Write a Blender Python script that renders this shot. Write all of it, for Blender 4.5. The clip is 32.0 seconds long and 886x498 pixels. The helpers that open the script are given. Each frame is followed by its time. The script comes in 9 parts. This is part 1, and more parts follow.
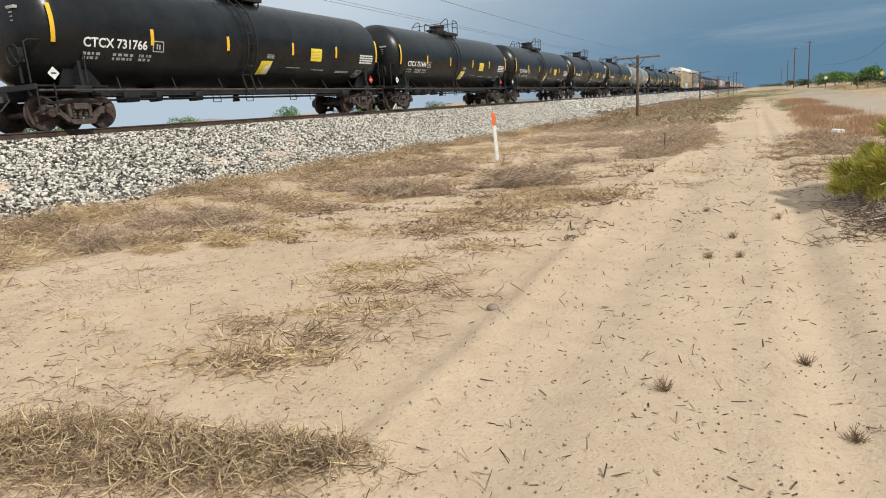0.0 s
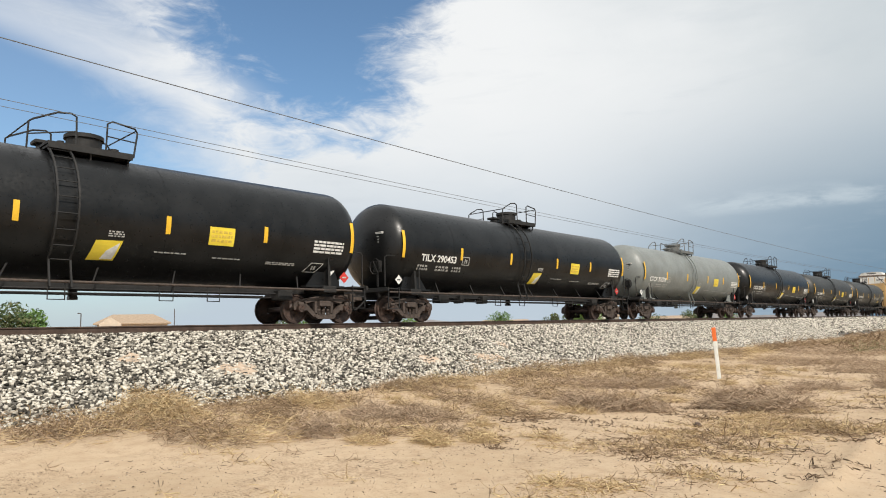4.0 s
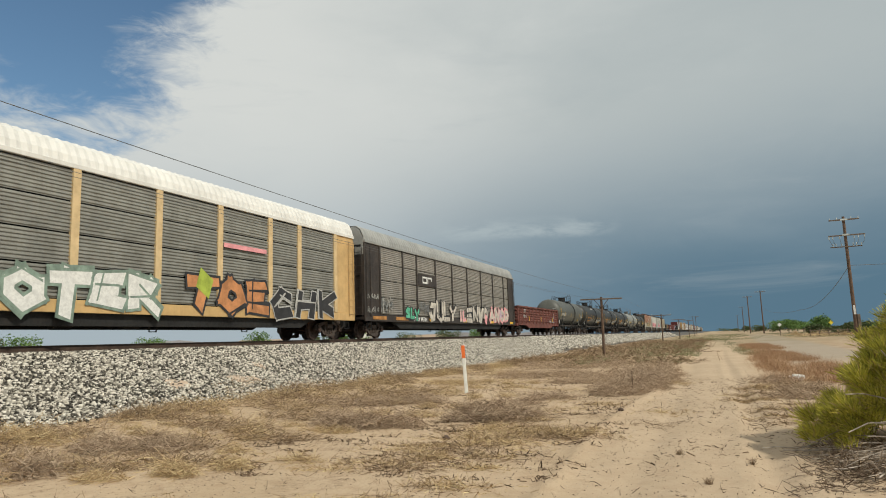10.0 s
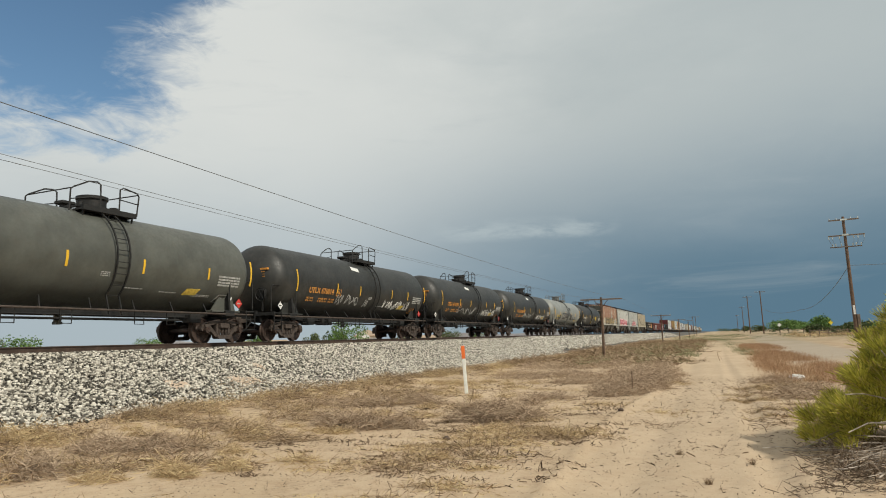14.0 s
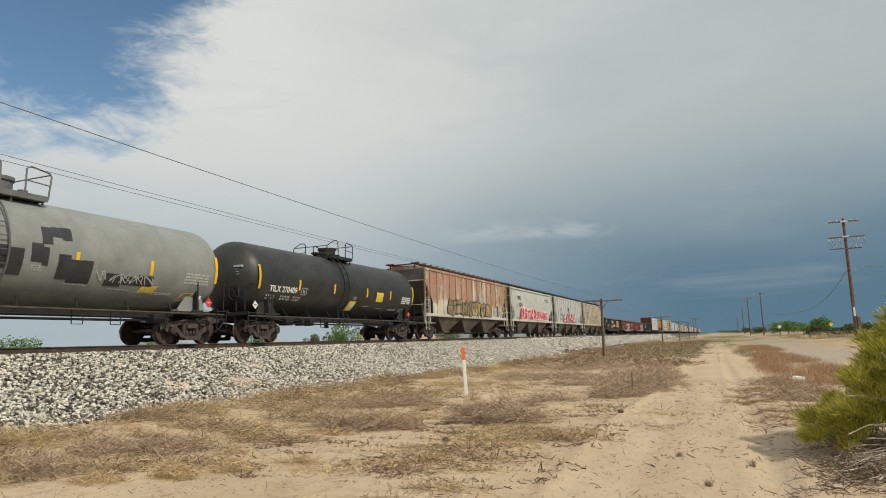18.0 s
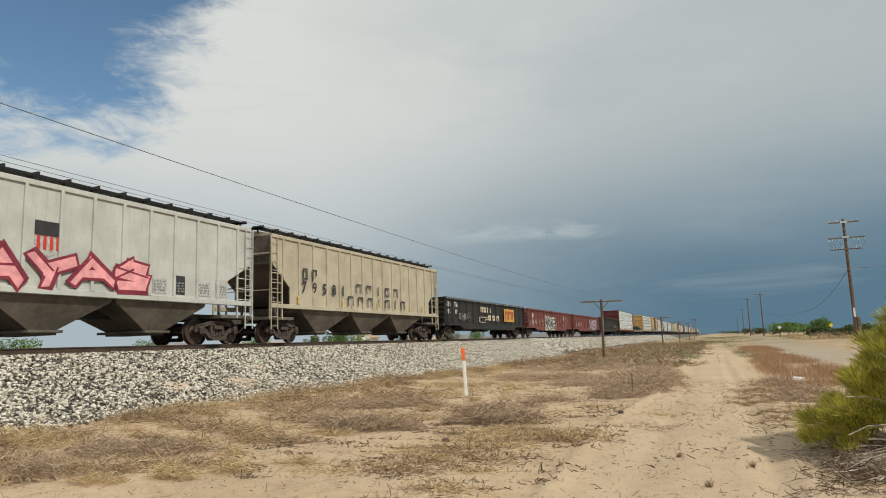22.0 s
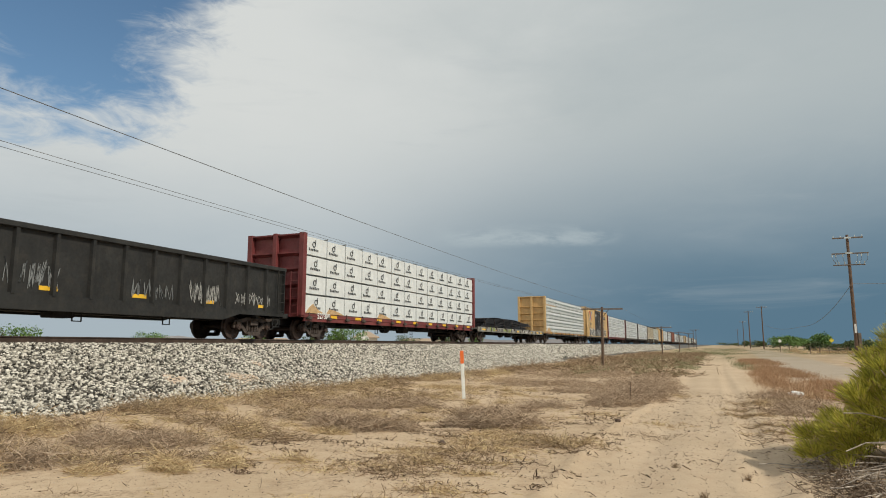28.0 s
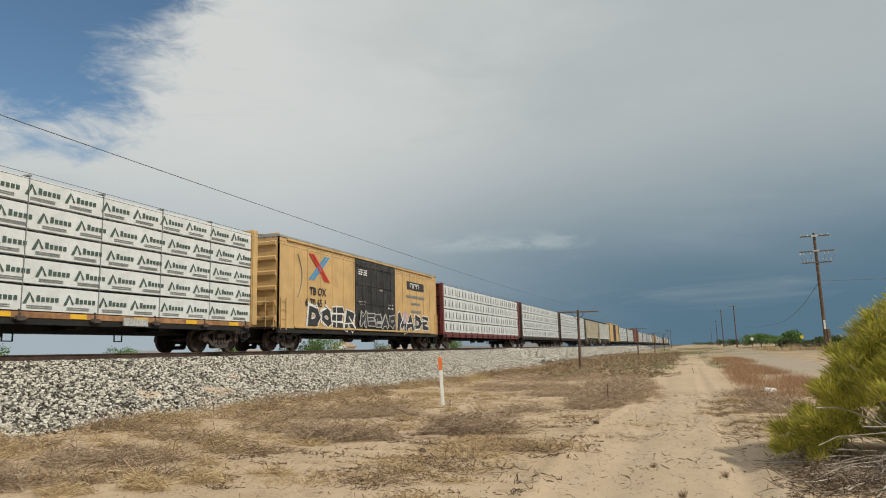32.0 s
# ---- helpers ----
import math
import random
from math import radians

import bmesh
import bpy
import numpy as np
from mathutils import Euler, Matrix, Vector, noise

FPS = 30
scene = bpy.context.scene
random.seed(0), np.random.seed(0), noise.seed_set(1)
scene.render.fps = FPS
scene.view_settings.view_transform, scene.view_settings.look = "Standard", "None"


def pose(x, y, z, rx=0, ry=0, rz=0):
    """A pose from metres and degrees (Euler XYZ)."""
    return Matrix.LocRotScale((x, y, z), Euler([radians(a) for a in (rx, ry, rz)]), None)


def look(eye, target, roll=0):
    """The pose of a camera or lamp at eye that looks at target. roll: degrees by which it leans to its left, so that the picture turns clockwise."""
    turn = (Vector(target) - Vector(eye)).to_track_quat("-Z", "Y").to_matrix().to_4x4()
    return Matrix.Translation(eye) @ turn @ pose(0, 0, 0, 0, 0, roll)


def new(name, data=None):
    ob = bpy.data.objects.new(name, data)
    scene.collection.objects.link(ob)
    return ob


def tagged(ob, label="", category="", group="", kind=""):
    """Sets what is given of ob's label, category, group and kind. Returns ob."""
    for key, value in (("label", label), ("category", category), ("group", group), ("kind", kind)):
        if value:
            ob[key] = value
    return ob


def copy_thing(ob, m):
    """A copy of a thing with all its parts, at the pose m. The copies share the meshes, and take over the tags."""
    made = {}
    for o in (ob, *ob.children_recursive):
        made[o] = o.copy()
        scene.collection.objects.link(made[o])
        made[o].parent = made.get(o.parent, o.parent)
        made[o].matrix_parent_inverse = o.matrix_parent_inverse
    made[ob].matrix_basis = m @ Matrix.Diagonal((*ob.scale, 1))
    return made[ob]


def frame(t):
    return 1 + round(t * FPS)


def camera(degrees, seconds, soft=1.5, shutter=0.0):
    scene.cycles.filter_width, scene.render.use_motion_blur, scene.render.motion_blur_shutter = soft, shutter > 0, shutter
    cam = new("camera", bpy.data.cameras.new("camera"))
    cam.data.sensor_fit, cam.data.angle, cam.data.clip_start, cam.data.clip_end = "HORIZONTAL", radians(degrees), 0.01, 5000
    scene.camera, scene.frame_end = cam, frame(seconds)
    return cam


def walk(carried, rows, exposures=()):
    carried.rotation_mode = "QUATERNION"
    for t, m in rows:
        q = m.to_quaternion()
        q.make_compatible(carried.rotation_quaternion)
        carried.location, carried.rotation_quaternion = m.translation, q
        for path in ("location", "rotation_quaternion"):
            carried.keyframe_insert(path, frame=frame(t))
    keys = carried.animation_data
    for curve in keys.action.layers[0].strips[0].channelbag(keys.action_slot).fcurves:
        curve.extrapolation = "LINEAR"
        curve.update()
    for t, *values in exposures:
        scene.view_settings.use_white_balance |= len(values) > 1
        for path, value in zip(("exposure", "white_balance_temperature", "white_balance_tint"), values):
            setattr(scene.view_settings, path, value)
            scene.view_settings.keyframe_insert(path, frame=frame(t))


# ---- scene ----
cam = camera(67.96, 32.0, soft=1.0)
EYE = (0, 0, 1.6)
PATH = [
    (0, pose(*EYE, 78.10, 4.20, 24.92)),
    (0.5, pose(*EYE, 87.77, 0.59, 25.96)),
    (0.7, pose(*EYE, 92.75, 0.85, 22.75)),
    (1, pose(*EYE, 88.03, 2.44, 31.92)),
    (1.5, pose(*EYE, 88.86, 1.35, 38.30)),
    (2, pose(*EYE, 88.51, 2.03, 43.70)),
    (2.5, pose(*EYE, 93.39, 1.56, 43.28)),
    (4.5, pose(*EYE, 97.16, 1.51, 43.20)),
    (5, pose(*EYE, 97.60, 1.53, 43.45)),
    (5.5, pose(*EYE, 97.95, 1.71, 30.46)),
    (6, pose(*EYE, 97.55, 1.11, 25.31)),
    (6.5, pose(*EYE, 97.84, 1.64, 22.59)),
    (7, pose(*EYE, 97.72, 1.83, 22.31)),
    (8, pose(*EYE, 97.83, 1.98, 22.28)),
    (9, pose(*EYE, 97.92, 1.98, 22.38)),
    (10, pose(*EYE, 97.92, 1.98, 22.38)),
    (12, pose(*EYE, 97.98, 1.97, 22.37)),
    (14, pose(*EYE, 97.96, 2.04, 22.37)),
    (14.5, pose(*EYE, 97.98, 1.97, 22.37)),
    (16.5, pose(*EYE, 98.05, 1.96, 22.38)),
    (18, pose(*EYE, 98.06, 1.95, 22.37)),
    (20, pose(*EYE, 98.06, 1.96, 22.36)),
    (22, pose(*EYE, 98.12, 1.95, 22.37)),
    (24, pose(*EYE, 98.05, 1.93, 22.38)),
    (25.5, pose(*EYE, 98.12, 1.97, 22.37)),
    (27.5, pose(*EYE, 98.03, -1.06, 23.43)),
    (28, pose(*EYE, 98.31, 0.02, 22.30)),
    (28.5, pose(*EYE, 99.03, 1.89, 20.92)),
    (29, pose(*EYE, 99.02, 1.54, 20.34)),
    (29.5, pose(*EYE, 98.87, 1.69, 20.40)),
    (30, pose(*EYE, 98.87, 1.62, 20.41)),
    (30.5, pose(*EYE, 98.88, 1.65, 20.41)),
    (31, pose(*EYE, 98.87, 1.63, 20.40)),
    (31.5, pose(*EYE, 98.87, 1.63, 20.40)),
    (32, pose(*EYE, 98.87, 1.63, 20.40)),
]
EXPOSURES = [(0, 0.29, 6150, 11), (1, 0.31, 6500, 13), (2, 0.44, 6450, 13), (2.5, 0.42, 6450, 13), (5, 0.28, 6500, 11), (6.5, 0.0, 6550, 8), (8, 0.09, 6600, 8), (10, -0.06, 6600, 8), (13, 0.0, 6600, 8), (26, -0.01, 6600, 8), (28.2, -0.05, 6550, 9), (29.5, -0.12, 6550, 9), (32, -0.12, 6550, 9)]
walk(cam, PATH, EXPOSURES)
TRAIN_SPEED = (2.5e-05, -1.767e-03, 3.701e-02, 17.129226, 0.0)


def travelled(t):
    """Metres that the train has gone at t seconds."""
    s = 0.0
    for c in TRAIN_SPEED:
        s = s * t + c
    return s


TRACK_X, RAIL_Z = -18.05, 1.84

# ---- world, sun ----
SUN_EL, SUN_AZ = radians(43), radians(108)          # azimuth clockwise from +y
world = bpy.data.worlds.new("sky")
scene.world = world
world.use_nodes = True


class Nodes:
    """Short hand for building a node tree."""

    def __init__(self, tree, keep=False):
        self.t = tree
        if not keep:
            tree.nodes.clear()

    def n(self, kind, _out=0, **inputs):
        node = self.t.nodes.new(kind)
        for k, v in inputs.items():
            self.put(node.inputs[k], v)
        return node.outputs[_out]

    def put(self, socket, v):
        if isinstance(v, bpy.types.NodeSocket):
            self.t.links.new(v, socket)
        elif isinstance(v, (tuple, list)) and len(v) == 3 and len(socket.default_value) == 4:
            socket.default_value = (*v, 1)
        else:
            socket.default_value = v

    def math(self, op, a, b=0.0, clamp=False):
        node = self.t.nodes.new("ShaderNodeMath")
        node.operation, node.use_clamp = op, clamp
        self.put(node.inputs[0], a)
        self.put(node.inputs[1], b)
        return node.outputs[0]

    def mix(self, f, a, b):
        node = self.t.nodes.new("ShaderNodeMix")
        node.data_type = "RGBA"
        self.put(node.inputs[0], f)
        self.put(node.inputs[6], a)
        self.put(node.inputs[7], b)
        return node.outputs[2]

    def noise(self, scale, detail=4.0, rough=0.55, vec=None, distort=0.0):
        node = self.t.nodes.new("ShaderNodeTexNoise")
        node.inputs["Scale"].default_value = scale
        node.inputs["Detail"].default_value = detail
        node.inputs["Roughness"].default_value = rough
        node.inputs["Distortion"].default_value = distort
        if vec is not None:
            self.put(node.inputs["Vector"], vec)
        return node.outputs[0]

    def ramp(self, v, lo, hi, a=0.0, b=1.0):
        node = self.t.nodes.new("ShaderNodeMapRange")
        node.interpolation_type = "SMOOTHSTEP"
        self.put(node.inputs[0], v)
        for i, x in ((1, lo), (2, hi), (3, a), (4, b)):
            self.put(node.inputs[i], x)
        return node.outputs[0]

    def scaled(self, vec, s):
        node = self.t.nodes.new("ShaderNodeMapping")
        self.put(node.inputs["Vector"], vec)
        node.inputs["Scale"].default_value = s
        return node.outputs[0]

    def dot(self, vec, d):
        node = self.t.nodes.new("ShaderNodeVectorMath")
        node.operation = "DOT_PRODUCT"
        self.put(node.inputs[0], vec)
        node.inputs[1].default_value = d
        return node.outputs["Value"]


def heading(az, el):
    """Unit vector: az in degrees to the left of +y, el up."""
    a, e = radians(az), radians(el)
    return (-math.sin(a) * math.cos(e), math.cos(a) * math.cos(e), math.sin(e))


def build_world():
    k = Nodes(world.node_tree)
    coord = k.t.nodes.new("ShaderNodeTexCoord").outputs["Generated"]
    sky = k.t.nodes.new("ShaderNodeTexSky")
    sky.sky_type, sky.sun_disc = "NISHITA", False
    sky.sun_elevation, sky.sun_rotation = SUN_EL, SUN_AZ
    clear = k.t.nodes.new("ShaderNodeVectorMath")
    clear.operation = "MULTIPLY"
    k.put(clear.inputs[0], sky.outputs[0])
    clear.inputs[1].default_value = (0.082, 0.100, 0.104)
    # wind-drawn cloud texture, flatter towards the horizon
    flat = k.scaled(coord, (1.0, 1.0, 2.6))
    big = k.noise(1.6, 6, 0.55, flat, 0.3)
    fine = k.noise(6.0, 5, 0.6, flat, 0.4)
    wob = k.math("ADD", k.math("MULTIPLY", k.math("SUBTRACT", big, 0.5), 0.5), k.math("MULTIPLY", k.math("SUBTRACT", fine, 0.5), 0.17))
    # storm bank low ahead along the track, bright cloud aside and overhead
    sep = k.t.nodes.new("ShaderNodeSeparateXYZ")
    k.put(sep.inputs[0], coord)
    low = k.ramp(k.math("ADD", sep.outputs[2], k.math("MULTIPLY", wob, 0.30)), 0.36, 0.045)
    ahead = k.ramp(k.math("ADD", k.dot(coord, heading(-28, 4)), k.math("MULTIPLY", wob, 0.7)), 0.44, 0.92)
    dark = k.math("MULTIPLY", low, ahead)
    grey = k.ramp(k.math("ADD", k.dot(coord, heading(-50, 20)), k.math("MULTIPLY", wob, 1.3)), 0.15, 0.85)
    light = k.mix(grey, (0.68, 0.70, 0.69), (0.45, 0.50, 0.515))
    # thicker, bluer air near the horizon
    near = k.ramp(k.math("ADD", sep.outputs[2], k.math("MULTIPLY", wob, 0.3)), 0.36, 0.04)
    light = k.mix(k.math("MULTIPLY", near, 0.88), light, (0.36, 0.44, 0.50))
    cloud = k.mix(dark, light, (0.105, 0.192, 0.268))
    # streaks
    streak = k.ramp(k.noise(3.0, 6, 0.6, k.scaled(coord, (1.0, 1.0, 7.0)), 0.6), 0.55, 0.75)
    cloud = k.mix(k.math("MULTIPLY", streak, 0.25), cloud, (0.42, 0.47, 0.50))
    # one pale wisp before the storm bank
    wisp = k.math("MULTIPLY", k.ramp(k.dot(coord, heading(15, 9.8)), 0.9885, 0.997), k.math("MULTIPLY", k.ramp(k.math("ADD", sep.outputs[2], k.math("MULTIPLY", wob, 0.12)), 0.150, 0.166), k.ramp(k.math("ADD", sep.outputs[2], k.math("MULTIPLY", wob, 0.16)), 0.200, 0.172)))
    ragged = k.ramp(k.noise(9.0, 6, 0.65, k.scaled(coord, (1.0, 1.0, 4.0)), 0.5), 0.38, 0.62)
    cloud = k.mix(k.math("MULTIPLY", k.math("MULTIPLY", wisp, ragged), 0.65), cloud, (0.45, 0.52, 0.55))
    # open blue part
    torn = k.noise(14.0, 5, 0.65, flat, 0.6)
    fray = k.math("ADD", k.math("MULTIPLY", wob, 0.16), k.math("MULTIPLY", k.math("SUBTRACT", torn, 0.5), 0.035))
    h1 = k.ramp(k.math("ADD", k.dot(coord, heading(56, 28.5)), fray), 0.968, 0.990)
    h2 = k.ramp(k.math("ADD", k.dot(coord, heading(82, 13)), fray), 0.925, 0.980, 0.0, 0.95)
    # a drawn-out white band crosses the open part
    a, b = Vector(heading(76, 23.6)), Vector(heading(61, 19))
    side = k.math("ADD", k.dot(coord, tuple(a.cross(b).normalized())), k.math("MULTIPLY", wob, 0.10))
    band = k.math("MULTIPLY", k.ramp(k.math("ABSOLUTE", side), 0.055, 0.012), k.ramp(k.dot(coord, heading(72, 22)), 0.965, 0.99))
    blue = k.math("MULTIPLY", k.math("MAXIMUM", h1, h2), k.math("SUBTRACT", 1.0, k.math("MULTIPLY", band, 0.5)))
    blue = k.math("MULTIPLY", blue, k.ramp(sep.outputs[2], 0.0, 0.16, 0.25, 1.0))
    col = k.mix(blue, cloud, clear.outputs[0])
    bg = k.n("ShaderNodeBackground", Color=col, Strength=1.0)
    out = k.t.nodes.new("ShaderNodeOutputWorld")
    k.t.links.new(bg, out.inputs[0])


build_world()
sun_data = bpy.data.lights.new("sun", "SUN")
sun_data.energy, sun_data.angle, sun_data.color = 3.1, radians(1.0), (1.0, 0.945, 0.835)
sun = new("sun", sun_data)
sun_from = Vector((math.sin(SUN_AZ) * math.cos(SUN_EL), math.cos(SUN_AZ) * math.cos(SUN_EL), math.sin(SUN_EL)))
sun.matrix_world = look(sun_from * 100, (0, 0, 0))
scene.view_settings.exposure = 0.0


# ---- materials ----
def material(name, color, rough=0.6, metal=0.0, vary=0.25, scale=1.2, grime=0.0, grime_color=(0.16, 0.11, 0.075), bump=0.15, bump_scale=30.0, streaks=0.0, coat=0.0, spec=0.5, streak_lo=0.5, streak_hi=0.78):
    """Painted or raw surface: blotches at two scales, grime from dust, rain streaks down the sides, fine relief."""
    m = bpy.data.materials.new(name)
    m.use_nodes = True
    k = Nodes(m.node_tree)
    coord = k.t.nodes.new("ShaderNodeTexCoord").outputs["Object"]
    n1 = k.noise(scale, 5, 0.6, coord)
    n2 = k.noise(scale * 9, 4, 0.6, coord)
    dark = tuple(c * (1 - vary) for c in color)
    pale = tuple(min(1, c * (1 + vary) + 0.004) for c in color)
    col = k.mix(k.ramp(n1, 0.3, 0.7), dark, pale)
    col = k.mix(k.math("MULTIPLY", k.ramp(n2, 0.35, 0.75), vary * 0.7), col, tuple(c * 0.6 for c in color))
    if streaks:
        st = k.noise(3.0, 5, 0.65, k.scaled(coord, (2.5, 2.5, 0.12)))
        col = k.mix(k.math("MULTIPLY", k.ramp(st, streak_lo, streak_hi), streaks), col, grime_color)
    if grime:
        g = k.math("MULTIPLY", k.ramp(k.noise(scale * 2.3, 6, 0.7, coord), 0.45, 0.75), grime)
        col = k.mix(g, col, grime_color)
    rr = k.ramp(n2, 0.2, 0.8, max(0.05, rough - 0.1), min(1, rough + 0.1))
    b = k.t.nodes.new("ShaderNodeBsdfPrincipled")
    k.put(b.inputs["Base Color"], col)
    k.put(b.inputs["Roughness"], rr)
    b.inputs["Metallic"].default_value = metal
    b.inputs["Coat Weight"].default_value = coat
    b.inputs["Specular IOR Level"].default_value = spec
    if bump:
        bp = k.t.nodes.new("ShaderNodeBump")
        bp.inputs["Strength"].default_value = bump
        bp.inputs["Distance"].default_value = 0.01
        k.put(bp.inputs["Height"], k.noise(bump_scale, 3, 0.6, coord))
        k.put(b.inputs["Normal"], bp.outputs[0])
    out = k.t.nodes.new("ShaderNodeOutputMaterial")
    k.t.links.new(b.outputs[0], out.inputs[0])
    return m


def rusty_paint(name):
    """Cream paint eaten by orange-brown rust: broad vertical panels, pale runs, flaking edges, cleaner along the foot."""
    m = material(name, (0.50, 0.47, 0.40), 0.78, vary=0.15, scale=0.8, bump=0.12)
    t = m.node_tree
    b = t.nodes["Principled BSDF"]
    old = b.inputs["Base Color"].links[0].from_socket
    k = Nodes(t, True)
    coord = t.nodes.new("ShaderNodeTexCoord").outputs["Object"]
    sep = t.nodes.new("ShaderNodeSeparateXYZ")
    k.put(sep.inputs[0], coord)
    panel = k.noise(0.62, 3, 0.5, k.scaled(coord, (1.0, 1.0, 0.05)))
    blot = k.noise(0.8, 6, 0.65, k.scaled(coord, (1.0, 1.0, 0.5)), 0.6)
    runs = k.noise(3.2, 6, 0.7, k.scaled(coord, (1.0, 1.0, 0.07)), 0.3)
    high = k.ramp(sep.outputs[2], 1.6, 2.9, -0.16, 0.06)
    f = k.math("ADD", k.math("ADD", k.math("MULTIPLY", blot, 0.30), k.math("ADD", k.math("MULTIPLY", runs, 0.35), k.math("MULTIPLY", panel, 0.35))), high)
    fine = k.noise(9, 6, 0.75, k.scaled(coord, (1.0, 1.0, 0.3)))
    rust = k.mix(k.ramp(fine, 0.35, 0.7), (0.42, 0.245, 0.16), (0.25, 0.12, 0.07))
    rust = k.mix(k.ramp(panel, 0.4, 0.6, 0.0, 0.7), rust, (0.33, 0.165, 0.11))
    f = k.math("ADD", f, k.math("MULTIPLY", k.math("SUBTRACT", fine, 0.5), 0.16))
    col = k.mix(k.ramp(f, 0.472, 0.545, 0.0, 0.92), old, rust)
    t.links.new(col, b.inputs["Base Color"])
    return m


def island_material(name, ramp, rough=0.9, spec=0.2, glow_through=0.0):
    """Colour picked piece by piece from a ramp [(pos, colour)...]."""
    m = bpy.data.materials.new(name)
    m.use_nodes = True
    k = Nodes(m.node_tree)
    geo = k.t.nodes.new("ShaderNodeNewGeometry")
    cr = k.t.nodes.new("ShaderNodeValToRGB")
    k.put(cr.inputs[0], geo.outputs["Random Per Island"])
    els = cr.color_ramp.elements
    while len(els) < len(ramp):
        els.new(0.5)
    for e, (p, c) in zip(els, ramp):
        e.position, e.color = p, (*c, 1)
    coord = k.t.nodes.new("ShaderNodeTexCoord").outputs["Object"]
    col = k.mix(k.ramp(k.noise(40, 3, 0.6, coord), 0.35, 0.8, 0.0, 0.35), cr.outputs[0], (0.1, 0.085, 0.07))
    b = k.t.nodes.new("ShaderNodeBsdfPrincipled")
    k.put(b.inputs["Base Color"], col)
    b.inputs["Roughness"].default_value = rough
    b.inputs["Specular IOR Level"].default_value = spec
    out = k.t.nodes.new("ShaderNodeOutputMaterial")
    shader = b.outputs[0]
    if glow_through:
        # thin leaves let some light pass
        tr = k.t.nodes.new("ShaderNodeBsdfTranslucent")
        k.put(tr.inputs["Color"], col)
        mx = k.t.nodes.new("ShaderNodeMixShader")
        mx.inputs[0].default_value = glow_through
        k.t.links.new(shader, mx.inputs[1])
        k.t.links.new(tr.outputs[0], mx.inputs[2])
        shader = mx.outputs[0]
    k.t.links.new(shader, out.inputs[0])
    return m


MATS = {}


def M(key):
    return MATS[key]


def make_materials():
    d = MATS
    d["black"] = material("black_tank_paint", (0.007, 0.0075, 0.008), 0.34, vary=0.3, grime=0.07, grime_color=(0.04, 0.034, 0.028), bump=0.03, bump_scale=6, coat=0.0, spec=0.34)
    d["sootblack"] = material("faded_black_paint", (0.024, 0.0245, 0.022), 0.5, vary=0.3, grime=0.25, grime_color=(0.075, 0.062, 0.05), streaks=0.12, bump=0.06)
    d["olive"] = material("weathered_dark_grey_paint", (0.085, 0.088, 0.075), 0.5, vary=0.2, grime=0.25, grime_color=(0.09, 0.075, 0.055), streaks=0.15, bump=0.06)
    d["grey"] = material("grey_tank_paint", (0.19, 0.205, 0.195), 0.45, vary=0.12, grime=0.12, streaks=0.12, bump=0.04)
    d["lightgrey"] = material("pale_grey_tank_paint", (0.23, 0.24, 0.225), 0.5, vary=0.12, grime=0.2, streaks=0.2, bump=0.04)
    d["tank_trim"] = material("dull_grey_trim", (0.12, 0.125, 0.12), 0.6, vary=0.2, grime=0.3, bump=0.1)
    d["steel"] = material("grimy_cast_steel", (0.060, 0.045, 0.037), 0.75, vary=0.45, scale=6, grime=0.5, grime_color=(0.14, 0.095, 0.07), bump=0.4)
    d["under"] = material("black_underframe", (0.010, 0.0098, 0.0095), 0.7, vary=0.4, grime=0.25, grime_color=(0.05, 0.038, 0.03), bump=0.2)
    d["wheel"] = material("worn_wheel_steel", (0.060, 0.040, 0.032), 0.6, metal=0.15, vary=0.45, scale=5, grime=0.6, grime_color=(0.15, 0.075, 0.048), bump=0.2)
    d["bright"] = material("polished_tread", (0.35, 0.34, 0.33), 0.35, metal=0.9, vary=0.2)
    d["white"] = material("white_lettering", (0.72, 0.72, 0.69), 0.6, vary=0.12, scale=8, grime=0.2, bump=0)
    d["dimwhite"] = material("faded_white_stencil", (0.42, 0.42, 0.40), 0.7, vary=0.3, scale=14, grime=0.4, bump=0)
    d["yellow"] = material("yellow_reflective_tape", (0.78, 0.46, 0.03), 0.4, vary=0.12, bump=0)
    d["label"] = material("yellow_panel", (0.8, 0.62, 0.05), 0.5, vary=0.12, bump=0)
    d["orangetext"] = material("orange_stencil", (0.62, 0.27, 0.05), 0.6, vary=0.25, scale=12, bump=0)
    d["goldtext"] = material("yellow_stencil", (0.62, 0.44, 0.07), 0.6, vary=0.25, scale=12, bump=0)
    d["red"] = material("red_placard", (0.55, 0.04, 0.03), 0.5, vary=0.1, bump=0)
    d["rack_yellow"] = material("autorack_yellow_paint", (0.56, 0.37, 0.16), 0.55, vary=0.12, grime=0.25, grime_color=(0.3, 0.17, 0.07), streaks=0.18, bump=0.05)
    d["rack_cream"] = material("faded_cream_yellow_post", (0.62, 0.46, 0.25), 0.6, vary=0.15, grime=0.3, grime_color=(0.3, 0.16, 0.07), streaks=0.3, bump=0.05)
    d["rack_white"] = material("white_roof_paint", (0.70, 0.69, 0.65), 0.5, vary=0.08, grime=0.12, streaks=0.1, bump=0.04)
    d["rack_panel"] = material("galvanised_side_panel", (0.25, 0.25, 0.225), 0.55, metal=0.1, vary=0.2, scale=0.8, grime=0.3, grime_color=(0.12, 0.10, 0.075), streaks=0.3, bump=0.1)
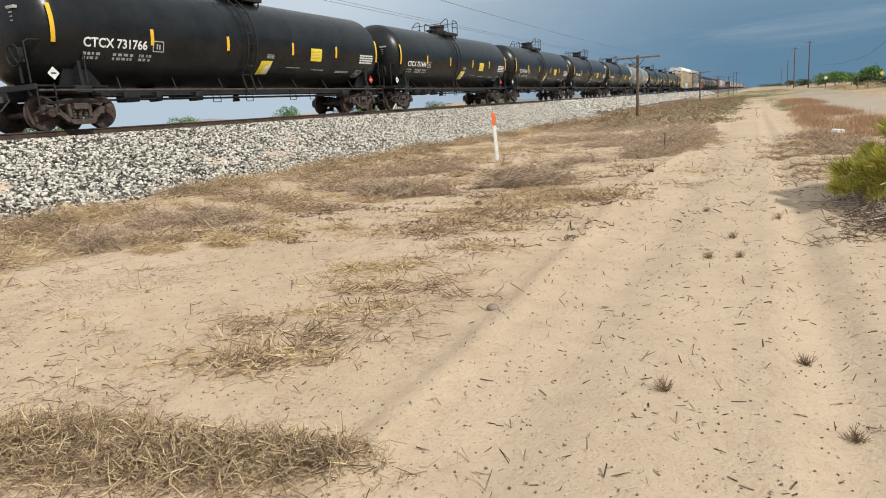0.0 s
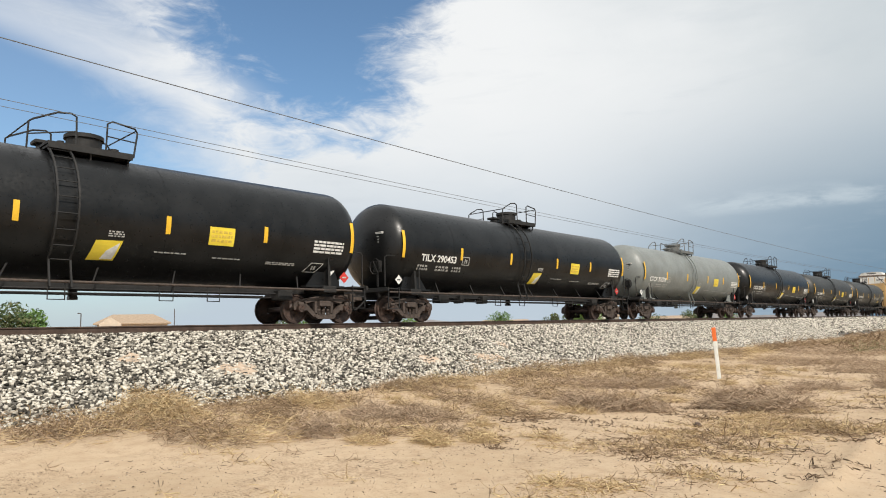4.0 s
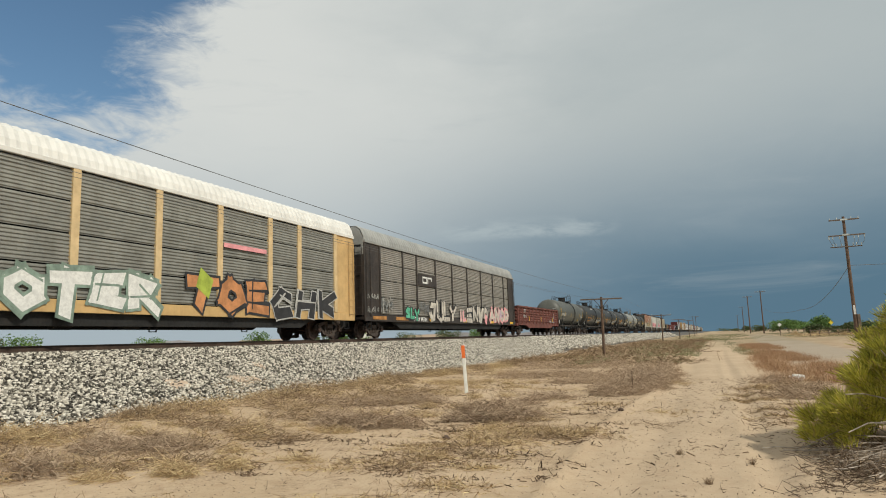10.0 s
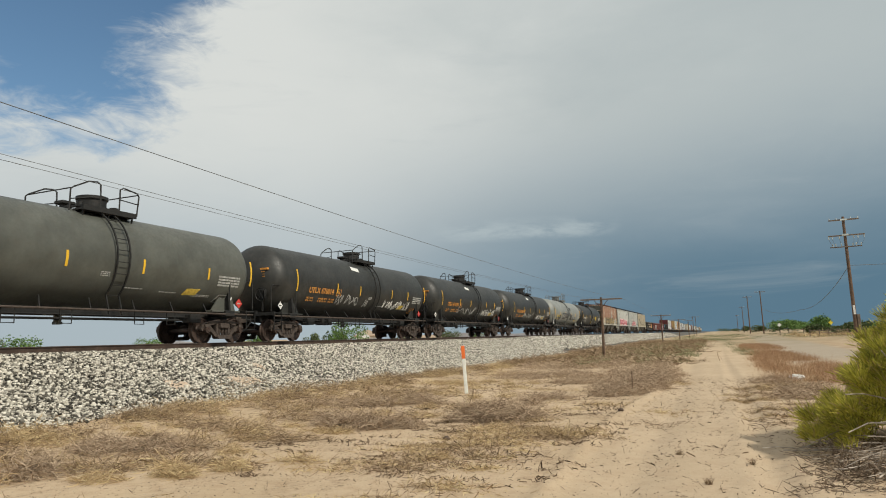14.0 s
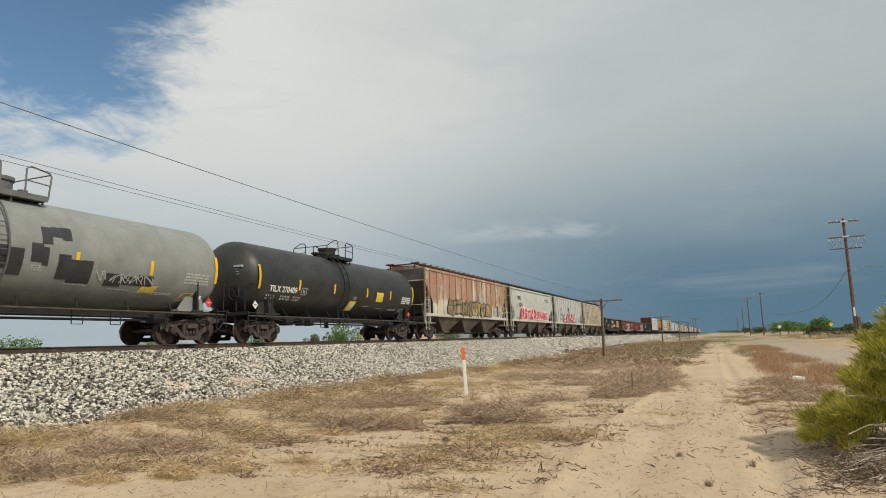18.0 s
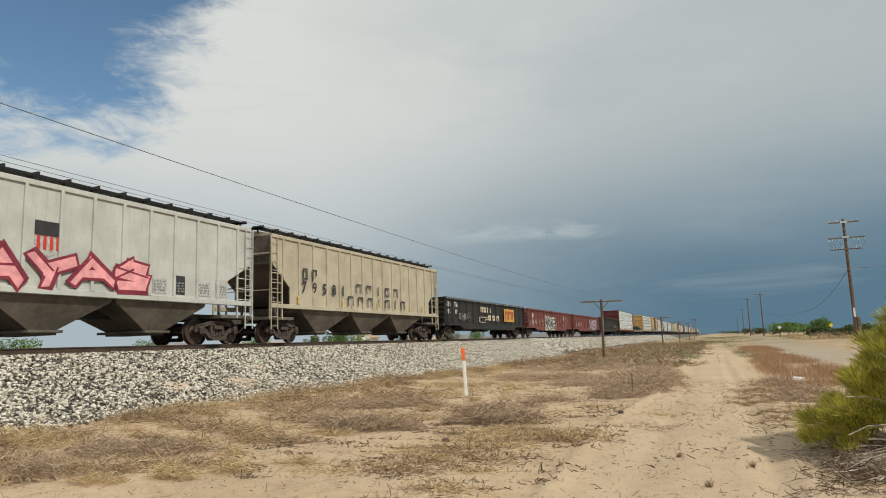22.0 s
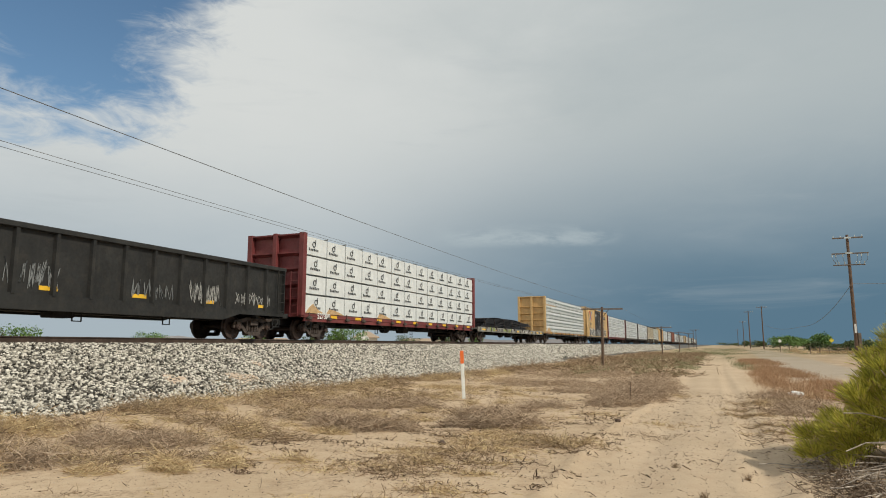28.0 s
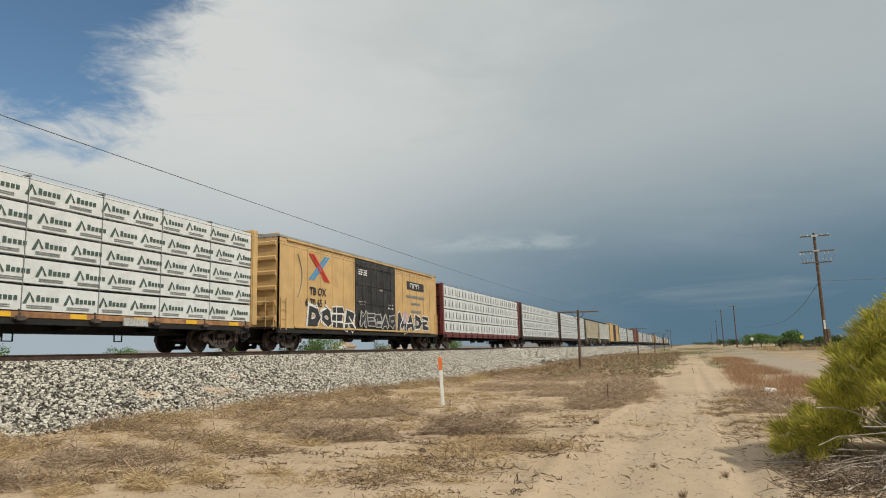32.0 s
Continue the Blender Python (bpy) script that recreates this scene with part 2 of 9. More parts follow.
    d["rack_panel2"] = material("dull_side_panel", (0.28, 0.265, 0.235), 0.6, metal=0.1, vary=0.2, scale=0.8, grime=0.3, streaks=0.4, grime_color=(0.12, 0.10, 0.08), bump=0.1)
    d["rack_brown"] = material("dark_brown_paint", (0.035, 0.028, 0.024), 0.55, vary=0.25, grime=0.25, streaks=0.2, bump=0.06)
    d["rack_grey"] = material("galvanised_roof", (0.36, 0.36, 0.34), 0.5, metal=0.3, vary=0.15, streaks=0.25, bump=0.08)
    d["oxide"] = material("oxide_red_paint", (0.155, 0.048, 0.036), 0.75, vary=0.4, scale=1.8, grime=0.7, grime_color=(0.075, 0.038, 0.03), streaks=0.4, bump=0.2, bump_scale=12)
    d["upred"] = material("boxcar_red_paint", (0.15, 0.036, 0.028), 0.55, vary=0.15, grime=0.12, streaks=0.1, bump=0.06)
    d["rust"] = rusty_paint("rusted_hopper_paint")
    d["rustdark"] = material("dark_rusted_steel", (0.11, 0.05, 0.03), 0.85, vary=0.4, scale=3, bump=0.2)
    d["rust_orange"] = material("orange_rust_stain", (0.42, 0.20, 0.06), 0.85, vary=0.4, scale=3, bump=0.1)
    d["beam_rust"] = material("rusty_yellow_sill", (0.33, 0.17, 0.075), 0.75, vary=0.35, scale=3, grime=0.6, grime_color=(0.13, 0.055, 0.035), bump=0.1)
    d["ink"] = material("faded_black_ink", (0.07, 0.072, 0.075), 0.5, vary=0.3, scale=4, bump=0)
    d["paint_crimson"] = material("dark_red_spray_paint", (0.20, 0.02, 0.04), 0.55, vary=0.25, scale=3, bump=0)
    d["paint_pale"] = material("pale_pink_spray_paint", (0.80, 0.55, 0.56), 0.55, vary=0.2, scale=3, bump=0)
    d["paint_straw"] = material("straw_spray_paint", (0.36, 0.29, 0.15), 0.6, vary=0.2, scale=3, bump=0)
    d["paint_orange"] = material("orange_spray_paint", (0.50, 0.22, 0.09), 0.6, vary=0.3, scale=2, bump=0)
    d["paint_pale_green"] = material("pale_green_spray_paint", (0.45, 0.62, 0.50), 0.6, vary=0.2, scale=3, bump=0)
    d["paint_lime"] = material("lime_spray_paint", (0.34, 0.42, 0.06), 0.55, vary=0.25, scale=3, bump=0)
    d["hopper_grey"] = material("pale_grey_hopper_paint", (0.46, 0.46, 0.42), 0.6, vary=0.1, grime=0.15, grime_color=(0.25, 0.2, 0.15), streaks=0.22, bump=0.05)
    d["hopper_light"] = material("light_grey_hopper_paint", (0.47, 0.48, 0.45), 0.6, vary=0.1, grime=0.15, grime_color=(0.24, 0.2, 0.16), streaks=0.3, bump=0.05)
    d["hopper_beige"] = material("beige_hopper_paint", (0.43, 0.38, 0.29), 0.6, vary=0.12, grime=0.2, grime_color=(0.22, 0.16, 0.10), streaks=0.3, bump=0.05)
    # dust on the bays; on slope sheets the dark tone is painted shade
    d["bay"] = material("dusty_bay_shaded_slope", (0.105, 0.09, 0.072), 0.75, vary=0.35, grime=0.5, grime_color=(0.2, 0.15, 0.105), bump=0.1)
    d["brand_orange"] = material("faded_orange_panel", (0.56, 0.29, 0.05), 0.6, vary=0.2, scale=3, grime=0.35, grime_color=(0.28, 0.11, 0.04), streaks=0.3, bump=0)
    d["brand_red"] = material("faded_dull_red", (0.30, 0.05, 0.03), 0.6, vary=0.25, scale=4, bump=0)
    d["cream"] = material("cream_lettering", (0.62, 0.52, 0.40), 0.6, vary=0.15, scale=8, grime=0.15, bump=0)
    d["gon_black"] = material("black_gondola_paint", (0.013, 0.013, 0.012), 0.6, vary=0.3, grime=0.3, grime_color=(0.07, 0.058, 0.045), streaks=0.2, bump=0.08)
    d["beam_red"] = material("maroon_bulkhead_paint", (0.16, 0.03, 0.03), 0.6, vary=0.2, grime=0.2, streaks=0.15, bump=0.06)
    d["beam_yellow"] = material("yellow_bulkhead_paint", (0.56, 0.37, 0.16), 0.55, vary=0.15, grime=0.25, grime_color=(0.28, 0.15, 0.06), streaks=0.2, bump=0.05)
    d["wrap"] = material("white_lumber_wrap", (0.66, 0.68, 0.67), 0.35, vary=0.08, scale=2.5, grime=0.18, grime_color=(0.40, 0.40, 0.37), bump=1.0, bump_scale=3.2)
    d["wood"] = material("sawn_lumber", (0.5, 0.33, 0.17), 0.8, vary=0.2, scale=5, bump=0.2)
    d["green_print"] = material("dark_green_print", (0.06, 0.095, 0.08), 0.5, vary=0.1, bump=0)
    d["grey_print"] = material("grey_print", (0.20, 0.21, 0.21), 0.6, vary=0.1, bump=0)
    d["flat_grey"] = material("weathered_grey_deck_side", (0.24, 0.235, 0.21), 0.7, vary=0.2, grime=0.4, streaks=0.3, bump=0.1)
    d["plate"] = material("dark_steel_plate", (0.035, 0.036, 0.04), 0.5, metal=0.5, vary=0.3, scale=3, grime=0.3, bump=0.1)
    d["box_yellow"] = material("boxcar_yellow_paint", (0.56, 0.37, 0.16), 0.5, vary=0.1, grime=0.15, grime_color=(0.35, 0.19, 0.08), streaks=0.15, bump=0.05)
    d["box_red"] = material("boxcar_brown_paint", (0.22, 0.07, 0.04), 0.6, vary=0.15, grime=0.2, streaks=0.2, bump=0.05)
    d["door_black"] = material("black_plug_door", (0.025, 0.025, 0.026), 0.5, vary=0.25, grime=0.25, streaks=0.15, bump=0.05)
    d["paint_pink"] = material("pink_spray_paint", (0.78, 0.16, 0.24), 0.55, vary=0.2, scale=3, bump=0)
    d["paint_bone"] = material("bone_white_spray_paint", (0.50, 0.46, 0.40), 0.6, vary=0.3, scale=3, bump=0)
    d["paint_sage"] = material("sage_spray_paint", (0.20, 0.27, 0.22), 0.6, vary=0.3, scale=3, bump=0)
    d["paint_crimson_mid"] = material("crimson_spray_paint", (0.42, 0.045, 0.07), 0.55, vary=0.25, scale=3, bump=0)
    d["paint_rose"] = material("pale_rose_spray_paint", (0.75, 0.32, 0.34), 0.55, vary=0.2, scale=3, bump=0)
    d["paint_dark"] = material("dark_spray_paint", (0.03, 0.03, 0.032), 0.55, vary=0.25, scale=3, bump=0)
    d["paint_green"] = material("green_spray_paint", (0.10, 0.42, 0.26), 0.55, vary=0.2, scale=3, bump=0)
    d["paint_blue"] = material("pale_blue_spray_paint", (0.32, 0.42, 0.50), 0.55, vary=0.25, scale=3, bump=0)
    d["paint_ochre"] = material("ochre_spray_paint", (0.25, 0.18, 0.085), 0.6, vary=0.4, scale=3, bump=0)
    d["paint_lilac"] = material("lilac_spray_paint", (0.45, 0.34, 0.40), 0.55, vary=0.25, scale=3, bump=0)
    d["sign_blue"] = material("blue_number_panel", (0.05, 0.28, 0.55), 0.5, vary=0.1, bump=0)
    d["rail"] = material("rail_steel", (0.085, 0.055, 0.04), 0.65, metal=0.3, vary=0.3, scale=3, bump=0.15)
    d["railtop"] = material("worn_rail_head", (0.42, 0.41, 0.40), 0.3, metal=0.95, vary=0.1, bump=0)
    d["tie"] = material("creosote_tie", (0.06, 0.05, 0.042), 0.9, vary=0.3, bump=0.3)
    d["pole"] = material("weathered_pole_wood", (0.12, 0.075, 0.05), 0.9, vary=0.35, scale=4, streaks=0.4, grime_color=(0.05, 0.035, 0.025), bump=0.4)
    d["pole_grey"] = material("grey_pole_wood", (0.15, 0.115, 0.09), 0.9, vary=0.35, scale=4, streaks=0.4, grime_color=(0.06, 0.045, 0.035), bump=0.4)
    d["wire"] = material("dull_wire", (0.11, 0.115, 0.12), 0.6, bump=0)
    d["insulator"] = material("grey_porcelain", (0.45, 0.5, 0.5), 0.2, bump=0)
    d["post_white"] = material("white_marker_post", (0.74, 0.74, 0.70), 0.5, vary=0.08, scale=6, grime=0.15, bump=0.05)
    d["post_orange"] = material("orange_marker_tape", (0.85, 0.17, 0.03), 0.5, vary=0.12, scale=6, bump=0.05)
    d["stem"] = material("dry_grey_stem", (0.36, 0.305, 0.25), 0.9, vary=0.4, scale=10, bump=0.3)
    d["bark"] = material("tree_bark", (0.10, 0.075, 0.055), 0.9, vary=0.4, scale=8, bump=0.5)
    d["stucco"] = material("pale_stucco_wall", (0.52, 0.44, 0.35), 0.9, vary=0.1, bump=0.2)
    d["roof"] = material("tan_roof_tile", (0.36, 0.27, 0.19), 0.85, vary=0.2, scale=4, bump=0.4)
    d["farwall"] = material("white_far_wall", (0.66, 0.65, 0.62), 0.8, vary=0.1, bump=0.1)
    d["glass"] = material("dark_window_glass", (0.03, 0.035, 0.04), 0.1, bump=0)
    d["clod"] = material("dark_clod", (0.09, 0.06, 0.045), 0.95, vary=0.4, scale=15, bump=0.6)
    d["rock"] = material("dusty_rock", (0.23, 0.18, 0.14), 0.9, vary=0.3, scale=12, bump=0.5)
    d["sand"] = material("slipped_sand", (0.47, 0.36, 0.265), 0.95, vary=0.2, scale=4, bump=0.6, bump_scale=20)
    d["paleclod"] = material("pale_rock", (0.42, 0.34, 0.25), 0.9, vary=0.3, scale=8, bump=0.5)
    d["litter"] = material("white_plastic_litter", (0.75, 0.75, 0.73), 0.4, vary=0.1, bump=0.1)
    d["signyellow"] = material("yellow_sign", (0.75, 0.6, 0.05), 0.5, bump=0)
    d["leaf_bush"] = island_material("yellow_green_shrub_leaves", [(0, (0.20, 0.21, 0.04)), (0.3, (0.45, 0.44, 0.065)), (0.6, (0.65, 0.60, 0.10)), (0.88, (0.76, 0.68, 0.14)), (0.93, (0.46, 0.33, 0.15)), (1, (0.56, 0.42, 0.21))], 0.7, glow_through=0.35)
    d["leaf_tree"] = island_material("green_tree_leaves", [(0, (0.052, 0.114, 0.032)), (0.5, (0.105, 0.201, 0.049)), (1, (0.175, 0.28, 0.079))], 0.7)
    d["leaf_dark"] = island_material("dull_green_tree_leaves", [(0, (0.045, 0.075, 0.03)), (0.5, (0.075, 0.12, 0.045)), (1, (0.15, 0.15, 0.075))], 0.8)
    d["greybrush"] = island_material("grey_brown_brush", [(0, (0.24, 0.165, 0.11)), (0.5, (0.42, 0.31, 0.21)), (1, (0.60, 0.465, 0.335))], 0.9)
    d["twig"] = island_material("dark_twigs", [(0, (0.10, 0.068, 0.045)), (0.6, (0.20, 0.145, 0.10)), (1, (0.34, 0.265, 0.19))], 0.9)
    d["darkstalk"] = island_material("dark_broken_stalks", [(0, (0.09, 0.058, 0.036)), (0.6, (0.18, 0.12, 0.075)), (1, (0.32, 0.23, 0.15))], 0.9)
    d["straw"] = island_material("dry_straw", [(0, (0.30, 0.20, 0.105)), (0.4, (0.48, 0.345, 0.19)), (0.8, (0.62, 0.47, 0.26)), (1, (0.70, 0.57, 0.33))], 0.9)
    d["brownweed"] = island_material("brown_dead_weed", [(0, (0.14, 0.092, 0.055)), (0.5, (0.28, 0.195, 0.12)), (1, (0.46, 0.34, 0.22))], 0.9)
    d["rustgrass"] = island_material("reddish_dry_grass", [(0, (0.30, 0.165, 0.095)), (0.5, (0.44, 0.27, 0.155)), (1, (0.55, 0.38, 0.23))], 0.9, glow_through=0.3)
    d["greenweed"] = island_material("grey_green_weed", [(0, (0.16, 0.165, 0.08)), (0.5, (0.25, 0.255, 0.135)), (1, (0.38, 0.36, 0.21))], 0.9, glow_through=0.3)
    d["ballast"] = island_material("crushed_granite", [(0, (0.03, 0.028, 0.024)), (0.25, (0.13, 0.118, 0.098)), (0.45, (0.38, 0.35, 0.295)), (0.75, (0.66, 0.61, 0.52)), (1, (0.78, 0.73, 0.64))], 0.85)
    d["pebble"] = island_material("mixed_pebbles", [(0, (0.10, 0.075, 0.055)), (0.5, (0.28, 0.2, 0.14)), (1, (0.6, 0.52, 0.42))], 0.9)


make_materials()


def ground_material():
    m = bpy.data.materials.new("dry_sand")
    m.use_nodes = True
    k = Nodes(m.node_tree)
    coord = k.t.nodes.new("ShaderNodeTexCoord").outputs["Object"]
    sep = k.t.nodes.new("ShaderNodeSeparateXYZ")
    k.put(sep.inputs[0], coord)
    x, y = sep.outputs[0], sep.outputs[1]
    n1 = k.noise(0.35, 5, 0.6, coord)
    n2 = k.noise(3.5, 6, 0.65, coord)
    n3 = k.noise(28, 4, 0.6, coord)
    col = k.mix(k.ramp(n1, 0.3, 0.7), (0.465, 0.35, 0.232), (0.55, 0.42, 0.288))
    col = k.mix(k.ramp(n2, 0.4, 0.75, 0, 0.5), col, (0.38, 0.26, 0.165))
    col = k.mix(k.ramp(n3, 0.55, 0.8, 0, 0.35), col, (0.27, 0.185, 0.12))
    n4 = k.noise(75, 3, 0.6, coord)
    col = k.mix(k.ramp(n4, 0.62, 0.72, 0, 0.55), col, (0.20, 0.135, 0.085))
    col = k.mix(k.ramp(n4, 0.36, 0.28, 0, 0.4), col, (0.62, 0.49, 0.36))
    # softer, paler wheel tracks
    wx = k.math("ADD", x, k.math("MULTIPLY", k.math("SUBTRACT", k.noise(0.6, 5, 0.7, coord), 0.5), 2.2))
    trk = k.math("MULTIPLY", k.math("MULTIPLY", k.ramp(wx, -2.0, -1.2), k.ramp(wx, 1.6, 0.7)), k.ramp(y, 60, 20, 0.3, 1.0))
    col = k.mix(k.math("MULTIPLY", trk, 0.35), col, (0.475, 0.372, 0.268))
    # litter of dead grass off the wheel tracks
    off = k.ramp(x, -1.5, -2.2)
    lit = k.math("MULTIPLY", k.ramp(k.noise(0.7, 6, 0.7, coord, 0.5), 0.47, 0.60), off)
    lines = k.ramp(k.noise(16, 6, 0.8, k.scaled(coord, (0.45, 1.0, 1.0)), 2.5), 0.48, 0.58)
    col = k.mix(k.math("MULTIPLY", k.math("MULTIPLY", lit, lines), 0.7), col, (0.19, 0.125, 0.075))
    # grassy strips on the other side of the tracks
    side = k.math("MULTIPLY", k.ramp(wx, 1.0, 2.6), k.ramp(k.noise(0.5, 6, 0.7, coord), 0.38, 0.6))
    col = k.mix(k.math("MULTIPLY", side, 0.5), col, (0.27, 0.17, 0.095))
    # second, paler dirt road beyond the grass
    cx = k.math("ADD", 4.3, k.math("MULTIPLY", y, 0.03))
    off2 = k.math("ABSOLUTE", k.math("SUBTRACT", wx, cx))
    road2 = k.math("MULTIPLY", k.ramp(off2, 2.7, 1.7), k.math("MULTIPLY", k.ramp(y, 28, 42), k.ramp(y, 260, 150)))
    col = k.mix(k.math("MULTIPLY", road2, 0.8), col, (0.36, 0.305, 0.24))
    far = k.math("MULTIPLY", k.ramp(y, 48, 110), k.ramp(k.noise(0.25, 6, 0.7, k.scaled(coord, (1, 0.35, 1))), 0.38, 0.58))
    col = k.mix(k.math("MULTIPLY", far, 0.7), col, (0.27, 0.22, 0.13))
    b = k.t.nodes.new("ShaderNodeBsdfPrincipled")
    k.put(b.inputs["Base Color"], col)
    b.inputs["Roughness"].default_value = 0.95
    b.inputs["Specular IOR Level"].default_value = 0.15
    bp = k.t.nodes.new("ShaderNodeBump")
    bp.inputs["Strength"].default_value = 0.75
    bp.inputs["Distance"].default_value = 0.035
    # wind-blown hummocks, trodden dents and crumbs
    dents = k.t.nodes.new("ShaderNodeTexVoronoi")
    dents.inputs["Scale"].default_value = 2.6
    k.put(dents.inputs["Vector"], coord)
    h = k.math("ADD", k.noise(5, 8, 0.7, coord), k.math("MULTIPLY", n3, 0.35))
    h = k.math("ADD", h, k.math("MULTIPLY", k.ramp(dents.outputs["Distance"], 0.02, 0.26), 0.16))
    h = k.math("ADD", h, k.math("MULTIPLY", k.ramp(n4, 0.58, 0.72), 0.12))
    k.put(bp.inputs["Height"], h)
    k.put(b.inputs["Normal"], bp.outputs[0])
    out = k.t.nodes.new("ShaderNodeOutputMaterial")
    k.t.links.new(b.outputs[0], out.inputs[0])
    return m


# ---- mesh building ----
class Mesh:
    """Gathers simple solids into one mesh."""

    def __init__(self):
        self.v, self.f = [], []

    def add(self, verts, faces):
        o = len(self.v)
        self.v.extend(verts)
        self.f.extend([tuple(i + o for i in f) for f in faces])
        return self

    def box(self, x0, x1, y0, y1, z0, z1, c=0.0):
        if c <= 0:
            vs = [(x, y, z) for x in (x0, x1) for y in (y0, y1) for z in (z0, z1)]
            return self.add(vs, [(0, 1, 3, 2), (4, 6, 7, 5), (0, 4, 5, 1), (2, 3, 7, 6), (0, 2, 6, 4), (1, 5, 7, 3)])
        # chamfered: an octagon in x-z extruded with inset ends
        def ring(y, e):
            return [(x0 + c + e, y, z0 + e), (x1 - c - e, y, z0 + e), (x1 - e, y, z0 + c + e), (x1 - e, y, z1 - c - e),
                    (x1 - c - e, y, z1 - e), (x0 + c + e, y, z1 - e), (x0 + e, y, z1 - c - e), (x0 + e, y, z0 + c + e)]
        rings = [ring(y0, c * 0.8), ring(y0 + c, 0), ring(y1 - c, 0), ring(y1, c * 0.8)]
        return self.loft(rings)

    def loft(self, rings, cap=True, closed=True):
        o, n = len(self.v), len(rings[0])
        for r in rings:
            self.v.extend(r)
        for a in range(len(rings) - 1):
            for i in range(n if closed else n - 1):
                j = (i + 1) % n
                self.f.append((o + a * n + i, o + a * n + j, o + (a + 1) * n + j, o + (a + 1) * n + i))
        if cap:
            self.f.append(tuple(o + i for i in reversed(range(n))))
            self.f.append(tuple(o + (len(rings) - 1) * n + i for i in range(n)))
        return self

    def prism(self, poly, axis, a, b):
        """poly of 2D points extruded along axis from a to b. x: (y, z); y: (x, z); z: (x, y)."""
        def p3(p, w):
            return (w, p[0], p[1]) if axis == "x" else (p[0], w, p[1]) if axis == "y" else (p[0], p[1], w)
        return self.loft([[p3(p, a) for p in poly], [p3(p, b) for p in poly]])

    def cyl(self, p, q, r, n=10, r2=None):
        p, q = Vector(p), Vector(q)
        d = (q - p).normalized()
        u = d.orthogonal().normalized()
        w = d.cross(u)
        r2 = r if r2 is None else r2
        ring = lambda c, rad: [tuple(c + (u * math.cos(6.28319 * i / n) + w * math.sin(6.28319 * i / n)) * rad) for i in range(n)]
        return self.loft([ring(p, r), ring(q, r2)])

    def tube(self, pts, r, n=6):
        """One unbroken round bar along a line of points."""
        P = [Vector(p) for p in pts]
        rings, u = [], None
        for i, p in enumerate(P):
            d = (P[min(i + 1, len(P) - 1)] - P[max(i - 1, 0)]).normalized()
            u = d.orthogonal().normalized() if u is None else (u - d * u.dot(d)).normalized()
            w = d.cross(u)
            rings.append([tuple(p + (u * math.cos(6.28319 * j / n) + w * math.sin(6.28319 * j / n)) * r) for j in range(n)])
        return self.loft(rings)

    def bar(self, p, q, t):
        return self.cyl(p, q, t * 0.7071, 4)

    def data(self, name, mat, smooth=False):
        me = bpy.data.meshes.new(name)
        me.from_pydata(self.v, [], self.f)
        bm = bmesh.new()
        bm.from_mesh(me)
        bmesh.ops.recalc_face_normals(bm, faces=bm.faces)
        bm.to_mesh(me)
        bm.free()
        me.materials.append(mat)
        if smooth:
            me.polygons.foreach_set("use_smooth", [True] * len(me.polygons))
            me.set_sharp_from_angle(angle=radians(40))
        return me


def part(name, mesh, mat, parent=None, label="", smooth=False, at=None):
    me = mesh.data(name, mat, smooth) if isinstance(mesh, Mesh) else mesh
    ob = new(name, me)
    if parent is not None:
        ob.parent = parent
    if at is not None:
        ob.matrix_basis = at
    if label:
        tagged(ob, label)
    return ob


def thing(name, label, category, group="", kind=""):
    return tagged(new(name), label, category, group, kind)


def lettering(text, size):
    """The built-in font as a flat mesh in its own x-y plane, centred."""
    cu = bpy.data.curves.new("lettering", "FONT")
    cu.body, cu.size, cu.align_x, cu.align_y, cu.offset = text, size, "CENTER", "CENTER", size * 0.026
    cu.resolution_u = 3
    ob = bpy.data.objects.new("lettering", cu)
    me = bpy.data.meshes.new_from_object(ob)
    bpy.data.objects.remove(ob)
    return me


def side_text(text, size, x, y, z, mat, parent, round_r=0.0, round_z=0.0, name="lettering"):
    """Lettering on the side facing +x (read along +y), wrapped on a barrel of radius round_r if given."""
    me = lettering(text, size)
    for v in me.vertices:
        u, w = v.co.x, v.co.y
        if round_r:
            a = math.asin(max(-1, min(1, (z - round_z) / round_r))) + w / round_r
            v.co = (round_r * math.cos(a) + 0.014, y + u, round_z + round_r * math.sin(a))
        else:
            v.co = (x, y + u, z + w)
    me.materials.append(mat)
    return part(name, me, mat_none(me), parent)


def mat_none(me):
    return me.materials[0] if len(me.materials) else None


# ---- ground, track ----
def smooth_step(x, a, b):
    t = np.clip((x - a) / (b - a), 0, 1)
    return t * t * (3 - 2 * t)


def wavy(x, y, seed, scale, octaves=3):
    """Cheap smooth relief for arrays, about -1..1."""
    rng = np.random.RandomState(seed)
    z = 0 * x
    for o in range(octaves):
        for _ in range(4):
            a = rng.uniform(0, 6.283)
            f = (2 ** o) / scale * rng.uniform(0.7, 1.3)
            z = z + np.sin((x * math.cos(a) + y * math.sin(a)) * 6.283 * f + rng.uniform(0, 6.283)) * 0.5 ** o / 5
    return z


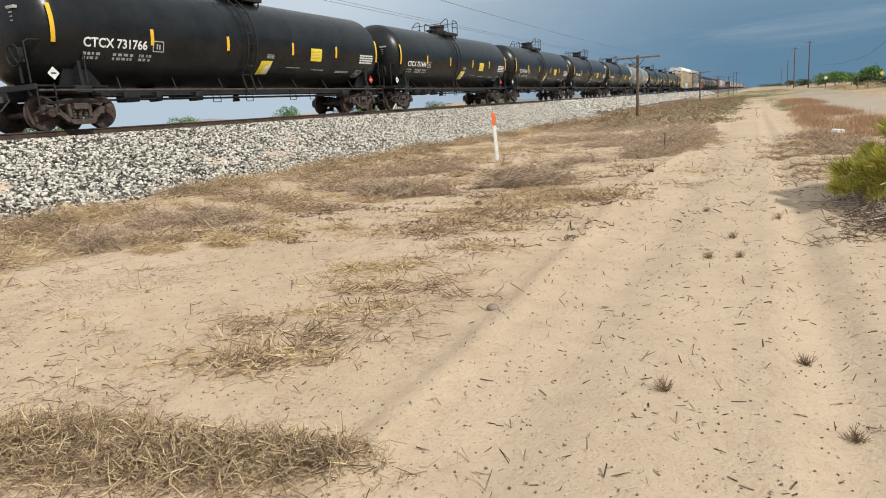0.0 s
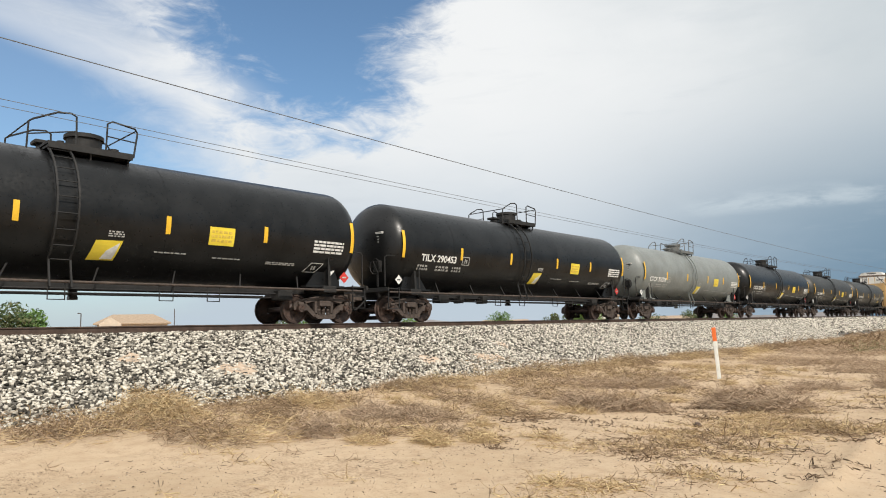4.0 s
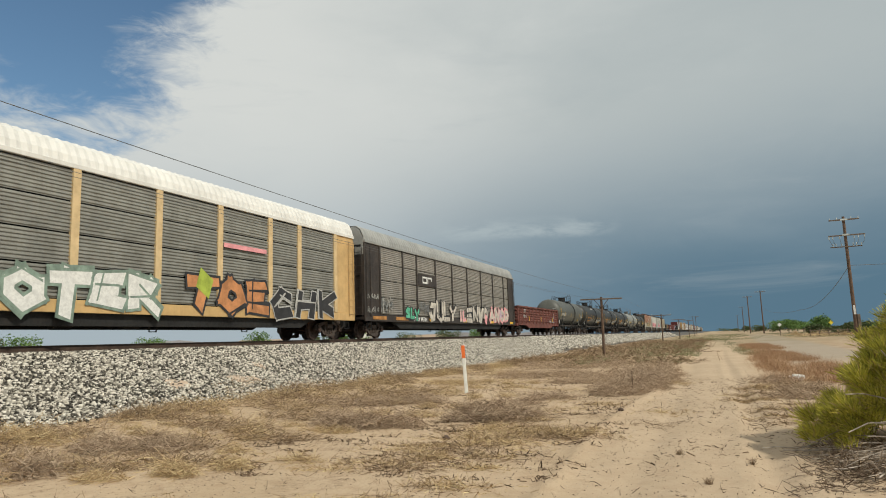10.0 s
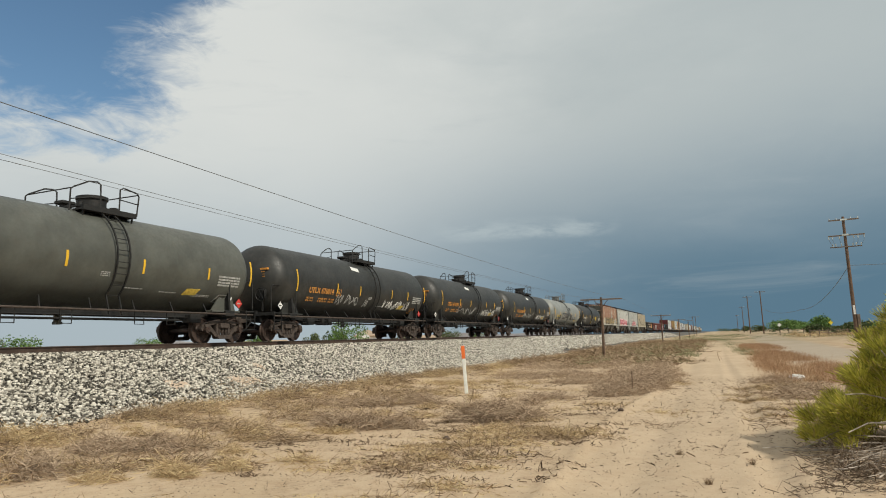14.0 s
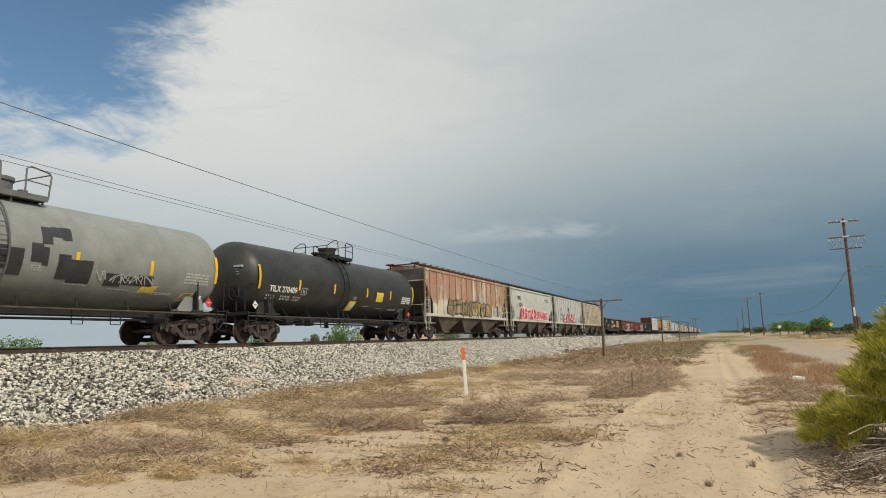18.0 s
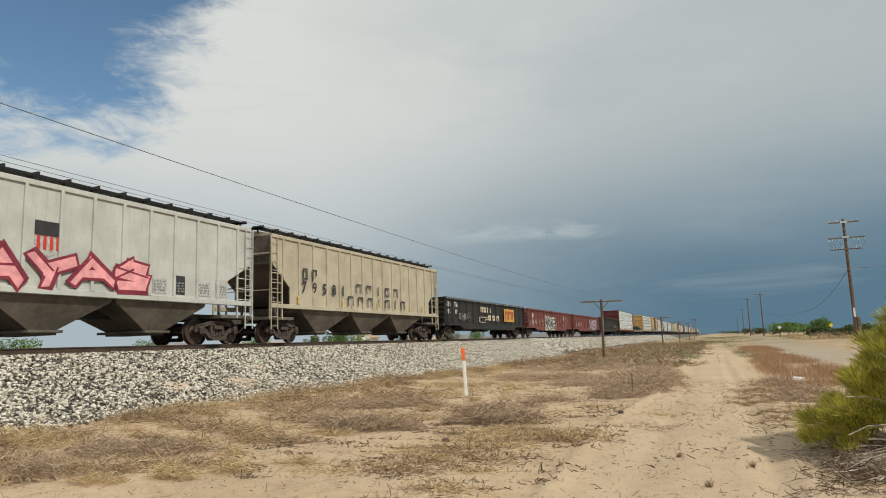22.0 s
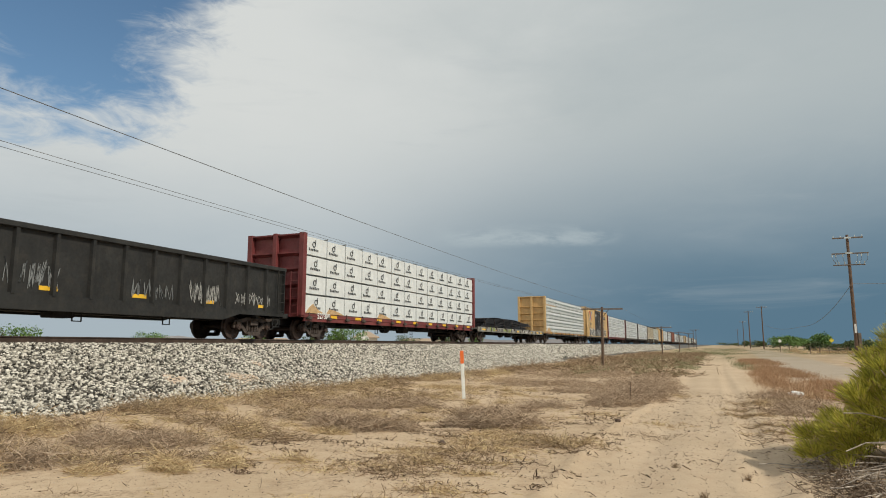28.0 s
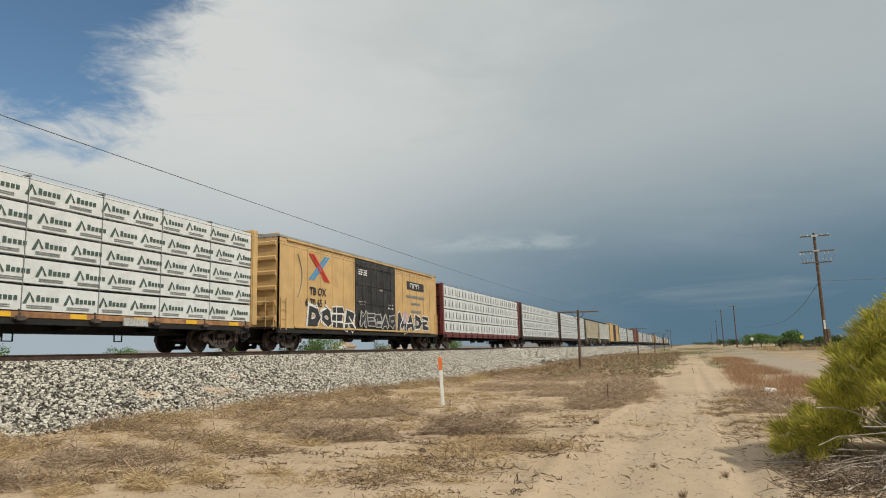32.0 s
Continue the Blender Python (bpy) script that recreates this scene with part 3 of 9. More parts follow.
def ground_z(x, y):
    x, y = np.asarray(x, float), np.asarray(y, float)
    near = np.exp(-np.hypot(x, y - 15) / 40)
    z = 0.22 * smooth_step(-x, 8.0, 13.0) + 0.30 * smooth_step(x, 3, 14)
    z = z + near * (0.05 * wavy(x, y, 3, 6.0) + 0.018 * wavy(x, y, 4, 1.1))
    rut = lambda c, w: np.exp(-((x - c - 0.10 * np.sin(y * 0.11)) / w) ** 2)
    z = z + near * (0.075 * np.exp(-((x + 1.66 + 0.27 * np.exp(-((y - 12) / 5.5) ** 2)) / 0.10) ** 2) - 0.045 * rut(-1.1, 0.22) + 0.02 * rut(-0.55, 0.3) - 0.05 * rut(0.42, 0.16) + 0.03 * rut(0.72, 0.12) + 0.022 * rut(0.1, 0.12))
    return z


def axis_lines(lo, hi, dense_lo, dense_hi, step, grow=1.09):
    mid = list(np.arange(dense_lo, dense_hi, step))
    up, d = [dense_hi], step
    while up[-1] < hi:
        d *= grow
        up.append(up[-1] + d)
    down, d = [dense_lo], step
    while down[-1] > lo:
        d *= grow
        down.append(down[-1] - d)
    return np.array(sorted(set(down[1:] + mid + up)))


def sheet(name, X, Y, Z, mat):
    ny, nx = X.shape
    me = bpy.data.meshes.new(name)
    idx = np.arange(nx * ny).reshape(ny, nx)
    quads = np.stack([idx[:-1, :-1], idx[:-1, 1:], idx[1:, 1:], idx[1:, :-1]], -1).reshape(-1, 4)
    fill_mesh(me, np.stack([X, Y, Z], -1).reshape(-1, 3), quads)
    me.polygons.foreach_set("use_smooth", np.ones(len(quads), bool))
    me.materials.append(mat)
    return new(name, me)


def fill_mesh(me, verts, faces):
    n, k = faces.shape
    me.vertices.add(len(verts))
    me.vertices.foreach_set("co", np.asarray(verts, np.float32).ravel())
    me.loops.add(n * k)
    me.loops.foreach_set("vertex_index", np.asarray(faces, np.int32).ravel())
    me.polygons.add(n)
    me.polygons.foreach_set("loop_start", np.arange(0, n * k, k, dtype=np.int32))
    me.update(calc_edges=True)
    me.validate()


def build_ground():
    xs = axis_lines(-3500, 3500, -13.5, 5.0, 0.09)
    ys = axis_lines(-3500, 4200, 1.5, 26.0, 0.11)
    X, Y = np.meshgrid(xs, ys)
    g = sheet("ground", X, Y, ground_z(X, Y), ground_material())
    tagged(g, "pale dry desert sand with wheel tracks and dead grass", "ground", kind="structure")


def bank_z(x, y):
    """Height of the ballast: a near slope, a level top and a far slope."""
    y = np.asarray(y, float)
    toe = 0.22
    near = toe + (RAIL_Z - 0.22 - toe) * smooth_step_lin(-x, 12.5 + 0.5 * wavy(0 * y, y, 8, 7.0), 15.95)
    far = toe + (RAIL_Z - 0.22 - toe) * smooth_step_lin(x, -23.4, -20.2)
    return np.minimum(near, far)


def smooth_step_lin(x, a, b):
    return np.clip((x - a) / (b - a), 0, 1)


def stones(name, x, y, z, size, mat, label, seed, flat=0.75):
    """Many small angular stones joined into one."""
    rng = np.random.RandomState(seed)
    n = len(x)
    corner = np.array([(a, b, c) for a in (-1, 1) for b in (-1, 1) for c in (-1, 1)], float)
    quads = np.array([(0, 1, 3, 2), (4, 6, 7, 5), (0, 4, 5, 1), (2, 3, 7, 6), (0, 2, 6, 4), (1, 5, 7, 3)])
    c = corner[None] * rng.uniform(0.45, 1.0, (n, 8, 3)) * (rng.uniform(0.6, 1.25, (n, 1, 3)) * np.array([1, 1, flat]))
    a = rng.uniform(0, 6.283, n)
    t = rng.uniform(-0.9, 0.9, n)
    ca, sa, ct, st = np.cos(a)[:, None], np.sin(a)[:, None], np.cos(t)[:, None], np.sin(t)[:, None]
    cx, cz = c[..., 0] * ct - c[..., 2] * st, c[..., 0] * st + c[..., 2] * ct
    cx, cy = cx * ca - c[..., 1] * sa, cx * sa + c[..., 1] * ca
    s = (np.asarray(size) * 0.5)[:, None]
    v = np.stack([cx * s + x[:, None], cy * s + y[:, None], cz * s + z[:, None]], -1).reshape(-1, 3)
    f = (quads[None] + (np.arange(n) * 8)[:, None, None]).reshape(-1, 4)
    me = bpy.data.meshes.new(name)
    fill_mesh(me, v, f)
    me.materials.append(mat)
    return tagged(new(name, me), label, "stones", kind="stuff")


SLIPS = [(-14.6, 5.9, 0.24, 0.22), (-13.7, 7.9, 0.34, 0.5), (-14.3, 18.3, 0.32, 0.24), (-13.3, 16.4, 0.34, 0.6), (-13.6, 14.0, 0.26, 0.36)]


def build_track():
    xs = np.concatenate([np.arange(-24.2, -12.4, 0.16)])
    ys = axis_lines(-160, 1900, 0, 40, 0.22, 1.06)
    X, Y = np.meshgrid(xs, ys)
    Z = bank_z(X, Y) + 0.03 * wavy(X, Y, 12, 0.5, 2) - 0.03
    # bed coloured near black, painting the shade in the gaps between stones
    bed = material("ballast_bed_gap_shade", (0.10, 0.092, 0.08), 0.9, vary=0.6, scale=5, grime=0.6, grime_color=(0.05, 0.045, 0.04), bump=1.0, bump_scale=9)
    for i, (bx, by, rx, ry) in enumerate(SLIPS):
        m = Mesh()
        rings = []
        for k in (1.25, 0.9, 0.5, 0.05):
            ring = []
            for j in range(26):
                a = 6.28319 * j / 26
                q = k * (1 + 0.22 * math.sin(3 * a + i) + 0.12 * math.sin(7 * a + 2 * i))
                px, py = bx + rx * q * math.cos(a), by + ry * q * math.sin(a)
                ring.append((px, py, float(bank_z(np.array(px), np.array(py))) + 0.03 - 0.09 * (k > 1.0)))
            rings.append(ring)
        tagged(part("sand_slip", m.loft(rings), M("sand"), None, smooth=True), "bare sandy patch in the stone bank", "sand", kind="structure")
    tagged(sheet("embankment", X, Y, Z, bed), "crushed-stone railway embankment, darkened for the shade between stones", "embankment", kind="structure")
    rng = np.random.RandomState(5)
    n = 98000
    y = rng.uniform(0, 58, n)
    x = -rng.uniform(11.9, 16.6, n)
    keep = (-x > 12.5 + 0.5 * wavy(0 * y, y, 8, 7.0) - rng.exponential(0.16, n))
    # sandy bare spots where the stone has slipped
    bare = np.zeros(n, bool)
    for bx, by, rx, ry in SLIPS:
        bare |= ((x - bx) / rx) ** 2 + ((y - by) / ry) ** 2 + 0.5 * wavy(x, y, 22, 0.5, 2) < 0.8
    keep &= ~(bare & (rng.uniform(size=n) < 0.38))
    x, y = x[keep], y[keep]
    stones("ballast_stones", x, y, np.maximum(bank_z(x, y), ground_z(x, y)) + 0.008, rng.uniform(0.042, 0.102, len(x)), M("ballast"), "crushed white and grey granite ballast on the embankment", 6)
    n = 42000
    y = 58 + 200 * rng.uniform(0, 1, n) ** 1.5
    x = -rng.uniform(12.9, 16.6, n)
    stones("far_ballast_stones", x, y, bank_z(x, y) + 0.01, rng.uniform(0.09, 0.2, n), M("ballast"), "crushed granite ballast on the distant embankment", 7)
    # two rails, each a head, web and foot
    for i, s in enumerate((1, -1)):
        cx = TRACK_X + s * 0.7525
        r = thing("rail", "rust-brown steel rail with a bright worn head", "rail", "rails", "structure")
        prof = [(-0.07, -0.172), (0.07, -0.172), (0.07, -0.158), (0.012, -0.14), (0.012, -0.045), (0.036, -0.032), (0.036, -0.004), (-0.036, -0.004), (-0.036, -0.032), (-0.012, -0.045), (-0.012, -0.14), (-0.07, -0.158)]
        part("web", Mesh().prism([(cx + a, RAIL_Z + b) for a, b in prof], "y", -160, 1900), M("rail"), r)
        part("head", Mesh().box(cx - 0.034, cx + 0.034, -160, 1900, RAIL_Z - 0.004, RAIL_Z), M("railtop"), r, "bright worn running surface")
    tie = Mesh().box(-1.3, 1.3, -0.115, 0.115, -0.18, 0, 0.012).data("tie", M("tie"))
    bed_thing = thing("railway_sleepers", "dark creosoted timber sleepers bedded in ballast", "sleepers", kind="structure")
    for i in range(220):
        o = part("sleeper", tie, None, bed_thing)
        o.location = (TRACK_X, -12 + i * 0.52, RAIL_Z - 0.176)


# ---- the train ----
def wheelset_mesh():
    m = Mesh()
    R = 0.46
    for s in (1, -1):
        prof = [(0.685, 0.489), (0.715, 0.47), (0.72, R), (0.81, R - 0.008), (0.815, R - 0.07), (0.79, R - 0.085), (0.76, 0.2), (0.80, 0.15), (0.80, 0.1), (0.66, 0.1), (0.66, 0.15), (0.70, 0.2), (0.72, R - 0.085), (0.69, R - 0.06)]
        rings = []
        for i in range(29):
            a = 6.28319 * i / 28
            rings.append([(s * px, pr * math.cos(a), pr * math.sin(a)) for px, pr in prof])
        m.loft(rings, cap=False)
    m.cyl((-1.02, 0, 0), (1.02, 0, 0), 0.085, 12)
    for s in (1, -1):
        m.cyl((s * 1.0, 0, 0), (s * 1.16, 0, 0), 0.125, 14, 0.115)
        for i in range(3):
            a = 2.0944 * i
            m.cyl((s * 1.16, 0.06 * math.cos(a), 0.06 * math.sin(a)), (s * 1.185, 0.06 * math.cos(a), 0.06 * math.sin(a)), 0.025, 6)
    return m


def side_frame_mesh(s):
    """Cast three-piece truck side frame at x = s * 1.0."""
    m = Mesh()
    x0, x1 = sorted((s * 0.95, s * 1.07))
    for d in (1, -1):
        # pedestal over the axle box
        m.prism([(d * 1.13, 0.50), (d * 1.10, 0.64), (d * 0.96, 0.70), (d * 0.76, 0.69), (d * 0.66, 0.60), (d * 0.66, 0.40), (d * 0.74, 0.40), (d * 0.76, 0.54), (d * 1.03, 0.54), (d * 1.05, 0.42), (d * 1.11, 0.42)], "x", x0, x1)
        # tension member from the axle down to the spring seat
        m.prism([(d * 0.66, 0.60), (d * 0.66, 0.42), (d * 0.40, 0.20), (d * 0.24, 0.16), (d * 0.24, 0.30), (d * 0.36, 0.34)], "x", x0, x1)
        # column
        m.prism([(d * 0.26, 0.26), (d * 0.36, 0.32), (d * 0.36, 0.70), (d * 0.26, 0.72)], "x", x0, x1)
        m.box(*sorted((s * 0.95, s * 1.14)), *sorted((d * 0.80, d * 1.0)), 0.56, 0.66, 0.01)
    # compression member along the top
    m.prism([(-0.96, 0.70), (-0.30, 0.84), (0.30, 0.84), (0.96, 0.70), (0.76, 0.60), (0.26, 0.71), (-0.26, 0.71), (-0.76, 0.60)], "x", x0, x1)
    # spring seat
    m.prism([(-0.40, 0.20), (-0.30, 0.13), (0.30, 0.13), (0.40, 0.20), (0.36, 0.27), (-0.36, 0.27)], "x", *sorted((s * 0.88, s * 1.16)))
    return m


def spring_mesh():
    """One coil spring as a turned profile."""
    rings = []
    for i in range(13):
        r = 0.066 if i % 2 else 0.048
        z = 0.27 + i * 0.0215
        rings.append([(r * math.cos(6.28319 * k / 9), r * math.sin(6.28319 * k / 9), z) for k in range(9)])
    return Mesh().loft(rings)


def bolster_mesh():
    m = Mesh()
    m.box(-1.17, 1.17, -0.22, 0.22, 0.52, 0.70, 0.02)
    m.cyl((0, 0, 0.68), (0, 0, 0.80), 0.2, 14)
    for d in (1, -1):
        m.box(-0.9, 0.9, d * 0.36 - 0.05, d * 0.36 + 0.05, 0.34, 0.42, 0.01)
        for s in (1, -1):
            m.box(s * 0.77 - 0.05, s * 0.77 + 0.05, *sorted((d * 0.37, d * 0.43)), 0.28, 0.56, 0.01)
    return m


WHEELS = []
TRUCK = {}


def truck(car, y):
    if not TRUCK:
        TRUCK["wheelset"] = wheelset_mesh().data("wheelset", M("wheel"), True)
        for s in (1, -1):
            TRUCK["frame", s] = side_frame_mesh(s).data("side_frame", M("steel"))
        TRUCK["spring"] = spring_mesh().data("spring", M("steel"), True)
        TRUCK["bolster"] = bolster_mesh().data("truck_bolster", M("steel"))
    t = part("truck", TRUCK["bolster"], None, car, "grimy cast steel two-axle truck")
    t.location = (0, y, 0)
    for s in (1, -1):
        part("side_frame", TRUCK["frame", s], None, t)
        if s > 0:
            for q in (-0.17, 0.0, 0.17):
                part("spring", TRUCK["spring"], None, t).location = (1.03, q, 0)
        w = part("wheelset", TRUCK["wheelset"], None, t)
        w.location = (0, s * 0.89, 0.46)
        WHEELS.append((w, s))
    return t


def coupler(car, y, d):
    """Knuckle coupler and air hose at an end; d is the outward sense along y."""
    m = Mesh()
    m.box(-0.09, 0.09, *sorted((y - d * 0.75, y - d * 0.12)), 0.78, 0.96, 0.02)
    m.prism([(-0.16, y - d * 0.14), (0.14, y - d * 0.16), (0.17, y + d * 0.02), (0.05, y + d * 0.05), (-0.04, y - d * 0.02), (-0.17, y + d * 0.04)], "z", 0.74, 1.02)
    part("coupler", m, M("steel"), car)
    h = Mesh().tube([(0.28, y - d * 0.6, 0.85), (0.30, y - d * 0.35, 0.62), (0.28, y - d * 0.12, 0.45), (0.2, y + d * 0.0, 0.42)], 0.025, 6)
    part("air_hose", h, M("under"), car)


def ladder_mesh(x, y, z0, z1, width=0.42, along="y", step=0.34, r=0.014):
    m = Mesh()
    if along == "y":
        a, b = (x, y - width / 2), (x, y + width / 2)
    else:
        a, b = (x - width / 2, y), (x + width / 2, y)
    for p in (a, b):
        m.bar((*p, z0), (*p, z1), 0.035)
    z = z0 + 0.12
    while z < z1:
        m.cyl((*a, z), (*b, z), r, 5)
        z += step
    return m


def plate(x, y0, y1, z0, z1, t=0.008):
    return Mesh().box(x, x + t, y0, y1, z0, z1)


def bars_block(m, x, y0, y1, z0, z1, rows, rng, fill=0.8):
    """Rows of short bars: small print nobody can read."""
    h = (z1 - z0) / rows
    for i in range(rows):
        y = y0
        while y < y1 - 0.02:
            w = min(rng.uniform(0.08, 0.22) * max(0.5, (y1 - y0)), y1 - y)
            m.box(x, x + 0.004, y, y + w, z0 + i * h + h * 0.2, z0 + i * h + h * (0.2 + 0.62))
            y += w + 0.03 + (1 - fill) * rng.uniform(0, 0.3)
    return m


def bend(m, R, zc):
    """Wrap a flat decal mesh standing at x >= 0 about a barrel, cut fine enough to follow the curve."""
    bm = bmesh.new()
    vs = [bm.verts.new(v) for v in m.v]
    for f in m.f:
        if len(set(f)) == len(f):
            bm.faces.new([vs[i] for i in f])
    zs = [v[2] for v in m.v]
    z = math.floor(min(zs) / 0.1) * 0.1 + 0.1
    while z < max(zs):
        bmesh.ops.bisect_plane(bm, geom=bm.verts[:] + bm.edges[:] + bm.faces[:], plane_co=(0, 0, z), plane_no=(0, 0, 1))
        z += 0.1
    bm.verts.index_update()
    out = Mesh()
    for v in bm.verts:
        a = (v.co.z - zc) / R
        out.v.append(((R + v.co.x) * math.cos(a), v.co.y, zc + (R + v.co.x) * math.sin(a)))
    out.f = [tuple(v.index for v in f.verts) for f in bm.faces]
    bm.free()
    m.v, m.f = out.v, out.f
    return m


STROKES = [
    [[(0.12, 0.0), (0.08, 1.0), (0.80, 0.05), (0.88, 0.95)]],
    [[(0.90, 0.88), (0.20, 0.95), (0.12, 0.58), (0.85, 0.48), (0.80, 0.06), (0.05, 0.10)]],
    [[(0.15, 0.02), (0.18, 0.92), (0.85, 0.84), (0.75, 0.50), (0.20, 0.46)], [(0.42, 0.46), (0.95, -0.04)]],
    [[(0.88, 0.92), (0.14, 0.86), (0.10, 0.10), (0.86, 0.04)], [(0.14, 0.48), (0.72, 0.52)]],
    [[(0.50, 0.04), (0.08, 0.34), (0.20, 0.90), (0.84, 0.88), (0.90, 0.26), (0.45, 0.06)]],
    [[(0.02, 0.0), (0.44, 1.0), (0.94, 0.02)], [(0.24, 0.34), (0.74, 0.30)]],
    [[(0.04, 0.95), (0.16, 0.08), (0.52, 0.60), (0.80, 0.02), (0.98, 0.92)]],
    [[(0.02, 0.84), (0.98, 0.94)], [(0.48, 0.90), (0.40, 0.02), (0.72, -0.06)]],
]


LETTERS = {
    "A": [[(0, 0), (0.45, 1), (0.95, 0)], [(0.22, 0.34), (0.74, 0.34)]], "C": [[(0.9, 0.85), (0.4, 1), (0.08, 0.5), (0.35, 0), (0.92, 0.12)]],
    "D": [[(0.1, 0), (0.1, 1), (0.7, 0.88), (0.92, 0.48), (0.7, 0.08), (0.1, 0)]], "E": [[(0.9, 0.95), (0.12, 0.92), (0.1, 0.06), (0.92, 0.02)], [(0.12, 0.5), (0.7, 0.52)]],
    "H": [[(0.1, 0), (0.1, 1)], [(0.9, 0), (0.9, 1)], [(0.1, 0.5), (0.9, 0.5)]], "I": [[(0.5, 0), (0.5, 1)]], "J": [[(0.2, 1), (0.8, 0.96), (0.7, 0.1), (0.2, 0.02), (0.05, 0.3)]],
    "K": [[(0.12, 0), (0.12, 1)], [(0.9, 1), (0.16, 0.45), (0.95, 0)]], "L": [[(0.15, 1), (0.12, 0.05), (0.92, 0.05)]], "M": [[(0.02, 0), (0.1, 1), (0.5, 0.35), (0.9, 1), (0.98, 0)]],
    "N": [[(0.1, 0), (0.1, 1), (0.85, 0.05), (0.9, 1)]], "O": [[(0.5, 0.02), (0.1, 0.3), (0.15, 0.75), (0.5, 1), (0.88, 0.75), (0.9, 0.3), (0.5, 0.02)]],
    "P": [[(0.12, 0), (0.14, 0.98), (0.85, 0.85), (0.8, 0.5), (0.16, 0.42)]], "R": [[(0.12, 0), (0.14, 0.98), (0.85, 0.84), (0.76, 0.52), (0.18, 0.45)], [(0.42, 0.45), (0.95, -0.02)]],
    "S": [[(0.9, 0.9), (0.3, 0.98), (0.1, 0.68), (0.8, 0.42), (0.8, 0.08), (0.05, 0.06)]], "T": [[(0.02, 0.95), (0.98, 0.95)], [(0.5, 0.95), (0.48, 0)]],
    "U": [[(0.1, 1), (0.12, 0.2), (0.5, 0), (0.88, 0.2), (0.9, 1)]], "V": [[(0.04, 1), (0.48, 0), (0.96, 1)]], "W": [[(0.02, 1), (0.22, 0), (0.5, 0.7), (0.78, 0), (0.98, 1)]],
    "Y": [[(0.05, 1), (0.48, 0.48), (0.95, 1)], [(0.48, 0.48), (0.46, 0)]], "Z": [[(0.05, 0.95), (0.92, 0.95), (0.1, 0.05), (0.98, 0.05)]],
}


def stroke_quads(pts, wd, rng):
    """Thick strokes with slanted chisel ends along a polyline."""
    out = []
    for (ax, ay), (bx, by) in zip(pts[:-1], pts[1:]):
        dx, dy = bx - ax, by - ay
        l = math.hypot(dx, dy) or 1
        ux, uy = dx / l, dy / l
        e = wd * 0.42
        w0, w1 = wd * 0.5 * rng.uniform(0.85, 1.2), wd * 0.5 * rng.uniform(0.75, 1.15)
        k = rng.uniform(-0.5, 0.5) * wd * 0.5
        out.append([(ax - ux * (e + k) - uy * w0, ay - uy * (e + k) + ux * w0), (ax - ux * (e - k) + uy * w0, ay - uy * (e - k) - ux * w0),
                    (bx + ux * (e + k) + uy * w1, by + uy * (e + k) - ux * w1), (bx + ux * (e - k) - uy * w1, by + uy * (e - k) + ux * w1)])
    return out


def grow(q, d):
    cx, cy = sum(p[0] for p in q) / 4, sum(p[1] for p in q) / 4
    out = []
    (ax, ay), (bx, by) = ((q[0][0] + q[1][0]) / 2, (q[0][1] + q[1][1]) / 2), ((q[2][0] + q[3][0]) / 2, (q[2][1] + q[3][1]) / 2)
    l = math.hypot(bx - ax, by - ay) or 1
    ux, uy = (bx - ax) / l, (by - ay) / l
    for x, y in q:
        a = (x - cx) * ux + (y - cy) * uy
        b = -(x - cx) * uy + (y - cy) * ux
        a += math.copysign(max(d, -0.75 * abs(a)), a)
        b += math.copysign(max(d, -0.75 * abs(b)), b)
        out.append((cx + a * ux - b * uy, cy + a * uy + b * ux))
    return out


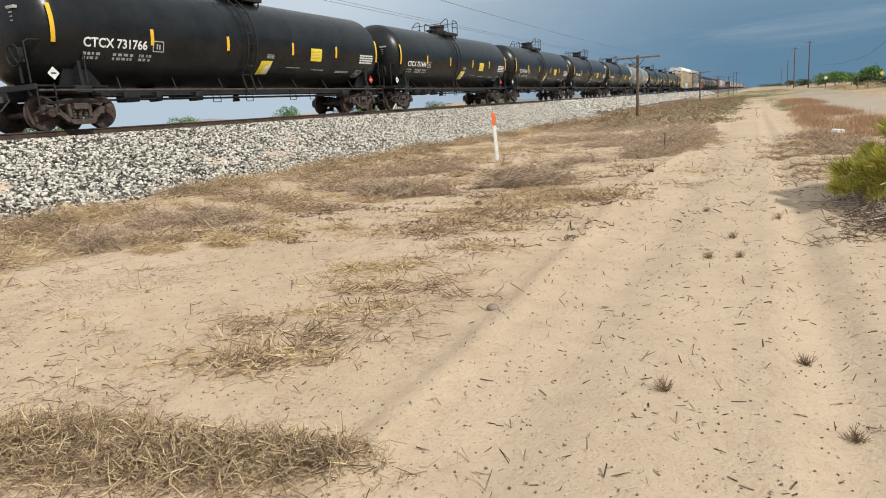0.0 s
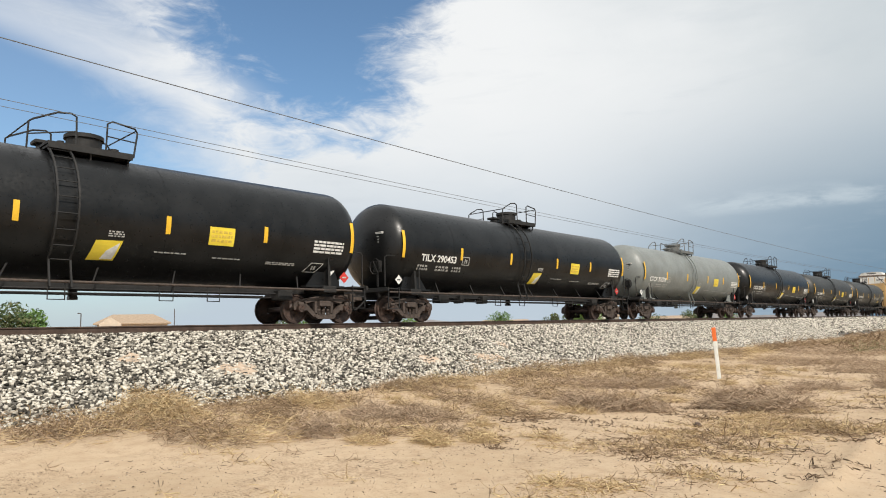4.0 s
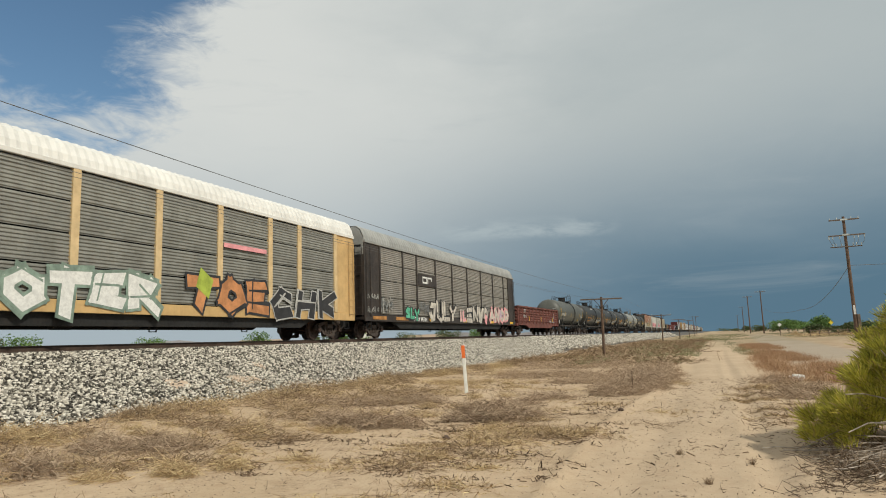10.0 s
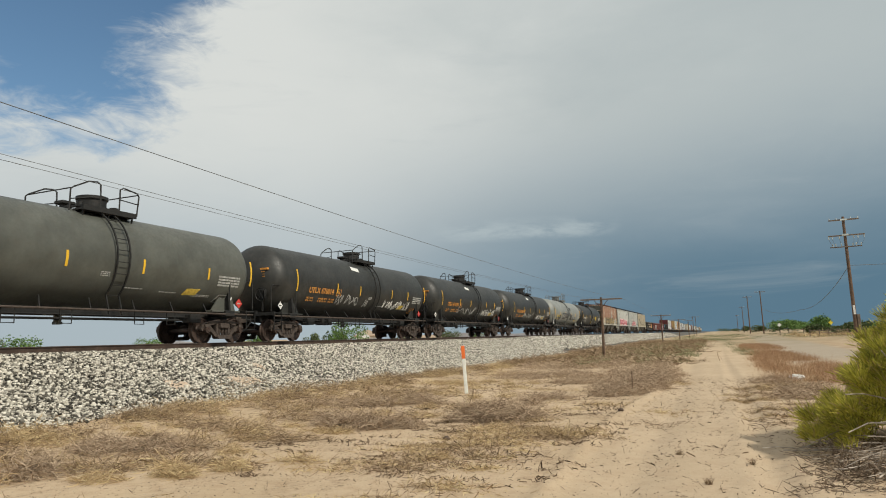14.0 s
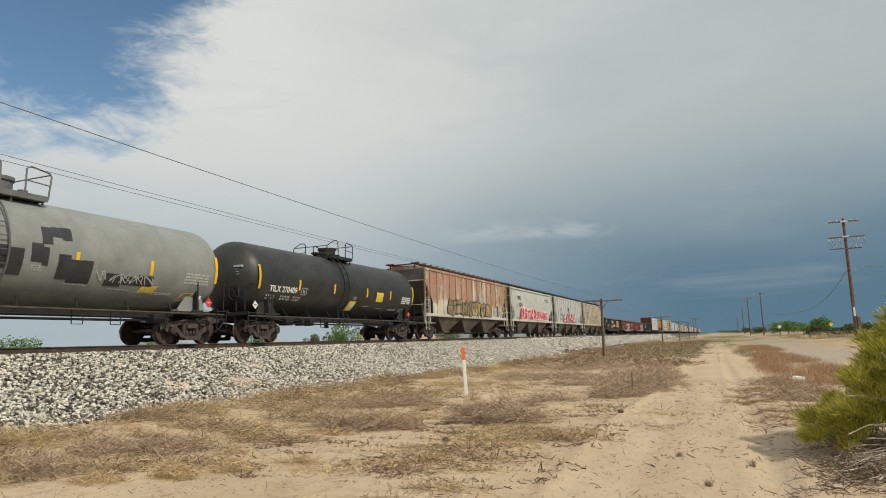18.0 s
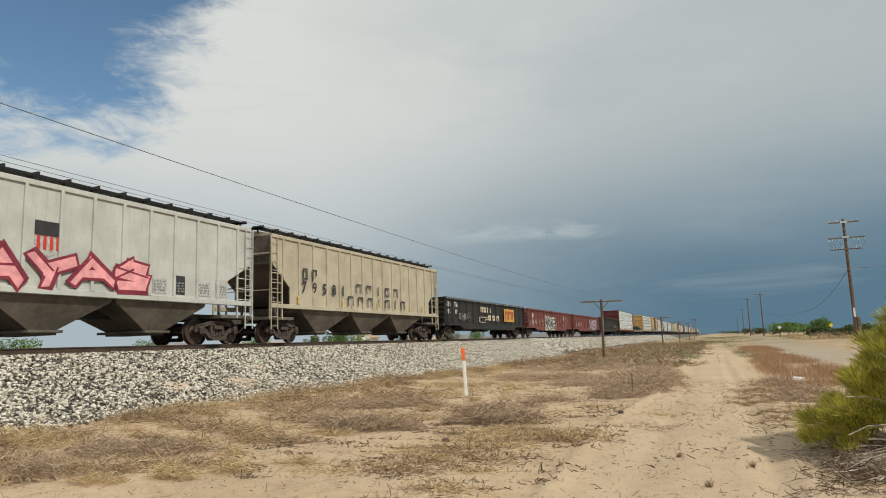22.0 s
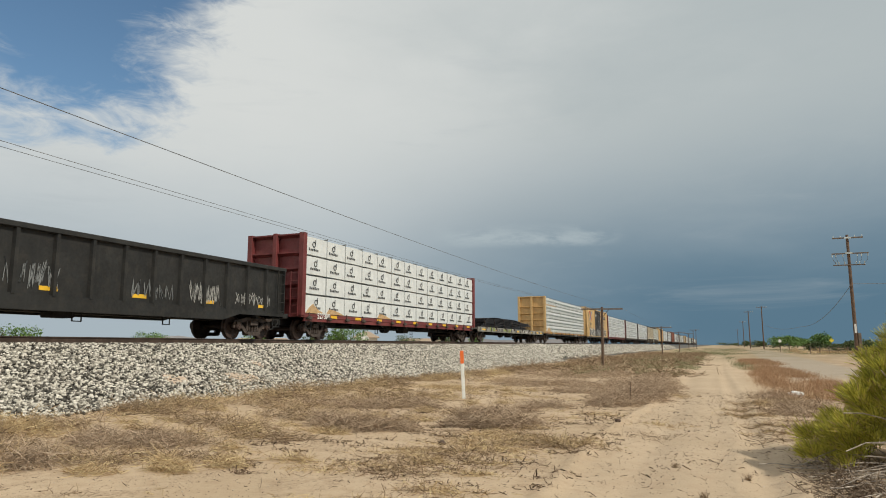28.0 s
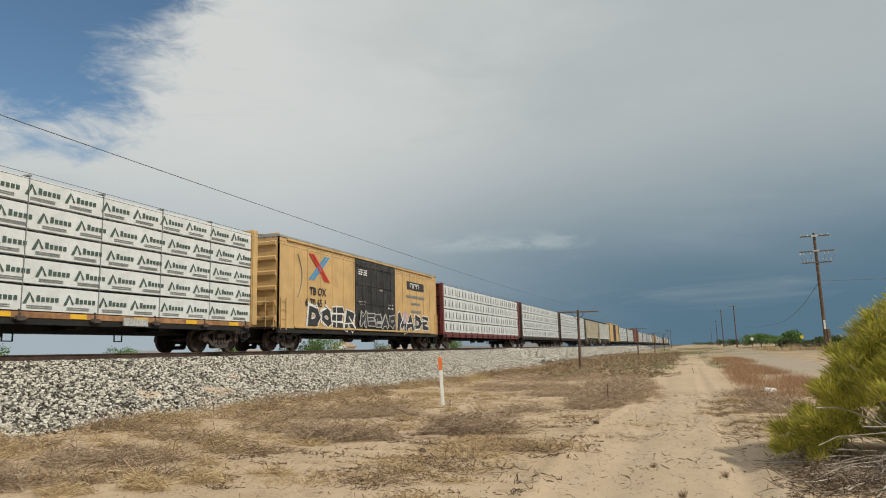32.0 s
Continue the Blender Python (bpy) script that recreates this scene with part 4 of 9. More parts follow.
def graffiti(car, x, y0, y1, z0, z1, fill, edge, n, seed, shine=None, wrap=None, label="spray-painted graffiti lettering", word="", edge_w=0.055):
    """Interlocked angular spray-paint letter forms: outline, fill, inner lines and highlights."""
    rng = np.random.RandomState(seed)
    A, B, C = Mesh(), Mesh(), Mesh()
    w = (y1 - y0) / n
    last = -1
    for i in range(n):
        k = rng.randint(len(STROKES))
        if k == last:
            k = (k + 3) % len(STROKES)
        last = k
        shape = LETTERS[word[i]] if word else STROKES[k]
        flip = rng.uniform() < 0.5 and not word
        h = (z1 - z0) * rng.uniform(0.78, 1.0)
        lift = (z1 - z0 - h) * rng.uniform(0, 1)
        lean = rng.uniform(-0.10, 0.28) * w * (0.35 if word else 1.0)
        wd = min(w, h) * (rng.uniform(0.31, 0.36) if word else rng.uniform(0.30, 0.38))
        lay, cnt = 0.0063 * (i % 2), 0
        for line in shape:
            pts = []
            for a, b in line:
                a, b = (1 - a if flip else a) + rng.normal(0, 0.05), b + rng.normal(0, 0.04)
                pts.append((y0 + (i - 0.06 + 1.12 * (0.14 + 0.72 * a)) * w + lean * (b - 0.5), z0 + lift + (0.14 + 0.72 * b) * h))
            for j, q in enumerate(stroke_quads(pts, wd, rng)):
                A.prism(grow(q, edge_w), "x", x, x + 0.002 + lay + 0.00013 * cnt)
                B.prism(q, "x", x, x + 0.005 + lay + 0.00017 * cnt)
                if j:
                    ball = lambda r: [(pts[j][0] + r * math.cos(0.7854 * a), pts[j][1] + r * math.sin(0.7854 * a)) for a in range(8)]
                    A.prism(ball(wd * 0.5 + edge_w), "x", x, x + 0.00207 + lay + 0.00013 * cnt)
                    B.prism(ball(wd * 0.5), "x", x, x + 0.00508 + lay + 0.00017 * cnt)
                cnt += 1
                mid = grow(q, -wd * 0.36)
                if shine and rng.uniform() < (0.05 if word else 0.13):
                    C.prism([mid[0], mid[1], ((mid[1][0] + mid[2][0]) / 2, (mid[1][1] + mid[2][1]) / 2), ((mid[0][0] + mid[3][0]) / 2, (mid[0][1] + mid[3][1]) / 2)], "x", x, x + 0.0085 + lay)
                if rng.uniform() < 0.5:
                    A.prism([q[0], (q[0][0] * 0.8 + q[1][0] * 0.2, q[0][1] * 0.8 + q[1][1] * 0.2), (q[3][0] * 0.8 + q[2][0] * 0.2, q[3][1] * 0.8 + q[2][1] * 0.2), q[3]], "x", x, x + 0.0070 + lay + 0.00005 * cnt)
    for mesh, mat, nm in ((A, edge, "graffiti_outline"), (B, fill, "graffiti"), (C, shine, "graffiti_highlight")):
        if mesh.v:
            if wrap:
                bend(mesh, *wrap)
            part(nm, mesh, M(mat), car, label if nm == "graffiti" else "")["kind"] = "stuff"


def scribble(car, x, y0, y1, z0, z1, mat, n, seed, wrap=None, r=0.013):
    """Thin looping sprayed line tags."""
    rng = np.random.RandomState(seed)
    m = Mesh()
    w = (y1 - y0) / n
    for i in range(n):
        h = z1 - z0
        lift = rng.uniform(0, 0.25) * h
        key = [(y0 + (i + rng.uniform(-0.15, 1.15)) * w, z0 + lift + h * (0.75 * (k % 2) + rng.uniform(0, 0.25))) for k in range(rng.randint(5, 8))]
        pts = []
        for k in range(len(key) - 1):
            p0, p1, p2, p3 = key[max(0, k - 1)], key[k], key[k + 1], key[min(len(key) - 1, k + 2)]
            for u in (0.0, 0.25, 0.5, 0.75):
                pts.append(tuple(0.5 * (2 * b + (c - a) * u + (2 * a - 5 * b + 4 * c - d) * u * u + (3 * b - a - 3 * c + d) * u ** 3) for a, b, c, d in zip(p0, p1, p2, p3)))
        pts.append(key[-1])
        for a, b in zip(pts[:-1], pts[1:]):
            if abs(b[0] - a[0]) + abs(b[1] - a[1]) < 0.01:
                continue
            d = Vector((b[0] - a[0], b[1] - a[1]))
            q = Vector((-d.y, d.x)).normalized() * r * 0.8
            m.prism([(a[0] + q.x, a[1] + q.y), (a[0] - q.x, a[1] - q.y), (b[0] - q.x, b[1] - q.y), (b[0] + q.x, b[1] + q.y)], "x", x, x + 0.004 + 0.0003 * (i % 5))
    if wrap:
        bend(m, *wrap)
    part("tag", m, M(mat), car, "thin sprayed graffiti tag")["kind"] = "stuff"


def diamond(car, x, y, z, r, mat, wrap=None):
    m = Mesh().prism([(y - r, z), (y, z - r), (y + r, z), (y, z + r)], "x", x, x + 0.008)
    q = Mesh().prism([(y - r * 0.45, z - r * 0.12), (y + r * 0.45, z - r * 0.12), (y + r * 0.45, z + r * 0.12), (y - r * 0.45, z + r * 0.12)], "x", x, x + 0.012)
    for mesh, mm in ((m, mat), (q, "dimwhite" if mat == "red" else "under")):
        if wrap:
            bend(mesh, *wrap)
        part("placard", mesh, M(mm), car)


def tank_car(label, L, paint, mark, text_mat="white", seed=0, R=1.53, zc=2.62, stripes="yellow", sooty=False, strips=None, ladder_y=-0.72, dome_y=0.0, text_y=None, text_z=-0.46):
    """Tank car: barrel with dished heads, stub sills, dome platform, ladder, running pipes, stencils."""
    car = thing("tank_car", label, "tank car", "train")
    rng = np.random.RandomState(seed + 100)
    half = L / 2 - 0.60
    # barrel
    rings = []
    ends = [(0.0, 0.04), (0.04, 0.33), (0.14, 0.58), (0.30, 0.79), (0.46, 0.90), (0.62, 0.965), (0.76, 0.993), (0.88, 1.0)]
    ys = [(-half + d, k) for d, k in ends] + [(half - d, k) for d, k in reversed(ends)]
    seams = [-half * 0.62, -half * 0.2, half * 0.2, half * 0.62]
    prof = sorted(ys + [(q + e, 1.0) for q in seams for e in (-0.05, 0.05)])
    n = 56
    for y, k in prof:
        rings.append([(R * k * math.cos(6.28319 * i / n), y, zc + R * k * math.sin(6.28319 * i / n)) for i in range(n)])
    part("barrel", Mesh().loft(rings), M(paint), car, smooth=True)
    for q in seams:
        weld = Mesh().loft([[((R + 0.006) * math.cos(6.28319 * i / n), q + w, zc + (R + 0.006) * math.sin(6.28319 * i / n)) for i in range(n)] for w in (-0.02, 0)], cap=False)
        part("weld_seam", weld, M(paint), car, smooth=True)
    # bottom sump and outlet
    m = Mesh()
    rr = [[(0.55 * math.cos(6.28319 * i / 20), 0.9 * math.sin(6.28319 * i / 20), zc - R + 0.12) for i in range(20)], [(0.30 * math.cos(6.28319 * i / 20), 0.4 * math.sin(6.28319 * i / 20), zc - R - 0.16) for i in range(20)]]
    m.loft(rr).cyl((0, 0, zc - R - 0.15), (0, 0, zc - R - 0.38), 0.11, 10).box(-0.1, 0.1, -0.1, 0.1, zc - R - 0.44, zc - R - 0.36, 0.01)
    part("bottom_outlet", m, M(paint), car, smooth=True)
    # stub sills with saddles
    tc = L / 2 - 2.0
    for d in (1, -1):
        m = Mesh()
        m.box(-0.28, 0.28, *sorted((d * (tc - 1.3), d * (L / 2 - 0.55))), 0.82, 1.22, 0.02)
        m.box(-1.40, 1.40, *sorted((d * (tc - 0.25), d * (tc + 0.25))), 0.95, 1.16, 0.02)
        for s in (1, -1):
            m.prism([(s * 0.28, 1.1), (s * 1.38, 1.1), (s * 1.32, zc - R * 0.52), (s * 0.3, zc - R + 0.05)], "y", d * tc - 0.05, d * tc + 0.05)
        part("stub_sill", m, M("under"), car)
        for s in (1, -1):
            m = Mesh().prism([(d * (tc - 0.75), 1.16), (d * (tc + 0.55), 1.16), (d * (tc + 0.22), 1.98), (d * (tc - 0.10), 1.98)], "x", *sorted((s * 1.10, s * 1.16)))
            part("saddle_gusset", m, M(paint), car, "triangular saddle plate over the truck")
            part("saddle_foot", Mesh().box(*sorted((s * 1.02, s * 1.30)), *sorted((d * (tc - 0.85), d * (tc + 0.65))), 1.10, 1.17, 0.01), M(paint), car)
        m = Mesh()
        m.box(-1.40, 1.40, *sorted((d * (L / 2 - 1.1), d * (L / 2 - 0.55))), 1.13, 1.17)
        m.box(-1.5, 1.5, *sorted((d * (L / 2 - 0.60), d * (L / 2 - 0.54))), 1.05, 1.19, 0.01)
        for s in (1, -1):
            for q in (0.0, 0.5):
                m.bar((s * 1.42, d * (L / 2 - 0.62 - q), 1.2), (s * 1.42, d * (L / 2 - 0.62 - q), 0.45), 0.03)
            for z in (0.47, 0.85):
                m.bar((s * 1.42, d * (L / 2 - 0.62), z), (s * 1.42, d * (L / 2 - 1.12), z), 0.03)
        part("end_platform", m, M("under"), car)
        for s in (1, -1):
            m = Mesh().tube([(s * 1.44, d * (L / 2 - 2.1), 1.2), (s * 1.44, d * (L / 2 - 2.1), 2.22), (s * 1.40, d * (L / 2 - 1.9), 2.32), (s * 1.3, d * (L / 2 - 0.70), 2.30), (s * 1.28, d * (L / 2 - 0.6), 2.24), (s * 1.28, d * (L / 2 - 0.6), 1.22)], 0.022, 6)
            part("end_handrail", m, M("under"), car)
        coupler(car, d * L / 2, d)
    # hand brake wheel at the leading end
    m = Mesh()
    for i in range(18):
        a, b = 6.28319 * i / 18, 6.28319 * (i + 1) / 18
        m.cyl((0.75 + 0.27 * math.cos(a), -L / 2 + 0.62, 1.95 + 0.27 * math.sin(a)), (0.75 + 0.27 * math.cos(b), -L / 2 + 0.62, 1.95 + 0.27 * math.sin(b)), 0.018, 5)
        if i % 3 == 0:
            m.cyl((0.75, -L / 2 + 0.62, 1.95), (0.75 + 0.27 * math.cos(a), -L / 2 + 0.62, 1.95 + 0.27 * math.sin(a)), 0.012, 4)
    m.box(0.6, 0.9, -L / 2 + 0.66, -L / 2 + 0.82, 1.75, 2.15, 0.02)
    m.bar((0.75, -L / 2 + 0.74, 1.25), (0.75, -L / 2 + 0.74, 1.8), 0.06)
    part("hand_brake", m, M("under"), car)
    # running pipes and hangers low along the side
    for s in (1, -1):
        part("running_pipe", Mesh().cyl((s * 1.37, -L / 2 + 0.7, 1.03), (s * 1.37, L / 2 - 0.7, 1.03), 0.034, 8), M("steel"), car)
    part("brake_pipe", Mesh().cyl((0.45, -tc, 0.8), (0.45, tc, 0.8), 0.03, 6), M("under"), car)
    part("brake_rod", Mesh().cyl((0.95, -tc + 1.2, 0.90), (0.95, tc - 1.2, 0.90), 0.025, 6), M("under"), car)
    part("brake_rod", Mesh().cyl((1.05, -tc + 1.2, 0.78), (1.05, tc - 2.2, 0.80), 0.02, 6), M("under"), car)
    part("shelf_angle", Mesh().box(0.75, 0.85, -tc + 0.6, tc - 0.6, 0.92, 1.06), M("under"), car)
    for y, q in ((-tc + 1.5, 0.55), (-tc + 2.7, 0.2), (-3.1, 0.3), (tc - 1.7, 0.5)):
        part("valve_box", Mesh().box(0.7, 1.12, y, y + q, 0.70, 1.0, 0.03), M("under"), car)
    for y in np.linspace(-tc + 1.2, tc - 1.2, 7):
        part("pipe_hanger", Mesh().bar((1.36, y, 1.04), (0.95, y + 0.25, zc - R * 0.80), 0.035), M("under"), car)
    for y in (-2.6, 2.9, -0.95, 1.6):
        part("step_loop", Mesh().tube([(1.34, y, 1.04), (1.34, y, 0.62), (1.34, y + 0.36, 0.62), (1.34, y + 0.36, 1.04)], 0.018, 4), M("under"), car)
    part("brake_cylinder", Mesh().cyl((0.5, -3.6, 0.95), (0.5, -3.0, 0.95), 0.17, 12), M("under"), car, smooth=True)
    part("air_reservoir", Mesh().box(0.1, 0.6, -4.6, -4.0, 0.8, 1.1, 0.05), M("under"), car)
    # dome: manway, valve box, platform, railings
    top = zc + R
    dome = lambda *a, **k: part(*a, at=pose(0, dome_y, 0), **k)
    trim = "under" if paint not in ("grey", "lightgrey") else "tank_trim"
    m = Mesh().cyl((0, 0.12, top - 0.15), (0, 0.12, top + 0.44), 0.42, 24).cyl((0, 0.12, top + 0.44), (0, 0.12, top + 0.54), 0.47, 24)
    dome("manway", m, M(trim), car, smooth=True)
    dome("valve", Mesh().cyl((0, -0.80, top - 0.1), (0, -0.80, top + 0.20), 0.17, 12), M(trim), car, smooth=True)
    dome("valve", Mesh().cyl((0.25, -0.50, top - 0.1), (0.25, -0.50, top + 0.26), 0.08, 10), M(trim), car, smooth=True)
    dome("valve_cover", Mesh().box(-0.2, 0.2, -1.05, -0.6, top + 0.14, top + 0.24, 0.02), M(trim), car)
    dome("safety_valve", Mesh().cyl((0.2, 0.78, top - 0.1), (0.2, 0.78, top + 0.22), 0.09, 10).cyl((0.2, 0.78, top + 0.22), (0.2, 0.78, top + 0.28), 0.13, 10), M(trim), car, smooth=True)
    for s in (1, -1):
        dome("walkway", Mesh().box(*sorted((s * 0.52, s * 0.96)), -0.98, 0.98, top - 0.11, top - 0.06), M(trim), car)
        dome("toe_board", Mesh().box(*sorted((s * 0.96, s * 0.99)), -0.98, 0.98, top - 0.12, top + 0.04), M(trim), car)
        for y in (-0.9, 0, 0.9):
            dome("bracket", Mesh().bar((s * 0.9, y, top - 0.08), (s * 0.85, y, zc + R * 0.80), 0.04), M(trim), car)
        dome("end_board", Mesh().box(-0.95, 0.95, s * 0.95 - 0.04, s * 0.95 + 0.04, top - 0.02, top + 0.04), M(trim), car)
    for s in (1, -1):
        x = s * 0.96
        dome("railing", Mesh().tube([(x, -1.42, top - 0.22), (x, -1.40, top + 0.42), (x, -1.30, top + 0.50), (x, -0.80, top + 0.76), (x, -0.50, top + 0.80), (x, -0.38, top + 0.74), (x, -0.36, top - 0.05)], 0.024, 6), M(trim), car)
        dome("railing", Mesh().tube([(x, 0.32, top - 0.05), (x, 0.34, top + 0.72), (x, 0.46, top + 0.80), (x, 1.02, top + 0.72), (x, 1.08, top + 0.62), (x, 1.0, top - 0.05)], 0.024, 6), M(trim), car)
        dome("mid_rail", Mesh().tube([(x, 0.34, top + 0.40), (x, 1.03, top + 0.36)], 0.018, 5), M(trim), car)
        dome("mid_rail", Mesh().tube([(x, -1.40, top + 0.12), (x, -0.36, top + 0.38)], 0.018, 5), M(trim), car)
    dome("cross_rail", Mesh().tube([(-0.96, 1.05, top + 0.68), (0.96, 1.05, top + 0.68)], 0.019, 6), M(trim), car)
    dome("cross_rail", Mesh().tube([(-0.96, -1.36, top + 0.46), (0.96, -1.36, top + 0.46)], 0.019, 6), M(trim), car)
    # ladder following the barrel
    angs = np.linspace(1.12, -0.75, 13)
    for y in (ladder_y - 0.23, ladder_y + 0.23):
        pts = [((R + 0.13) * math.cos(a), y, zc + (R + 0.13) * math.sin(a)) for a in angs] + [(R * 0.9, y, 0.9)]
        part("ladder_rail", Mesh().tube(pts, 0.03, 4), M(trim if paint != "grey" else paint), car)
    for a in np.linspace(1.0, -0.75, 9):
        part("ladder_rung", Mesh().cyl(((R + 0.13) * math.cos(a), ladder_y - 0.23, zc + (R + 0.13) * math.sin(a)), ((R + 0.13) * math.cos(a), ladder_y + 0.23, zc + (R + 0.13) * math.sin(a)), 0.015, 5), M(trim if paint != "grey" else paint), car)
    for y in (-tc, tc):
        truck(car, y)
    # markings on the side towards the camera's road
    wrap = (R + 0.005, zc)
    sw = 0.04 if strips else 0.062
    for y, h in strips or [(-half + 0.62, 0.98), (half - 0.68, 0.98)] + [(half * q, 0.46) for q in (-0.57, -0.205, 0.20, 0.54)]:
        m = Mesh()
        zm = zc - (0.02 if h > 0.9 else 0.20)
        for i in range(4):
            m.box(0, 0.005, y - sw, y + sw, zm + h * (i / 4 - 0.5), zm + h * ((i + 1) / 4 - 0.5))
        part("reflector_stripe", bend(m, *wrap), M(stripes), car, "yellow reflective strip")
    if mark:
        side_text(mark, 0.355, 0, -half * 0.712 if text_y is None else text_y, zc + text_z, M(text_mat), car, R, zc)
    ty = -half * 0.712 if text_y is None else text_y
    print_mat = "dimwhite" if text_mat == "white" else text_mat
    for y0, y1 in ((ty - 1.05, ty - 0.5), (ty - 0.1, ty + 0.6), (ty + 0.8, ty + 1.3)):
        part("stencil_print", bend(bars_block(Mesh(), 0, y0, y1, zc - 0.95, zc - 0.70, 2, rng), *wrap), M(print_mat), car, "rows of small faded stencil print")["kind"] = "stuff"
    for y, zb, r, sl in ((ty + 1.48, text_z, 0.15, 0.0), (half * 0.765, -1.12, 0.17, 0.10)):
        m = Mesh()
        for a in (-1, 1):
            m.prism([(y - r * 1.3 + a * sl, zc + zb + a * r - 0.014), (y + r * 1.3 + a * sl, zc + zb + a * r - 0.014), (y + r * 1.3 + a * sl, zc + zb + a * r + 0.014), (y - r * 1.3 + a * sl, zc + zb + a * r + 0.014)], "x", 0, 0.004)
            m.prism([(y + a * r * 1.3 - sl - 0.014, zc + zb - r), (y + a * r * 1.3 - sl + 0.014, zc + zb - r), (y + a * r * 1.3 + sl + 0.014, zc + zb + r), (y + a * r * 1.3 + sl - 0.014, zc + zb + r)], "x", 0, 0.005)
        m.box(0, 0.004, y - 0.07, y - 0.02, zc + zb - 0.08, zc + zb + 0.08).box(0, 0.004, y + 0.02, y + 0.08, zc + zb - 0.08, zc + zb + 0.06)
        part("stencil_box", bend(m, *wrap), M(print_mat), car)
    # data panel with dense bars, and single print lines lower down
    part("data_panel", bend(bars_block(Mesh(), 0, half - 2.15, half - 1.02, zc - 0.62, zc - 0.20, 4, rng, 1.0), *wrap), M("white" if text_mat == "white" and not sooty else "dimwhite"), car, "block of unreadable white data print")["kind"] = "stuff"
    for y0, y1, za, rows in ((half * 0.17, half * 0.27, -0.96, 1), (half * 0.36, half * 0.46, -1.02, 1), (half * 0.56, half * 0.68, -1.10, 2), (half * 0.03, half * 0.075, -0.62, 3)):
        part("print_line", bend(bars_block(Mesh(), 0, y0, y1, zc + za, zc + za + 0.055 * rows, rows, rng, 1.0), *wrap), M("dimwhite"), car)["kind"] = "stuff"
    if stripes == "yellow" and not sooty:
        y = half * 0.335
        part("warning_panel", bend(Mesh().box(0, 0.006, y, y + 0.74, zc - 0.62, zc - 0.12), *wrap), M("label"), car, "yellow panel with small print")
        part("warning_print", bend(bars_block(Mesh(), 0.006, y + 0.07, y + 0.67, zc - 0.55, zc - 0.19, 3, rng, 1.0), *wrap), M("goldtext"), car)["kind"] = "stuff"
        y, zr = -half * 0.015, zc - 1.28
        part("routing_panel", bend(Mesh().prism([(y, zr), (y + 0.62, zr + 0.02), (y + 0.74, zr + 0.58), (y + 0.12, zr + 0.56)], "x", 0, 0.006), *wrap), M("label"), car, "yellow and white routing panel")
        part("routing_print", bend(Mesh().prism([(y + 0.30, zr + 0.05), (y + 0.58, zr + 0.06), (y + 0.68, zr + 0.53), (y + 0.40, zr + 0.30)], "x", 0, 0.010), *wrap), M("white"), car)
    else:
        m = Mesh().prism([(half * 0.50, zc - 1.05), (half * 0.50 + 0.62, zc - 1.03), (half * 0.50 + 0.75, zc - 0.78), (half * 0.50 + 0.13, zc - 0.80)], "x", 0, 0.006)
        part("warning_panel", bend(m, *wrap), M("goldtext"), car, "worn yellow panel with small print")
    # placards at both ends of the side, and print on the leading head
    diamond(car, 1.20, L / 2 - 1.30, 1.46, 0.19, "red")
    diamond(car, 1.20, L / 2 - 1.85, 1.66, 0.17, "white")
    diamond(car, 1.22, -L / 2 + 1.3, 1.48, 0.17, "white")
    m = Mesh()
    for i in range(4):
        m.box(0.62, 1.0 if i == 0 else 0.86, -half + 0.105, -half + 0.31, zc + 0.36 - 0.10 * i, zc + 0.385 - 0.10 * i + (0.05 if i == 0 else 0))
    part("head_print", m, M("dimwhite" if text_mat == "white" else text_mat), car)
    return car


def underframe(car, L, z0, z1, half_w=1.0, mat="under"):
    """Centre sill, cross bearers, end sills, steps, brake gear, trucks and couplers."""
    tc = L / 2 - 2.2
    m = Mesh().box(-0.30, 0.30, -L / 2 + 0.45, L / 2 - 0.45, z0 - 0.1, z1, 0.02)
    for y in np.linspace(-tc, tc, 7):
        m.box(-half_w, half_w, y - 0.1, y + 0.1, z0, z1, 0.01)
    part("centre_sill", m, M(mat), car)
    for d in (1, -1):
        coupler(car, d * L / 2, d)
        truck(car, d * tc)
    m = Mesh().cyl((0.75, -tc + 1.6, z0 - 0.08), (0.75, tc - 1.6, z0 - 0.08), 0.022, 6)
    for y in (-tc * 0.35, tc * 0.12, tc * 0.5):
        for q in (0, 0.3):
            m.bar((0.9, y + q, z0), (0.9, y + q, z0 - 0.36), 0.03)
        m.bar((0.9, y, z0 - 0.35), (0.9, y + 0.3, z0 - 0.35), 0.03)
    m.cyl((0.45, -1.7, z0 - 0.12), (0.45, -1.1, z0 - 0.12), 0.16, 12).box(0.2, 0.7, 0.6, 1.3, z0 - 0.26, z0 + 0.02, 0.02)
    part("brake_gear", m, M("under"), car)


def steps(car, L, w, mat="under"):
    m = Mesh()
    for d in (1, -1):
        for s in (1, -1):
            y = d * (L / 2 - 0.95)
            for q in (0, 0.42):
                m.bar((s * w, y - d * q, 1.05), (s * w, y - d * q, 0.48), 0.035)
            for z in (0.50, 0.78):
                m.bar((s * w, y, z), (s * w, y - d * 0.42, z), 0.035)
    part("sill_steps", m, M(mat), car)


